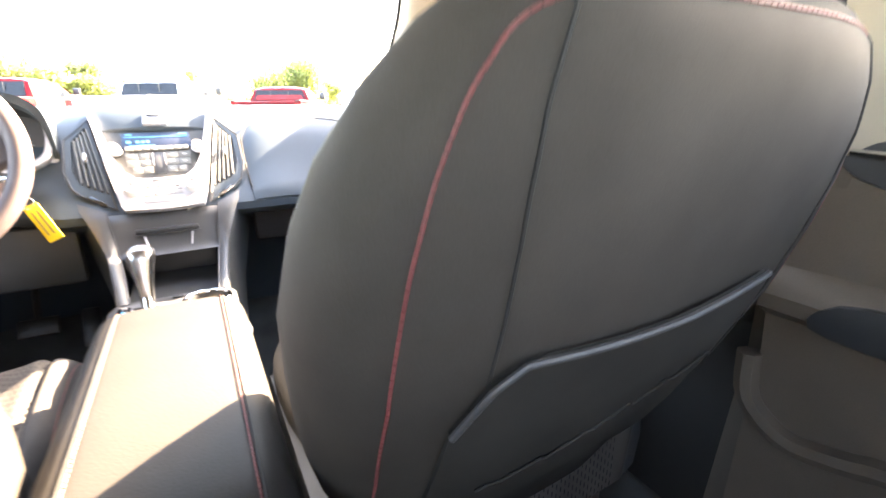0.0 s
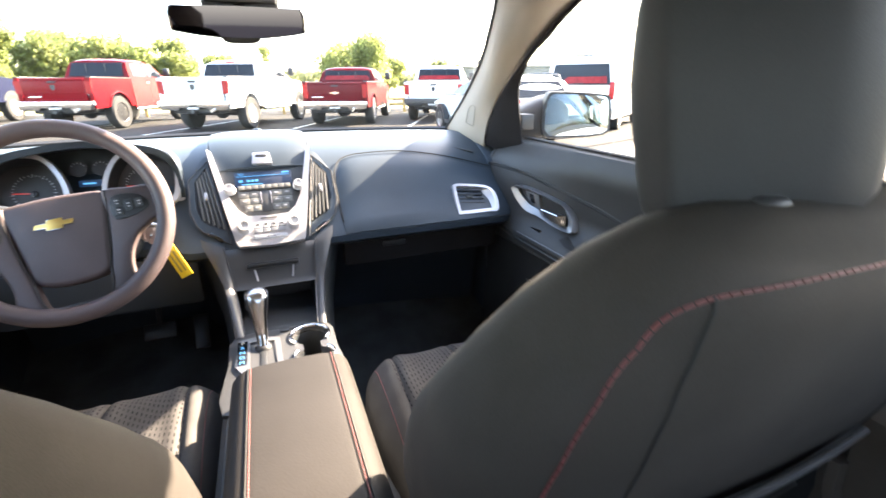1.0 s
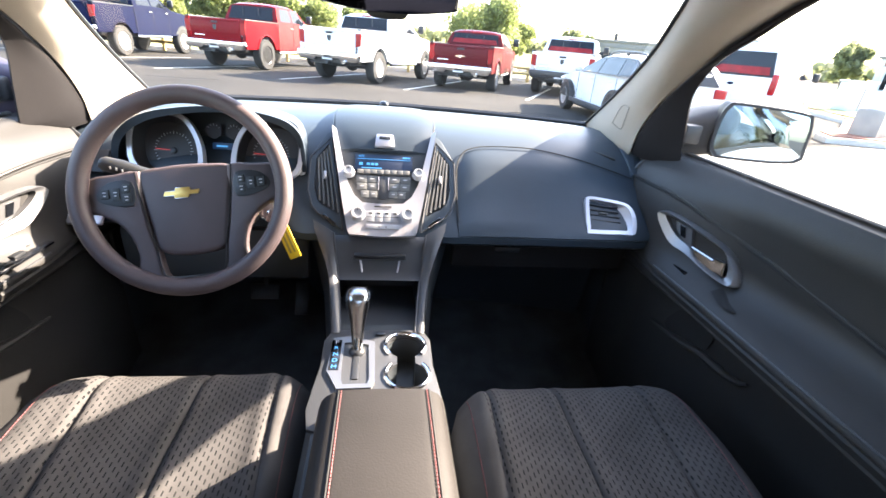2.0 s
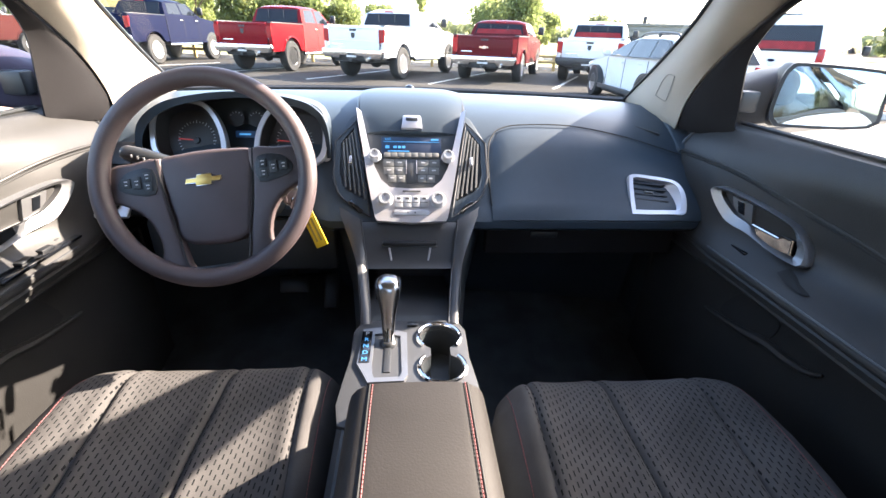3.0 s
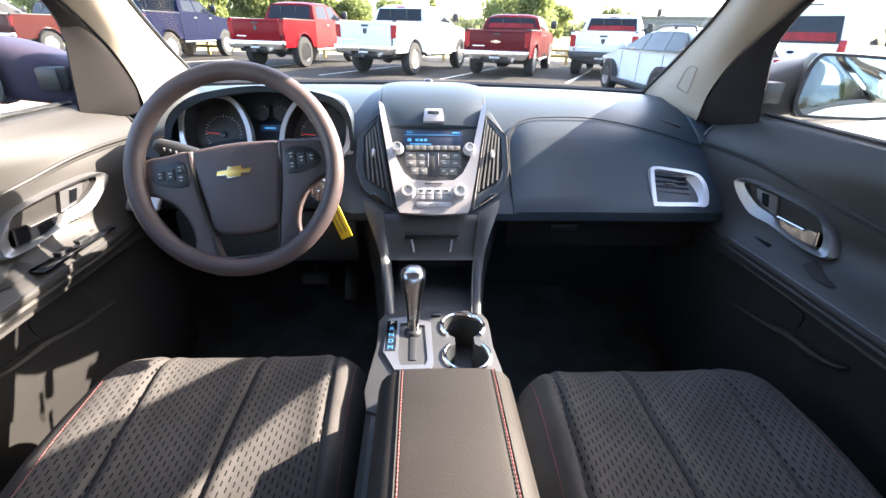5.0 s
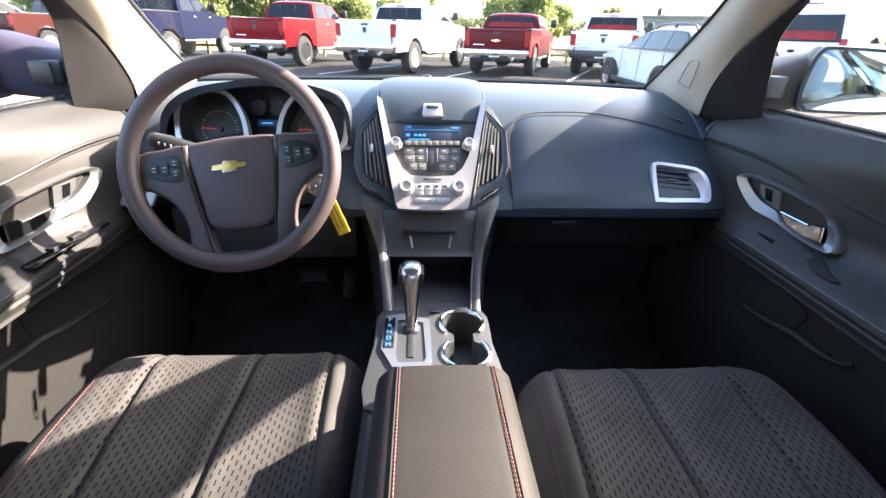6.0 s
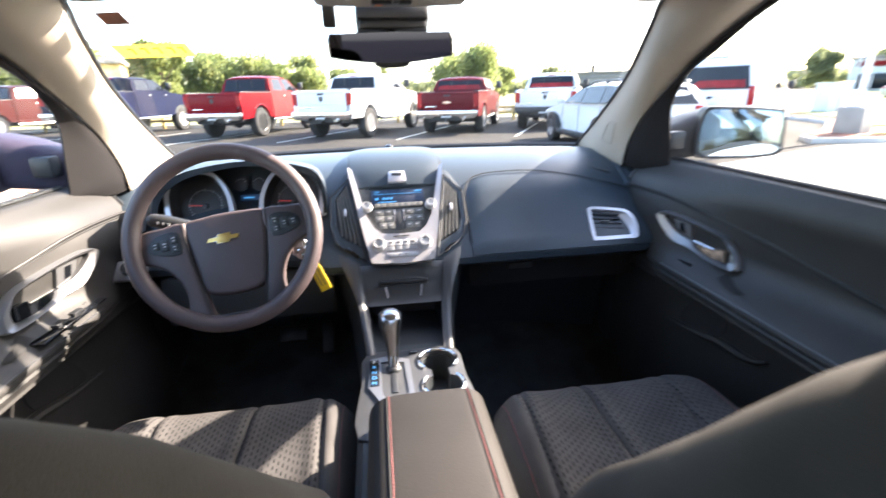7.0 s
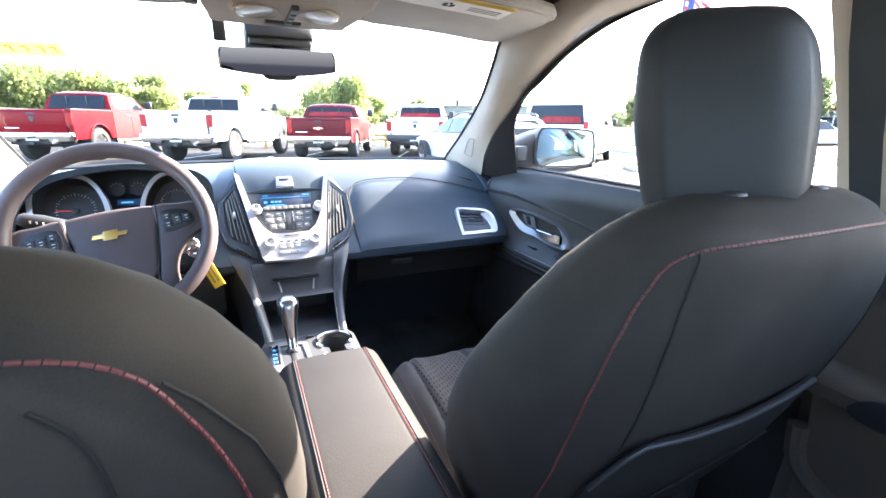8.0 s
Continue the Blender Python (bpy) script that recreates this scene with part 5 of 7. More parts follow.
for k, c in enumerate("PRNDM"):
    word(c, 0.014, at(-0.080, -0.388 - 0.0185 * k, 0.7103), M["screen_ink"] if k else M["white_ink"], gate, "gear_letter")
# lever
lever = part("shift_lever", tube(smooth_path([(-0.040, -0.415, 0.703), (-0.040, -0.395, 0.735), (-0.040, -0.375, 0.765)], n=4), 0.011, 10), M["chrome"], console, "chrome gear lever with a tall silver grip")
grip_rows = [(0.0085, 0.0085, -0.403, 0.714), (0.0100, 0.0105, -0.400, 0.724), (0.0115, 0.0125, -0.393, 0.744), (0.0140, 0.0155, -0.385, 0.764), (0.0180, 0.0195, -0.376, 0.783), (0.0210, 0.0225, -0.370, 0.797), (0.0215, 0.0230, -0.367, 0.806), (0.0190, 0.0205, -0.365, 0.813), (0.0125, 0.0135, -0.364, 0.8175), (0.002, 0.002, -0.364, 0.819)]
grip = loft([[(-0.040 + rx * sup(math.cos(a), 0.7), y + ry * sup(math.sin(a), 0.7), z) for a in (2 * math.pi * k / 28 for k in range(28))] for rx, ry, y, z in grip_rows])
part("grip", grip, M["satin"], lever, "satin silver tapered grip with dark side panels")
for s in (1, -1):
    side = loft([[(-0.040 + s * (rx * k1 + 0.0006), y + ry * ky, z) for k1, ky in ((0.93, -0.86), (1.06, -0.3), (1.06, 0.3), (0.95, 0.95), (0.7, 0.8), (0.7, -0.6))] for rx, ry, y, z in grip_rows[1:7]])
    part("grip_side", side, M["black"], lever, "black side panel of the grip")
part("grip_button", box(0.008, 0.012, 0.022, (-0.040 - 0.0200, -0.374, 0.790), 0.003), M["black"], lever)
part("boot_ring", moved(lathe([(0.017, 0), (0.015, 0.006), (0.010, 0.010)], 20), at(-0.040, -0.413, 0.704)), M["black"], lever)
# cup holders
for cx, cy in CUPS:
    away = 1 if cy > -0.43 else -1
    arc = [(cx + 0.0405 * math.sin(t), cy + away * 0.0405 * math.cos(t), 0.7045) for t in (-2.30 + 4.60 * k / 40 for k in range(41))]
    cup = part("cup_holder", tube(arc, 0.0042, 8), M["chrome"], console, "bright chrome cup-holder rim")
    part("cup_liner", moved(loft([[(r * math.sin(t), away * r * math.cos(t), z) for t in (-2.3 + 4.6 * k / 30 for k in range(31))] for r, z in ((0.0385, 0.068), (0.0345, 0.0015))], closed=False), at(cx, cy, 0.635)), M["brown_chrome"], cup, "smoky polished cup wall")
part("socket_cap", box(0.020, 0.012, 0.004, (0.005, -0.352, 0.705), 0.001), M["black"], console)
# padded armrest lid with two red seams
rows = []
for k in range(15):
    t = k / 14
    y = -0.572 - 0.50 * t
    nose = min(1.0, math.sin(min(1.0, t / 0.08) * math.pi / 2))
    tail = 1.0 if t < 0.92 else max(0.5, 1 - (t - 0.92) * 5)
    top = 0.712 + 0.078 * nose * tail
    w = 0.098 * (0.80 + 0.20 * nose) * (0.94 + 0.06 * tail)
    ring = []
    for i in range(24):
        a = 2 * math.pi * i / 24
        c, s_ = math.cos(a), math.sin(a)
        ring.append((0.010 + w * math.copysign(abs(c) ** 0.45, c), y, 0.712 + (top - 0.712) * (max(0.0, math.copysign(abs(s_) ** 0.5, s_)) if s_ > 0 else 0.16 * s_)))
    rows.append(ring)
arm = thing("armrest", (0, -0.8, 0.70), "padded dark vinyl centre armrest with two pink-red seams", "armrest")
part("lid_pad", loft(rows), M["arm"], arm)
for s in (1, -1):
    run = []
    for k in range(15):
        t = k / 14
        nose = min(1.0, math.sin(min(1.0, t / 0.08) * math.pi / 2))
        tail = 1.0 if t < 0.92 else max(0.5, 1 - (t - 0.92) * 5)
        run.append((0.012 + s * 0.064 * (0.86 + 0.14 * nose), -0.5725 - 0.50 * t, 0.7125 + 0.0755 * nose * tail))
    part("red_seam", stitches(run, 0.0010, 0.0042, 0.0013), M["red"], arm, "pink-red stitched seam")
    part("seam_groove", tube([(x + s * 0.0035, y, z - 0.0012) for x, y, z in run], 0.0016, 6), M["seam"], arm)

# ---- front seats ----


BACK_ROWS = [(-0.17, 0.225, 0.060), (-0.08, 0.236, 0.068), (0.00, 0.245, 0.075), (0.06, 0.268, 0.090), (0.14, 0.284, 0.098), (0.24, 0.290, 0.098), (0.32, 0.281, 0.092), (0.37, 0.267, 0.086), (0.42, 0.240, 0.078), (0.455, 0.212, 0.068), (0.48, 0.182, 0.058), (0.497, 0.146, 0.042), (0.507, 0.092, 0.018)]
TILT_Y = -0.40
BACK = {"dy": 0.0, "z": 0.653}


def back_axis(h):
    """Centre of the backrest, up from the seat's hinge point."""
    return Vector((0, -0.845 + BACK["dy"] + TILT_Y * h, BACK["z"] + 0.965 * h))


def back_point(u, h, front=False):
    """A point on the backrest's skin, u metres from its middle and h metres up."""
    w = lerp_table([(r[0], r[1]) for r in BACK_ROWS], h)
    d = lerp_table([(r[0], r[2]) for r in BACK_ROWS], h)
    k = max(0.0, 1 - (abs(u) / w) ** 3.0) ** (1 / 3.0)
    depth = d * k
    p = back_axis(h)
    n = Vector((0, -0.965, -0.40)).normalized()
    return p + Vector((u, 0, 0)) + n * (depth if not front else -depth)


def seam_groove(parent, pts, r=0.003, name="seam", mat=None, label=""):
    part(name, tube(smooth_path(pts, n=4), r, 6), mat or M["seam"], parent, label)


def front_seat(cx, dy, back_dy, back_z, label):
    BACK["dy"], BACK["z"] = back_dy, back_z
    seat = thing("front_seat", (0, 0, 0), label, "car seat", "front seats")
    # cushion: one padded sheet with sewn grooves, rounded over at the front and the sides
    inn = 1 if cx < 0 else -1
    plan = [(-0.366, 0.120), (-0.369, 0.150), (-0.374, 0.176), (-0.384, 0.200), (-0.400, 0.222), (-0.425, 0.242), (-0.47, 0.257), (-0.54, 0.262), (-0.62, 0.258), (-0.70, 0.247), (-0.84, 0.236), (-0.96, 0.228), (-1.00, 0.215)]
    seams = ((-0.135, -0.080), (0.045, 0.050), (0.180, 0.215))

    def seam_x(pair, y):
        return inn * (pair[0] + (pair[1] - pair[0]) * (-0.400 - y) / 0.50)

    def top(x, y):
        w = lerp_table([(-r[0], r[1]) for r in plan], -y)
        f = min(1.0, max(0.0, (y + 0.475) / 0.110))
        front = max(0.0, 1 - f ** 2.3) ** (1 / 2.3)
        side = max(0.0, 1 - min(1.0, abs(x) / w) ** 3.6) ** (1 / 3.0)
        bol = 0.013 * math.exp(-((abs(x) - 0.195) / 0.045) ** 2)
        bol += (0.022 if cx < 0 else 0.006) * math.exp(-((inn * x - 0.222) / 0.032) ** 2) * min(1.0, max(0.0, (-0.41 - y) / 0.09))
        dip = -0.008 * (1 - (x / 0.16) ** 2) if abs(x) < 0.16 else 0.0
        back_fall = 1 - 0.14 * min(1.0, max(0.0, (-0.60 - y) / 0.40))
        z = 0.106 * back_fall + bol + dip
        for pair in seams:
            d = abs(x - seam_x(pair, y))
            z += 0.0032 * math.exp(-((d - 0.016) / 0.011) ** 2) - 0.0075 * math.exp(-(d / 0.0042) ** 2)
        for k in (0.0, 0.37, 0.71):
            z += 0.0008 * math.sin(31 * y + 17 * x + 9 * k) * math.sin(23 * x - 14 * y + 5 * k)
        return 0.562 + z * front * (0.12 + 0.88 * side)

    rows = []
    ny, nx = 84, 128
    for j in range(ny + 1):
        t = j / ny
        y = -0.366 - 0.514 * (0.30 * t + 0.70 * t ** 1.5)
        w = lerp_table([(-r[0], r[1]) for r in plan], -y)
        line = []
        for i in range(nx + 1):
            u = -1 + 2 * i / nx
            x = w * (u * 0.90 + 0.10 * math.sin(u * math.pi / 2))
            line.append((x, y, top(x, y)))
        low = 0.455 + 0.10 * max(0.0, (y + 0.42) / 0.054)
        line += [(w * 0.99, y, 0.555), (w * 0.94, y, low), (0.0, y, low - 0.01), (-w * 0.94, y, low), (-w * 0.99, y, 0.555)]
        rows.append(line)
    cushion = part("cushion", loft(rows), M["fabric"], seat, "seat cushion of grey cloth with short dark slits", sharp=75)
    for pair in seams:
        run = [(seam_x(pair, y), y) for y in (-0.372 - 0.50 * k / 40 for k in range(41))]
        part("seam", tube([(x, y, top(x, y) + 0.0002) for x, y in run], 0.0013, 6), M["seam"], cushion)
    for s, r0, r1 in ((1, 0.222, 0.232), (-1, 0.209, 0.175)):
        run = [(s * inn * (r0 + (r1 - r0) * t), -0.420 - 0.44 * t) for t in (k / 40 for k in range(41))]
        part("red_stitch", stitches([(x, y, top(x, y) + 0.0002) for x, y in run], 0.0008, 0.0042, 0.0016), M["red"], cushion)
        shell = loft([[(s * 0.225, y, 0.44), (s * 0.262, y, 0.46), (s * 0.270, y, 0.52), (s * 0.262, y, 0.575), (s * 0.23, y, 0.58)] for y in (-0.46, -0.6, -0.75, -0.87)])
        part("side_shield", shell, M["dash_low"], seat, "dark plastic side shield")
    part("seat_base", box(0.42, 0.40, 0.14, (0, -0.66, 0.39), 0.02), M["black"], seat)
    # backrest
    rings = []
    n = Vector((0, -0.965, -0.40)).normalized()
    hs = [-0.17, -0.08, 0.0, 0.03, 0.06, 0.10, 0.14, 0.19, 0.24, 0.28, 0.32, 0.345, 0.37, 0.395, 0.42, 0.44, 0.455, 0.468, 0.48, 0.489, 0.497, 0.502, 0.507]
    for h in hs:
        w = lerp_table([(r[0], r[1]) for r in BACK_ROWS], h)
        d = lerp_table([(r[0], r[2]) for r in BACK_ROWS], h)
        p = back_axis(h)
        ring = []
        for i in range(44):
            a = 2 * math.pi * i / 44
            x = w * sup(math.cos(a), 2 / 3.0)
            depth = d * sup(math.sin(a), 2 / 3.0)
            dish = 0.0
            if depth < 0:
                dish = 0.012 * math.exp(-(x / 0.13) ** 2) - 0.046 * math.exp(-((abs(x) - 0.258) / 0.036) ** 2) * (lambda f: f * f * (3 - 2 * f))(min(1.0, max(0.0, (0.40 - h) / 0.28)))
            ring.append(p + Vector((x, 0, 0)) + n * (depth + dish))
        rings.append(ring)
    back = part("backrest", loft(rings), M["side"], seat, "charcoal cloth backrest with red stitching", sharp=60)
    # rear face: red seam following the outline, dark piping, pocket
    half = [(0.205, -0.12), (0.225, 0.02), (0.243, 0.12), (0.251, 0.23), (0.240, 0.345), (0.213, 0.425), (0.177, 0.466), (0.11, 0.487)] if cx < 0 else [(0.205, -0.12), (0.225, 0.02), (0.237, 0.12), (0.240, 0.22), (0.237, 0.33), (0.226, 0.395), (0.208, 0.440), (0.182, 0.471), (0.150, 0.485), (0.085, 0.492)]
    outline = [(-u, h) for u, h in half] + [(0.0, 0.492 if cx < 0 else 0.493)] + half[::-1]
    fine = smooth_path([(u, h, 0) for u, h in outline], n=5)
    part("red_stitch", stitches([back_point(p.x, p.y) for p in fine], 0.0015, 0.006, 0.0010), M["red"], back, "red stitched seam round the back")
    for s in (1, -1):
        line = smooth_path([(s * 0.156, 0.484 if cx > 0 else 0.455, 0), (s * 0.172, 0.445 if cx > 0 else 0.43, 0), (s * 0.177, 0.39, 0), (s * 0.174, 0.28, 0), (s * 0.171, 0.15, 0), (s * 0.170, 0.02, 0), (s * 0.170, -0.12, 0)], n=5)
        part("piping", tube([back_point(p.x, p.y) for p in line], 0.0016, 6), M["seam"], back, "dark piping down the back")
    for s in (1, -1) if cx < 0 else ():
        line = [(s * (lerp_table([(r[0], r[1]) for r in BACK_ROWS], h) - 0.016), h) for h in (0.24 + 0.20 * k / 30 for k in range(31))]
        part("side_seam", tube([back_point(u, h) for u, h in line], 0.0012, 6), M["seam"], back)
    pocket = []
    for k in range(8):
        t = k / 7
        ring = []
        for j in range(17):
            u = -0.196 + 0.318 * j / 16
            h = -0.12 + (0.289 + 0.10 * max(0.0, u) - 0.070 * max(0.0, (abs(u) - 0.150) / 0.046) ** 2 * (u < 0) + 0.12) * t
            ring.append(back_point(u, h) + n * (0.006 + 0.005 * math.sin(math.pi * j / 16) * t))
        pocket.append(ring + [q - n * 0.004 for q in ring[::-1]])
    pk = part("back_pocket", loft(pocket), M["pocket"], back, "black stretched map pocket on the seat back")
    hem = [back_point(u, 0.289 + 0.10 * max(0.0, u) - 0.070 * max(0.0, (abs(u) - 0.150) / 0.046) ** 2 * (u < 0)) + n * (0.008 + 0.005 * math.sin(math.pi * j / 16)) for j, u in ((k, -0.196 + 0.318 * k / 16) for k in range(17))]
    part("pocket_hem", tube(hem, 0.0030, 8), M["grey"], pk, "grey elastic hem")
    fold = [back_point(-0.15 + 0.26 * k / 30, 0.112 + 0.095 * k / 30 + 0.006 * math.sin(k * 1.7) * math.sin(k * 0.6)) + n * 0.010 for k in range(31)]
    part("slack_fold", tube(fold, 0.0016, 6), M["pocket"], pk, "wavy slack fold of the pocket")
    # headrest on two posts
    top_p = back_axis(0.505)
    up = Vector((0, 0.15, 0.988)).normalized()
    hr_c = top_p + Vector((-0.003 if cx > 0 else -0.010, 0.050, 0)) + up * 0.079
    hm = Matrix.Translation(hr_c) @ Matrix(((1, 0, 0, 0), (0, up.z, up.y, 0), (0, -up.y, up.z, 0), (0, 0, 0, 1)))
    rings = []
    profile = ((-0.104, 0.088, 0.028), (-0.098, 0.106, 0.038), (-0.082, 0.114, 0.045), (-0.04, 0.120, 0.048), (0.0, 0.124, 0.049), (0.04, 0.123, 0.047), (0.070, 0.118, 0.043), (0.088, 0.106, 0.037), (0.098, 0.086, 0.029), (0.104, 0.048, 0.016), (0.105, 0.015, 0.005))
    for p in smooth_path(profile, n=4):
        ring = []
        for a in (2 * math.pi * i / 60 for i in range(60)):
            u, v = sup(math.cos(a), 0.55), sup(math.sin(a), 0.55)
            ridge = 1 + 1.05 * (0.36 - (u * u + 0.003) ** 0.5) if v < 0 else 1.0
            ring.append((p.y * u * 1.055, p.z * v * ridge, p.x))
        rings.append(ring)
    head = part("headrest", moved(loft(rings), hm), M["vinyl"], seat, "rounded black vinyl headrest", sharp=60)
    part("red_stitch", moved(tube(smooth_path([(0.0, -0.0515, -0.088), (0.0, -0.0605, -0.03), (0.0, -0.0588, 0.03), (0.0, -0.0470, 0.085), (0.0, -0.012, 0.1045)], n=4), 0.0006, 6), hm), M["red"], head)
    for s in (1, -1):
        part("post", tube([top_p + Vector((s * 0.068, 0.022, -0.05)), top_p + Vector((s * 0.068, 0.050, 0)) + up * 0.06], 0.0065, 10), M["chrome"], seat, "steel headrest post")
        part("post_guide", moved(ball(0.013, 0.010, 0.006, 2.6), Matrix.Translation(top_p + Vector((s * 0.068, 0.012, 0.002)))), M["grey"], seat, "grey post guide")
    seat.matrix_basis = Matrix.Translation((cx, dy, 0))
    return seat


front_seat(-0.368, 0.0, -0.05, 0.656, "driver's seat of charcoal cloth with red stitching")
front_seat(0.397, -0.055, -0.012, 0.653, "passenger seat of charcoal cloth, shaded, red stitching")

# rear bench behind the viewer
bench = thing("rear_bench", (0, -1.8, 0.35), "charcoal cloth rear bench seat", "car seat")
part("cushion", moved(ball(0.66, 0.26, 0.10, 4.5), at(0, -1.86, 0.60)), M["fabric"], bench)
part("backrest", moved(ball(0.64, 0.09, 0.30, 4.5), at(0, -2.10, 0.92, -14, 0, 0)), M["side"], bench)

# pedals in the driver's footwell
pedals = thing("pedals", (-0.35, 0.2, 0.42), "black brake and accelerator pedals", "pedals")
part("brake_pedal", moved(box(0.09, 0.012, 0.05, (0, 0, 0), 0.006), at(-0.36, 0.16, 0.50, -35, 0, 0)), M["black"], pedals)
part("accelerator", moved(box(0.045, 0.012, 0.11, (0, 0, 0), 0.006), at(-0.25, 0.17, 0.47, -35, 0, 0)), M["black"], pedals)
part("pedal_arm", tube([(-0.36, 0.17, 0.51), (-0.36, 0.26, 0.68)], 0.008, 8), M["black"], pedals)

# ---- overhead: mirror, console, visors ----
mirror = thing("rear_view_mirror", (0, -0.16, 1.40), "black-framed dimmed rear-view mirror below its sensor housing", "mirror")
mp = round_poly([(-0.128, 0.024), (-0.10, 0.027), (0.0, 0.029), (0.10, 0.027), (0.128, 0.024), (0.130, -0.012), (0.118, -0.021), (0.035, -0.031), (-0.035, -0.031), (-0.118, -0.021), (-0.130, -0.012)], 3)
MM = Matrix.Translation((0.002, -0.195, 1.340)) @ Matrix.Rotation(radians(-6), 4, "Z") @ Matrix.Rotation(radians(93), 4, "X")
part("mirror_shell", moved(prism(mp, 0.030, 0.008, 3), MM @ at(0, 0, -0.026)), M["gloss"], mirror, "glossy black mirror shell")
part("mirror_glass", moved(prism(scaled(mp, 0.95), 0.0015), MM @ at(0, 0, 0.0042)), M["dim_mirror"], mirror, "dark anti-dazzle mirror glass")
part("mirror_tab", moved(prism(round_poly([(-0.033, 0), (0.033, 0), (0.026, -0.012), (-0.026, -0.012)], 3), 0.012, 0.003), MM @ at(0, -0.028, -0.01)), M["black"], mirror)
part("sensor_housing", moved(box(0.155, 0.10, 0.05, (0, 0, 0), 0.012), at(0.01, -0.135, 1.395, -26, 0, 0)), M["black"], mirror, "black sensor housing on the windscreen")
part("mirror_stem", tube([(0.005, -0.165, 1.352), (0.005, -0.13, 1.385)], 0.012, 10), M["black"], mirror)
part("dark_band", moved(box(0.14, 0.012, 0.018, (0, 0, 0), 0.004), at(0.01, -0.180, 1.383, -20, 0, 0)), M["black"], mirror)
dongle = thing("toll_tag", (-0.115, -0.2, 1.42), "small black box stuck below the headliner", "toll tag")
part("toll_tag_body", box(0.026, 0.014, 0.045, (-0.118, -0.20, 1.398), 0.004), M["black"], dongle)
over = thing("overhead_console", (0, -0.33, 1.44), "beige overhead console with two map lamps", "overhead console")
oc = round_poly([(-0.120, -0.290), (0.0, -0.280), (0.120, -0.292), (0.135, -0.33), (0.135, -0.60), (0.0, -0.615), (-0.135, -0.60), (-0.135, -0.33)], 3)
part("console_shell", loft([[(x * k, -0.44 + (y + 0.44) * k, z) for x, y in oc] for k, z in ((0.92, 1.398), (0.97, 1.400), (0.99, 1.405), (1.0, 1.413), (1.0, 1.450))]), M["trim"], over)
rimr = part("lamp_recess", moved(ball(0.100, 0.085, 0.010, 2.6), at(0.0, -0.455, 1.400)), M["trim"], over, "oval recess for the lamps")
for s in (1, -1):
    part("map_lamp", moved(ball(0.036, 0.050, 0.009, 2.4), at(s * 0.052, -0.462, 1.394, 0, s * 8, 0)), M["lamp_pane"], rimr, "clear map lamp lens")
    part("lamp_rim", tube([(s * 0.052 + 0.038 * math.cos(a), -0.462 + 0.052 * math.sin(a), 1.390) for a in (2 * math.pi * k / 28 for k in range(28))], 0.0016, 6, closed=True), M["trim"], rimr)
part("sunglass_slot", box(0.013, 0.130, 0.010, (0.005, -0.460, 1.389), 0.003), M["black"], over, "dark slot between the lamps")
for k in range(3):
    part("slot_rib", box(0.010, 0.012, 0.003, (0.005, -0.42 - 0.034 * k, 1.3835), 0.001), M["grey"], over)
panel = part("button_panel", moved(box(0.068, 0.045, 0.012, (0, 0, 0), 0.003), at(0.0, -0.352, 1.397, 6, 0, 0)), M["black"], over, "black button strip")
part("red_button", moved(box(0.013, 0.012, 0.003, (0, 0, 0), 0.001), at(-0.022, -0.356, 1.3905, 6, 0, 0)), M["orange"], panel, "small orange button")
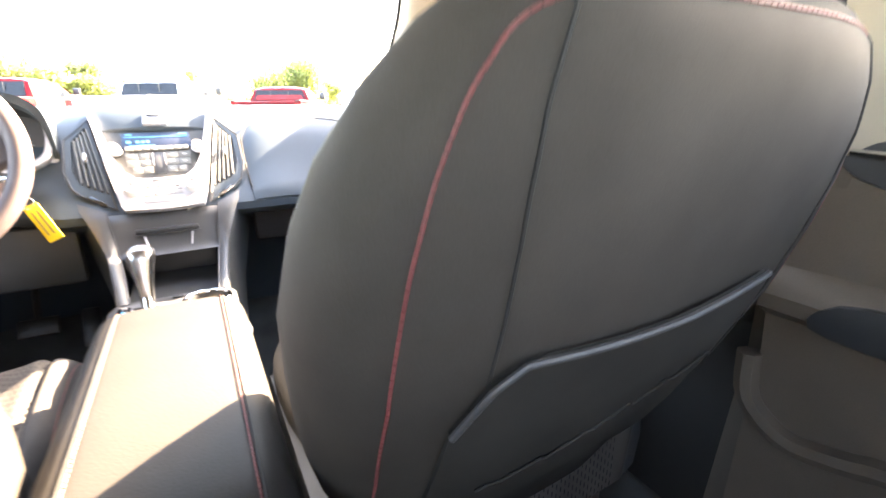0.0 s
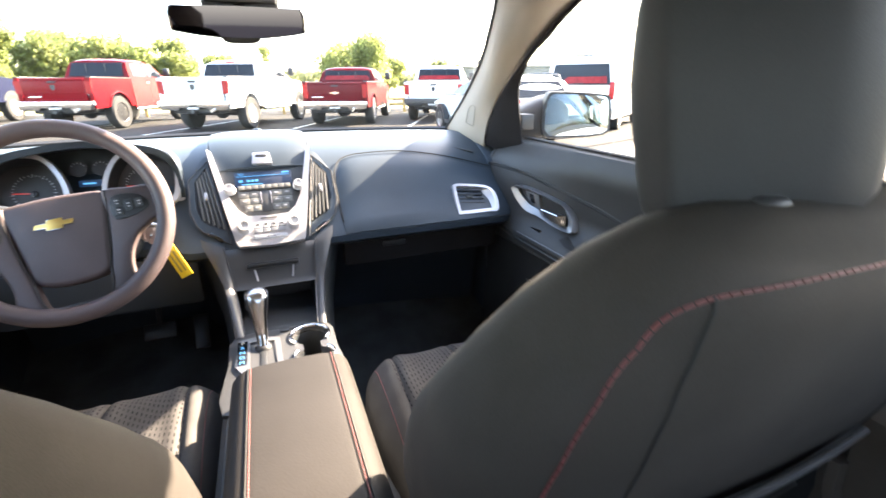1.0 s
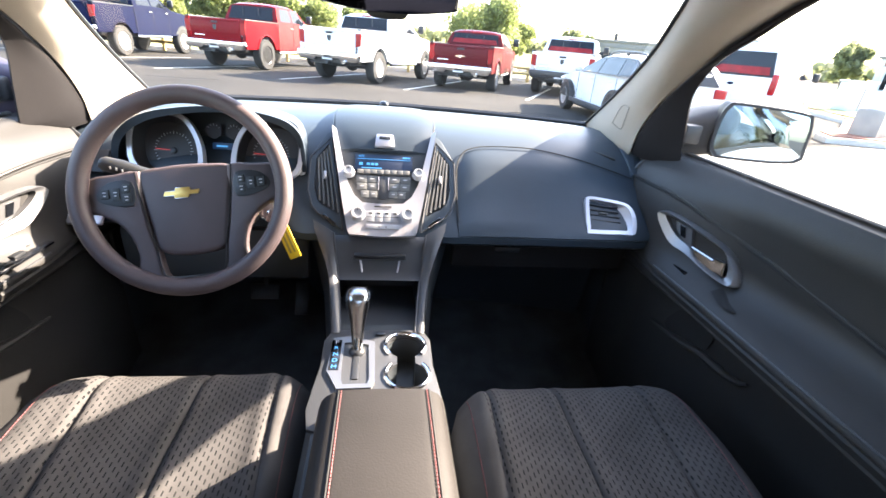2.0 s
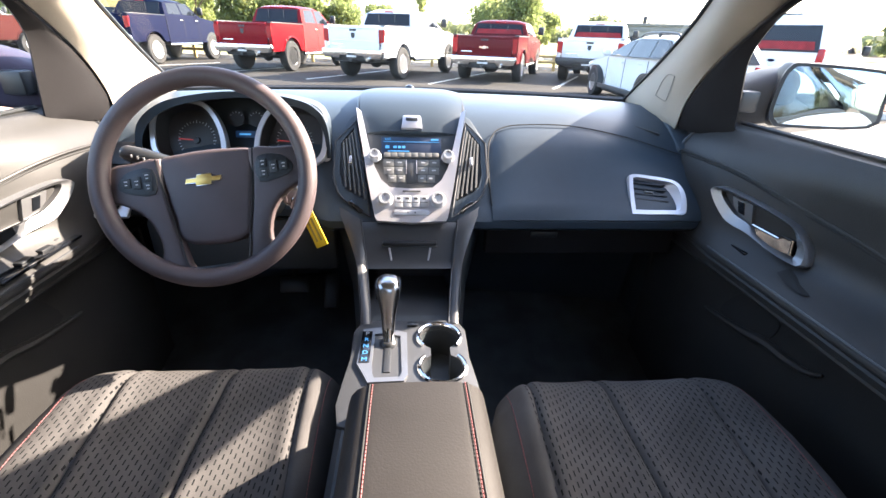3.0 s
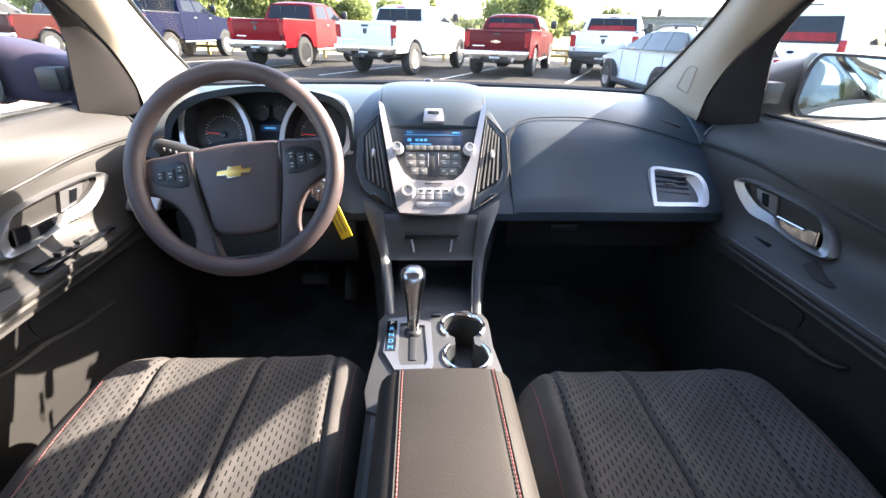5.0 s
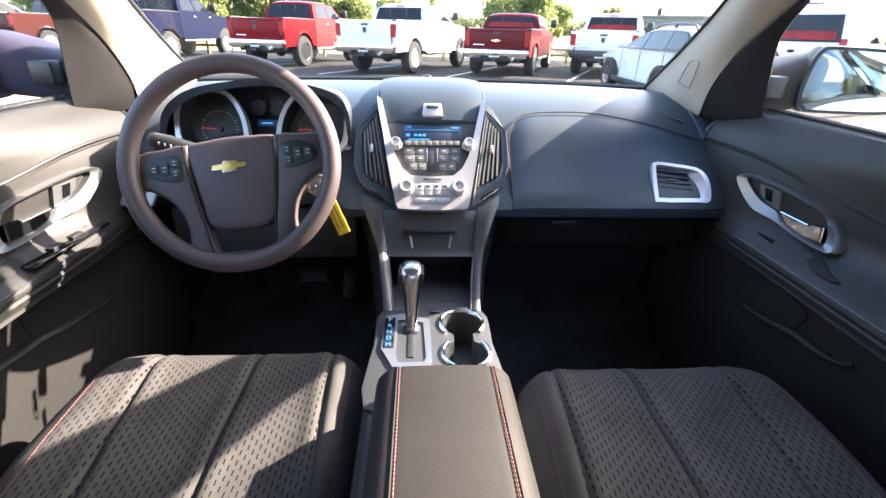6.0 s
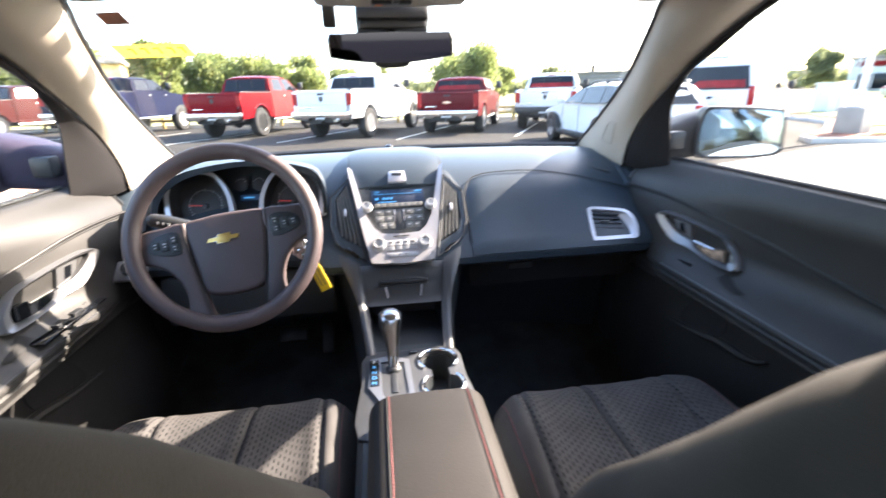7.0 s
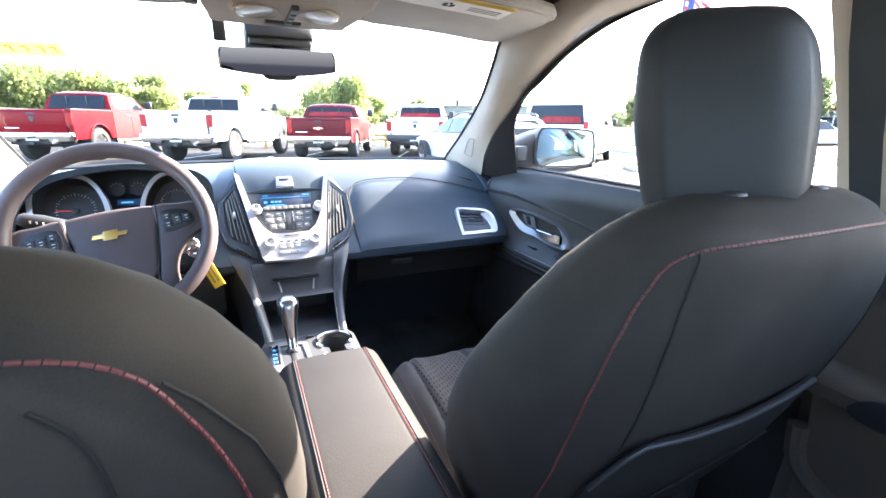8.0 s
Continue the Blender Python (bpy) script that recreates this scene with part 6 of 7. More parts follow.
for s, who in SIDES:
    visor = thing("sun_visor", (s * 0.34, -0.35, 1.43), "folded pale beige sun visor with a printed label", "sun visor", "sun visors")
    vis = round_poly([(0.15, -0.268), (0.35, -0.250), (0.50, -0.228), (0.55, -0.224), (0.578, -0.265), (0.572, -0.42), (0.535, -0.525), (0.35, -0.550), (0.17, -0.550), (0.145, -0.51)], 3)

    def under(x, y, drop=0.0):
        return (s * x, y, 1.433 - drop + 0.03 * (-0.25 - y) - 0.040 * (abs(x) - 0.15))

    rows = [[under(x, y, -k) for x, y in vis] for k in (0.0, 0.003, 0.012, 0.022, 0.026)]
    for ri, k in ((0, 0.06), (1, 0.02), (3, 0.02), (4, 0.06)):
        rows[ri] = [(x + (s * 0.36 - x) * k, y + (-0.39 - y) * k, z) for x, y, z in rows[ri]]
    part("visor_pad", loft(rows), M["liner"], visor)
    edge = [under(0.36 + (x - 0.36) * 0.95, -0.39 + (y + 0.39) * 0.93, 0.0003) for x, y in vis]
    part("visor_seam", tube(edge, 0.0012, 5, closed=True), M["trim"], visor, "welt round the visor")

    def flat(poly, drop):
        return loft([[under(x, y, drop + k) for x, y in poly] for k in (0.0, 0.0006)])

    lb = part("warning_label", flat([(0.195, -0.458), (0.445, -0.440), (0.440, -0.530), (0.190, -0.545)], 0.0008), M["paper"], visor, "pale airbag warning label")
    part("label_band", flat([(0.230, -0.522), (0.4405, -0.508), (0.4395, -0.5285), (0.229, -0.542)], 0.0018), M["sticker"], lb, "faded yellow band")
    for px, py, w, h in ((0.296, -0.487, 0.008, 0.016), (0.312, -0.485, 0.009, 0.012), (0.304, -0.478, 0.020, 0.004), (0.305, -0.497, 0.005, 0.008)):
        part("label_mark", flat([(px - w / 2, py - h / 2), (px + w / 2, py - h / 2), (px + w / 2, py + h / 2), (px - w / 2, py + h / 2)], 0.0018), M["ink"], lb)
    for q in range(3):
        part("label_bar", flat([(0.35, -0.470 - 0.010 * q), (0.425, -0.465 - 0.010 * q), (0.425, -0.468 - 0.010 * q), (0.35, -0.473 - 0.010 * q)], 0.0018), M["tag_line"], lb)
    clip = thing("visor_clip", (s * 0.145, -0.30, 1.42), "small beige clip that holds the sun visor", "visor clip", "visor clips")
    part("clip_body", box(0.026, 0.020, 0.034, (s * 0.160, -0.335, 1.434), 0.006), M["trim"], clip)

# stickers inside the windscreen


def screen_point(x, t):
    u = x / (0.74 + (0.585 - 0.74) * t)
    yb, yt = 0.52 - 0.17 * u * u, -0.255 + 0.03 * u * u
    zb, zt = 1.045, 1.432 - 0.012 * u * u
    bow = 0.03 * math.sin(math.pi * t)
    return Vector((x, yb + (yt - yb) * t + bow * 0.5 - 0.003, zb + (zt - zb) * t + bow - 0.006))


def screen_patch(x0, x1, t0, t1, lift=0.0, n=6):
    rows = []
    for k in range(n + 1):
        x = x0 + (x1 - x0) * k / n
        a, b = screen_point(x, t0), screen_point(x, t1)
        off = Vector((0, -0.45, -0.9)) * lift
        rows.append([a + off, b + off, b + off + Vector((0, -0.0002, -0.0005)), a + off + Vector((0, -0.0002, -0.0005))])
    return loft(rows)


stick = thing("stock_sticker", screen_point(-0.5, 0.8), "long yellow sticker with dark marker strokes", "sticker")
part("sticker_sheet", screen_patch(-0.580, -0.432, 0.730, 0.800), M["sticker"], stick)
for x in (-0.556, -0.530, -0.504, -0.478, -0.456):
    part("marker_bar", screen_patch(x, x + 0.012, 0.775, 0.782, 0.001, 1), M["marker"], stick)
    part("marker_bar", screen_patch(x + 0.008, x + 0.012, 0.750, 0.782, 0.001, 1), M["marker"], stick)
stick2 = thing("inspection_sticker", screen_point(-0.52, 0.93), "small brown printed windscreen sticker", "sticker")
part("sticker_sheet", screen_patch(-0.545, -0.500, 0.90, 0.955), M["mulch"], stick2)

# ---- outside mirrors ----
for s, who in SIDES:
    om = thing("door_mirror", (s * 0.86, -0.06, 1.05), "grey-shelled wing mirror with a black foot" if s > 0 else "wing mirror shell painted the violet-grey of its shade, with a black foot", "wing mirror", "wing mirrors")
    shell = M["p_slate"] if s > 0 else M["p_shade_violet"]
    mo = round_poly([(-0.128, 0.030), (-0.114, 0.062), (-0.080, 0.069), (0.090, 0.062), (0.118, 0.045), (0.124, -0.01), (0.108, -0.056), (-0.080, -0.067), (-0.116, -0.061), (-0.132, -0.035)], 3)
    mo = [(0.79 * x - 0.010, y) for x, y in mo]
    turn = at(0.938 if s > 0 else -1.004, -0.110 if s > 0 else -0.095, 1.124) @ Matrix.Rotation(radians(90), 4, "X") @ Matrix.Rotation(radians(-s * (28 if s > 0 else 16)), 4, "Y") @ Matrix.Rotation(radians(-3.0), 4, "X")
    rings = [[(s * (x * k - 0.085 * max(0.0, 1.0 - k)), y * k, -z) for x, y in mo] for k, z in ((0.95, -0.012), (1.0, -0.004), (1.05, 0.02), (1.04, 0.055), (0.95, 0.09), (0.78, 0.118), (0.45, 0.138), (0.05, 0.145))]
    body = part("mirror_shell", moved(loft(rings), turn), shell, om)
    part("mirror_rim", moved(frame_prism([(s * x, y) for x, y in mo], [(s * x * 0.93, y * 0.91) for x, y in mo], 0.012), turn @ at(0, 0, 0.006)), M["black"], om, "black rim round the glass")
    glass = [[(s * x * 0.955 * k, y * 0.935 * k, 0.0135 + (0.006 + ((0.12 * k) ** 2) / -4.4)) for x, y in mo] for k in (1.0, 0.85, 0.7, 0.55, 0.4, 0.25, 0.1, 0.01)]
    part("mirror_glass", moved(loft([[(x, y, 0.008) for x, y, z in glass[0]]] + glass), turn), M["mirror"], om, "clear convex mirror glass", sharp=60)
    # the shell's arm narrows towards the door; a small black block hides the hinge
    arm = []
    for x, z0, z1, y0, y1 in ((0.772, 1.048, 1.132, -0.015, 0.060), (0.800, 1.046, 1.146, -0.030, 0.068), (0.835, 1.050, 1.166, -0.055, 0.072), (0.875, 1.058, 1.182, -0.070, 0.060), (0.905, 1.066, 1.188, -0.070, 0.040)):
        cy, cz, ry, rz = (y0 + y1) / 2, (z0 + z1) / 2, (y1 - y0) / 2, (z1 - z0) / 2
        arm.append([(s * (x + (0.0 if s > 0 else 0.035 * (x - 0.772) / 0.13)), cy + ry * sup(math.cos(a), 0.5), cz + rz * sup(math.sin(a), 0.5)) for a in (2 * math.pi * k / 28 for k in range(28))])
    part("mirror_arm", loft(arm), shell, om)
    part("mirror_foot", box(0.046, 0.040, 0.048, (s * (0.786 if s > 0 else 0.812), -0.040, 1.106), 0.006), M["black"], om, "small dark hinge block")

# ---- outside: ground, kerbs, grass ----
G = thing("ground", (0, 0, 0), "wide sunlit asphalt parking lot with faded bay lines", "parking lot", kind="structure")
rows = []
for y in (-900, -60, -20, 0, 20, 40, 70, 140, 900):
    rows.append([(x, y, 0.0) for x in (-900, -100, -40, -10, 10, 40, 100, 900)] + [(x, y, -0.3) for x in (900, -900)])
part("asphalt", loft(rows), M["asphalt"], G)
apron = [(1.6, -9), (1.6, 2.6), (4.2, 5.0), (9.4, 7.0), (30, 5.2), (30, -9)]
part("concrete_apron", moved(prism(apron, 0.006), at(0, 0, 0.001)), M["concrete"], G, "pale concrete apron beside the car")
for k in range(9):
    x0, y0 = -13.3 + 3.42 * k, 15.4 - 0.42 * k
    bm = box(0.10, 5.4, 0.004, (0, 2.2, 0.004))
    part("bay_line", moved(bm, at(x0 + 0.4, y0 - 1.2, 0, 0, 0, -26)), M["line"], G, "faded white bay line")
for k, (x, y, w, r) in enumerate(((-3, 8.5, 14, 4), (4.2, 8.2, 9, -14), (-9, 10.5, 10, 8))):
    bm = box(w, 0.035, 0.003, (0, 0, 0.003))
    part("crack_seal", moved(bm, at(x, y, 0, 0, 0, r)), M["tyre"], G, "dark tar-sealed crack")

grass = thing("verge", (5, 22, 0), "sunlit mown grass verge behind a kerb", "grass", kind="structure")
rows = []
for x in (-60, -30, -15, 0, 15, 30, 60):
    edge_y = 20.6 - 0.12 * x
    rows.append([(x, edge_y, 0.10), (x, edge_y + 6, 0.16), (x, edge_y + 40, 0.3), (x, edge_y + 300, 0.6), (x, edge_y + 300, 0.0), (x, edge_y, 0.0)])
part("grass_sheet", loft(rows), M["grass"], grass)
kerb = [(x, 20.5 - 0.12 * x, 0.07) for x in (-60, -30, -15, 0, 15, 30, 60)]
part("kerb", loft([[(x, y - 0.1, 0.0), (x, y - 0.08, 0.14), (x, y + 0.08, 0.14), (x, y + 0.1, 0.0)] for x, y, _ in kerb]), M["kerb"], grass, "pale concrete kerb")

# low weathered rail along the bay heads
railing = thing("guard_rail", (0, 19.9, 0), "low weathered yellow two-bar guard rail", "guard rail")
for z in (0.36, 0.58):
    part("rail_bar", tube([(x, 19.9 - 0.12 * x, z) for x in (-26, -13, 0, 6.5)], 0.06, 8), M["rail_yellow"], railing)
for k in range(13):
    x = -25 + 2.6 * k
    part("rail_post", moved(box(0.12, 0.12, 0.66, (0, 0, 0.33), 0.02), at(x, 19.95 - 0.12 * x, 0)), M["rail_yellow"], railing)

# ---- vehicles ----


def wheel_set(veh, spots, r, w, rim_mat, spokes=6):
    for x, y in spots:
        side = 1 if x > 0 else -1
        m = at(x, y, r, 0, 90 * side, 0)
        tyre = part("wheel", moved(lathe([(r * 0.62, -w / 2), (r * 0.93, -w / 2), (r, -w * 0.36), (r, w * 0.36), (r * 0.93, w / 2), (r * 0.62, w / 2), (r * 0.60, w * 0.2), (0.01, w * 0.15)], 32), m), M["tyre"], veh, "black tyre on an alloy rim")
        rim = [lathe([(r * 0.63, w * 0.44), (r * 0.60, w * 0.50), (r * 0.55, w * 0.46), (r * 0.54, w * 0.25)], 28), lathe([(r * 0.16, w * 0.30), (r * 0.14, w * 0.46), (0.01, w * 0.47)], 14)]
        for k in range(spokes):
            rim.append(moved(box(r * 0.50, r * 0.16, w * 0.10, (r * 0.33, 0, w * 0.40), 0.01), Matrix.Rotation(2 * math.pi * k / spokes, 4, "Z")))
        part("rim", moved(joined(*rim), m), rim_mat, tyre)


def body_shell(side, halfw, roofw, belt, roof, n=14, crown=0.02, taper=0.0):
    """A car body skinned across its width from a side outline (y, z); it leans in above the belt line
    and may taper in plan towards its ends."""
    mid, reach = (side[0][0] + side[-1][0]) / 2, (side[-1][0] - side[0][0]) / 2
    rows = []
    for k in range(n + 1):
        u = -1 + 2 * k / n
        ring = []
        for y, z in side:
            lean = max(0.0, (z - belt) / (roof - belt))
            w = halfw + (roofw - halfw) * lean
            zz = z - (0.05 * abs(u) ** 6 if z > 0.5 else 0.0) + crown * (1 - u * u) * (1 if z > belt else 0)
            ring.append((w * u * (1 - taper * abs((y - mid) / reach) ** 6), y, zz))
        rows.append(ring)
    return loft(rows)


def side_pane(pts, halfw, roofw, belt, roof, s, proud=0.004):
    """A window on the body's flank over an outline (y, z)."""
    def px(z):
        lean = max(0.0, (z - belt) / (roof - belt))
        return halfw + (roofw - halfw) * lean
    a = [(s * (px(z) + proud), y, z - 0.05) for y, z in pts]
    b = [(s * (px(z) - 0.02), y, z - 0.05) for y, z in pts]
    return loft([a, b])


def pickup(name, place, heading, paint_mat, label, lift=0.0, rim=None, banner=False, chrome=True, wheelbase=3.6, tail_style=0, cab_h=1.93, bed_h=1.38, r=0.40):
    """Crew-cab pickup; its own y runs forward, its origin is under the rear axle."""
    t = thing(name, (0, 0, 0), label, "pickup truck", "parked pickups")
    hw, rw = 0.98, 0.80
    z0 = 0.52 + lift
    belt = bed_h + 0.02
    cab_b, cab_f = 0.78, 2.75
    # cab with bonnet
    side = [(cab_b, z0), (cab_b, belt), (cab_b + 0.10, belt + 0.30), (cab_b + 0.20, cab_h - 0.05), (cab_b + 0.42, cab_h), (cab_f - 0.75, cab_h), (cab_f - 0.40, cab_h - 0.08), (cab_f + 0.22, belt + 0.02), (cab_f + 1.05, belt - 0.06), (cab_f + 1.38, belt - 0.14), (cab_f + 1.46, z0 + 0.30), (cab_f + 1.42, z0)]
    part("cab", body_shell(side, hw, rw, belt, cab_h), paint_mat, t)
    # bed: floor, two walls with arches, front wall
    bed_y0 = -1.10
    part("bed_floor", box(1.62, cab_b - bed_y0 - 0.04, 0.06, (0, (cab_b + bed_y0) / 2, z0 + 0.30)), M["dash_low"], t)
    for s in (1, -1):
        arch = [((r + 0.08) * math.cos(a), r + 0.04 + (r + 0.08) * math.sin(a)) for a in (math.pi * k / 10 for k in range(11))]
        out = [(bed_y0, z0), (bed_y0, bed_h), (cab_b - 0.02, bed_h), (cab_b - 0.02, z0)] + [(y, max(z0, z)) for y, z in arch]
        bm = prism([(y, z) for y, z in out], 0.12, 0.0)
        m = Matrix(((0, 0, 1, hw - 0.12 if s > 0 else -hw), (1, 0, 0, 0), (0, 1, 0, 0), (0, 0, 0, 1)))
        wall = part("bed_side", moved(bm, m), paint_mat, t)
        part("bed_rail", box(0.13, cab_b - bed_y0 - 0.02, 0.035, (s * (hw - 0.06), (cab_b + bed_y0) / 2, bed_h + 0.015), 0.012), M["black"], wall)
        part("arch_lip", moved(tube([(s * (hw + 0.004), y, max(z0 + 0.01, z)) for y, z in arch], 0.025, 6), at(0, 0, 0)), M["black"] if chrome is False else paint_mat, wall)
        lamp = [(0.0, bed_h - 0.06), (0.15, bed_h - 0.06), (0.13, bed_h - 0.42), (0.02, bed_h - 0.46)] if tail_style else [(0.0, bed_h - 0.08), (0.17, bed_h - 0.08), (0.16, bed_h - 0.38), (0.0, bed_h - 0.42)]
        lm = Matrix(((s, 0, 0, s * (hw - 0.165)), (0, 0, 1, bed_y0 - 0.028), (0, 1, 0, 0), (0, 0, 0, 1)))
        part("tail_lamp", moved(prism(lamp, 0.07, 0.01), lm), M["tail"], t, "red tail lamp")
    tg = part("tailgate", box(1.62, 0.07, bed_h - z0 - 0.16, (0, bed_y0 - 0.005, (bed_h + z0 + 0.16) / 2), 0.015), paint_mat, t, "flat tailgate with a small emblem")
    part("tailgate_crease", box(1.5, 0.02, 0.05, (0, bed_y0 - 0.04, bed_h - 0.05), 0.01), paint_mat, tg)
    part("tailgate_lower", box(1.4, 0.016, 0.03, (0, bed_y0 - 0.04, z0 + 0.40), 0.008), paint_mat, tg)
    part("tailgate_handle", box(0.22, 0.02, 0.05, (0, bed_y0 - 0.045, bed_h - 0.10), 0.01), M["black"], tg)
    if tail_style:
        part("emblem", moved(prism([(-0.14, 0.02), (-0.05, 0.02), (-0.04, 0.04), (0.05, 0.04), (0.06, 0.02), (0.14, 0.02), (0.12, -0.02), (0.05, -0.02), (0.04, -0.04), (-0.05, -0.04), (-0.06, -0.02), (-0.15, -0.02)], 0.02), Matrix(((1, 0, 0, 0), (0, 0, -1, bed_y0 - 0.035), (0, 1, 0, bed_h - 0.30), (0, 0, 0, 1)))), M["chrome"], tg)
    else:
        part("emblem", moved(prism([(-0.06, 0.07), (0.06, 0.07), (0.055, -0.03), (0.0, -0.08), (-0.055, -0.03)], 0.02), Matrix(((1, 0, 0, 0), (0, 0, -1, bed_y0 - 0.035), (0, 1, 0, bed_h - 0.24), (0, 0, 0, 1)))), M["black"], tg)
    part("model_bar", box(0.34, 0.012, 0.03, (-0.52, bed_y0 - 0.042, z0 + 0.30), 0.004), M["chrome"], tg)
    # bumper, plate, underside
    bm_ = [(-0.98, 0.03), (-0.90, -0.10), (-0.42, -0.12), (-0.38, -0.05), (0.38, -0.05), (0.42, -0.12), (0.90, -0.10), (0.98, 0.03), (0.96, 0.13), (-0.96, 0.13)]
    bump = part("bumper", moved(prism(bm_, 0.16, 0.03), Matrix(((1, 0, 0, 0), (0, 0, -1, bed_y0 - 0.02), (0, 1, 0, z0 + 0.06), (0, 0, 0, 1)))), M["bumper"] if chrome else M["black"], t, "chrome step bumper" if chrome else "black step bumper")
    part("number_plate", box(0.31, 0.012, 0.16, (0, bed_y0 - 0.17, z0 + 0.06), 0.004), M["plate"], bump, "white number plate")
    part("plate_bar", box(0.22, 0.006, 0.05, (0, bed_y0 - 0.178, z0 + 0.06)), M["ink"], bump)
    part("hitch", box(0.10, 0.20, 0.08, (0, bed_y0 - 0.12, z0 - 0.10), 0.01), M["black"], bump)
    part("underbody", box(1.3, 4.9, 0.20, (0, 1.3, z0 - 0.04), 0.04), M["black"], t)
    part("axle", tube([(-0.8, 0, 0.38 + lift * 0.6), (0.8, 0, 0.38 + lift * 0.6)], 0.07, 10), M["black"], t)
    part("axle_casing", moved(ball(0.19, 0.16, 0.16), at(0.05, 0, 0.38 + lift * 0.6)), M["black"], t)
    part("exhaust", tube([(0.55, -1.35, z0 - 0.06), (0.55, -0.6, z0 - 0.06)], 0.045, 10), M["chrome"], t)
    # glass
    w0, w1 = hw - 0.10, rw - 0.07
    def pane_at(h, out):
        """A line across the cab's back, h metres over the belt, and how far out it stands."""
        back = lerp_table([(0.0, 0.0), (0.30, 0.10), (cab_h - 0.05 - belt, 0.20)], h)
        return cab_b + back - out

    def pane(h0, h1, k0, k1, out, thick):
        lo = w0 * k0
        return loft([[(x, pane_at(h, o), belt + h) for x, h in ((-lo, h0), (lo, h0), (w1 * k1, h1), (-w1 * k1, h1))] for o in (out, out - thick)])

    top_h = cab_h - 0.10 - belt
    rg = part("rear_window", pane(0.05, top_h, 0.90, 1.0, 0.036, 0.07), M["tinted"], t, "dark tinted rear window")
    part("window_bar", box(0.02, 0.02, top_h - 0.10, (0.28, pane_at(top_h / 2, 0.036), belt + top_h / 2 + 0.02)), M["black"], rg)
    part("window_bar", box(0.02, 0.02, top_h - 0.10, (-0.28, pane_at(top_h / 2, 0.036), belt + top_h / 2 + 0.02)), M["black"], rg)
    if banner:
        part("window_banner", pane(0.06, 0.20, 0.86, 0.95, 0.042, 0.01), M["red_band"], rg, "red and white window banner")
    part("third_lamp", box(0.30, 0.04, 0.04, (0, cab_b + 0.17, cab_h - 0.05), 0.01), M["tail"], t)
    ws = loft([[(-0.80, cab_f + 0.16, belt + 0.08), (0.80, cab_f + 0.16, belt + 0.08), (rw - 0.06, cab_f - 0.34, cab_h - 0.10), (-rw + 0.06, cab_f - 0.34, cab_h - 0.10)],
               [(-0.80, cab_f + 0.24, belt + 0.09), (0.80, cab_f + 0.24, belt + 0.09), (rw - 0.06, cab_f - 0.26, cab_h - 0.08), (-rw + 0.06, cab_f - 0.26, cab_h - 0.08)]])
    part("windscreen", ws, M["tinted"], t)
    for s in (1, -1):
        part("side_window", side_pane([(cab_b + 0.22, belt + 0.10), (cab_b + 0.98, belt + 0.10), (cab_b + 0.98, cab_h - 0.04), (cab_b + 0.36, cab_h - 0.06)], hw, rw, belt, cab_h, s), M["tinted"], t)
        part("side_window", side_pane([(cab_b + 1.06, belt + 0.10), (cab_f - 0.02, belt + 0.08), (cab_f - 0.50, cab_h - 0.05), (cab_b + 1.06, cab_h - 0.04)], hw, rw, belt, cab_h, s), M["tinted"], t)
        for yy in (cab_b + 0.02, cab_b + 1.02, cab_f - 0.02):
            part("door_gap", box(0.012, 0.012, belt - z0 - 0.1, (s * (hw - 0.001), yy, (belt + z0) / 2)), M["seam"], t)
        for yy in (cab_b + 0.88, cab_b + 1.80 - 0.9 + 0.95):
            part("door_handle", box(0.03, 0.16, 0.035, (s * (hw + 0.012), yy, belt - 0.14), 0.01), M["chrome"], t)
        part("side_step", tube([(s * (hw - 0.02), cab_b, z0 - 0.10), (s * (hw - 0.02), cab_f, z0 - 0.10)], 0.045, 8), M["chrome"] if chrome else M["black"], t)
        mir = part("wing_mirror", moved(box(0.20, 0.10, 0.26, (0, 0, 0), 0.04), at(s * (hw + 0.14), cab_f - 0.02, belt + 0.20)), M["black"], t)
        part("mirror_arm", tube([(s * hw * 0.95, cab_f - 0.02, belt + 0.12), (s * (hw + 0.08), cab_f - 0.02, belt + 0.16)], 0.02, 6), M["black"], mir)
        far = [(wheelbase + (r + 0.07) * math.cos(a), r + 0.04 + (r + 0.07) * math.sin(a)) for a in (math.pi * k / 10 for k in range(11))]
        part("front_arch", loft([[(s * (hw + 0.004), y, max(z0, z)) for y, z in far], [(s * (hw - 0.10), y, max(z0, z)) for y, z in far]]), M["black"], t)
    part("grille", box(1.5, 0.06, 0.40, (0, cab_f + 1.45, belt - 0.38), 0.02), M["chrome"] if chrome else M["black"], t)
    wheel_set(t, [(s * 0.86, y) for s in (1, -1) for y in (0.0, wheelbase)], r, 0.27, rim or M["rim"])
    t.matrix_basis = at(place[0], place[1], 0, 0, 0, -heading)
    return t


pickup("pickup_truck", (-9.75, 16.85), 9, M["p_blue"], "navy blue lifted crew-cab pickup with chrome step bars", lift=0.2, r=0.47, cab_h=2.08, bed_h=1.55)
pickup("pickup_truck", (-4.71, 15.44), 17.5, M["p_red"], "bright red crew-cab pickup with black wheels", lift=0.10, r=0.46, rim=M["rim_dark"], cab_h=1.96, bed_h=1.40)
pickup("pickup_truck", (-1.04, 13.76), 26.5, M["p_white"], "white heavy-duty pickup with a chrome bumper", lift=0.10, r=0.44, cab_h=1.89, bed_h=1.39)
pickup("pickup_truck", (2.61, 14.07), 22, M["p_maroon"], "deep red pickup with a window banner", lift=0.02, r=0.41, tail_style=1, banner=True, cab_h=1.73, bed_h=1.26)
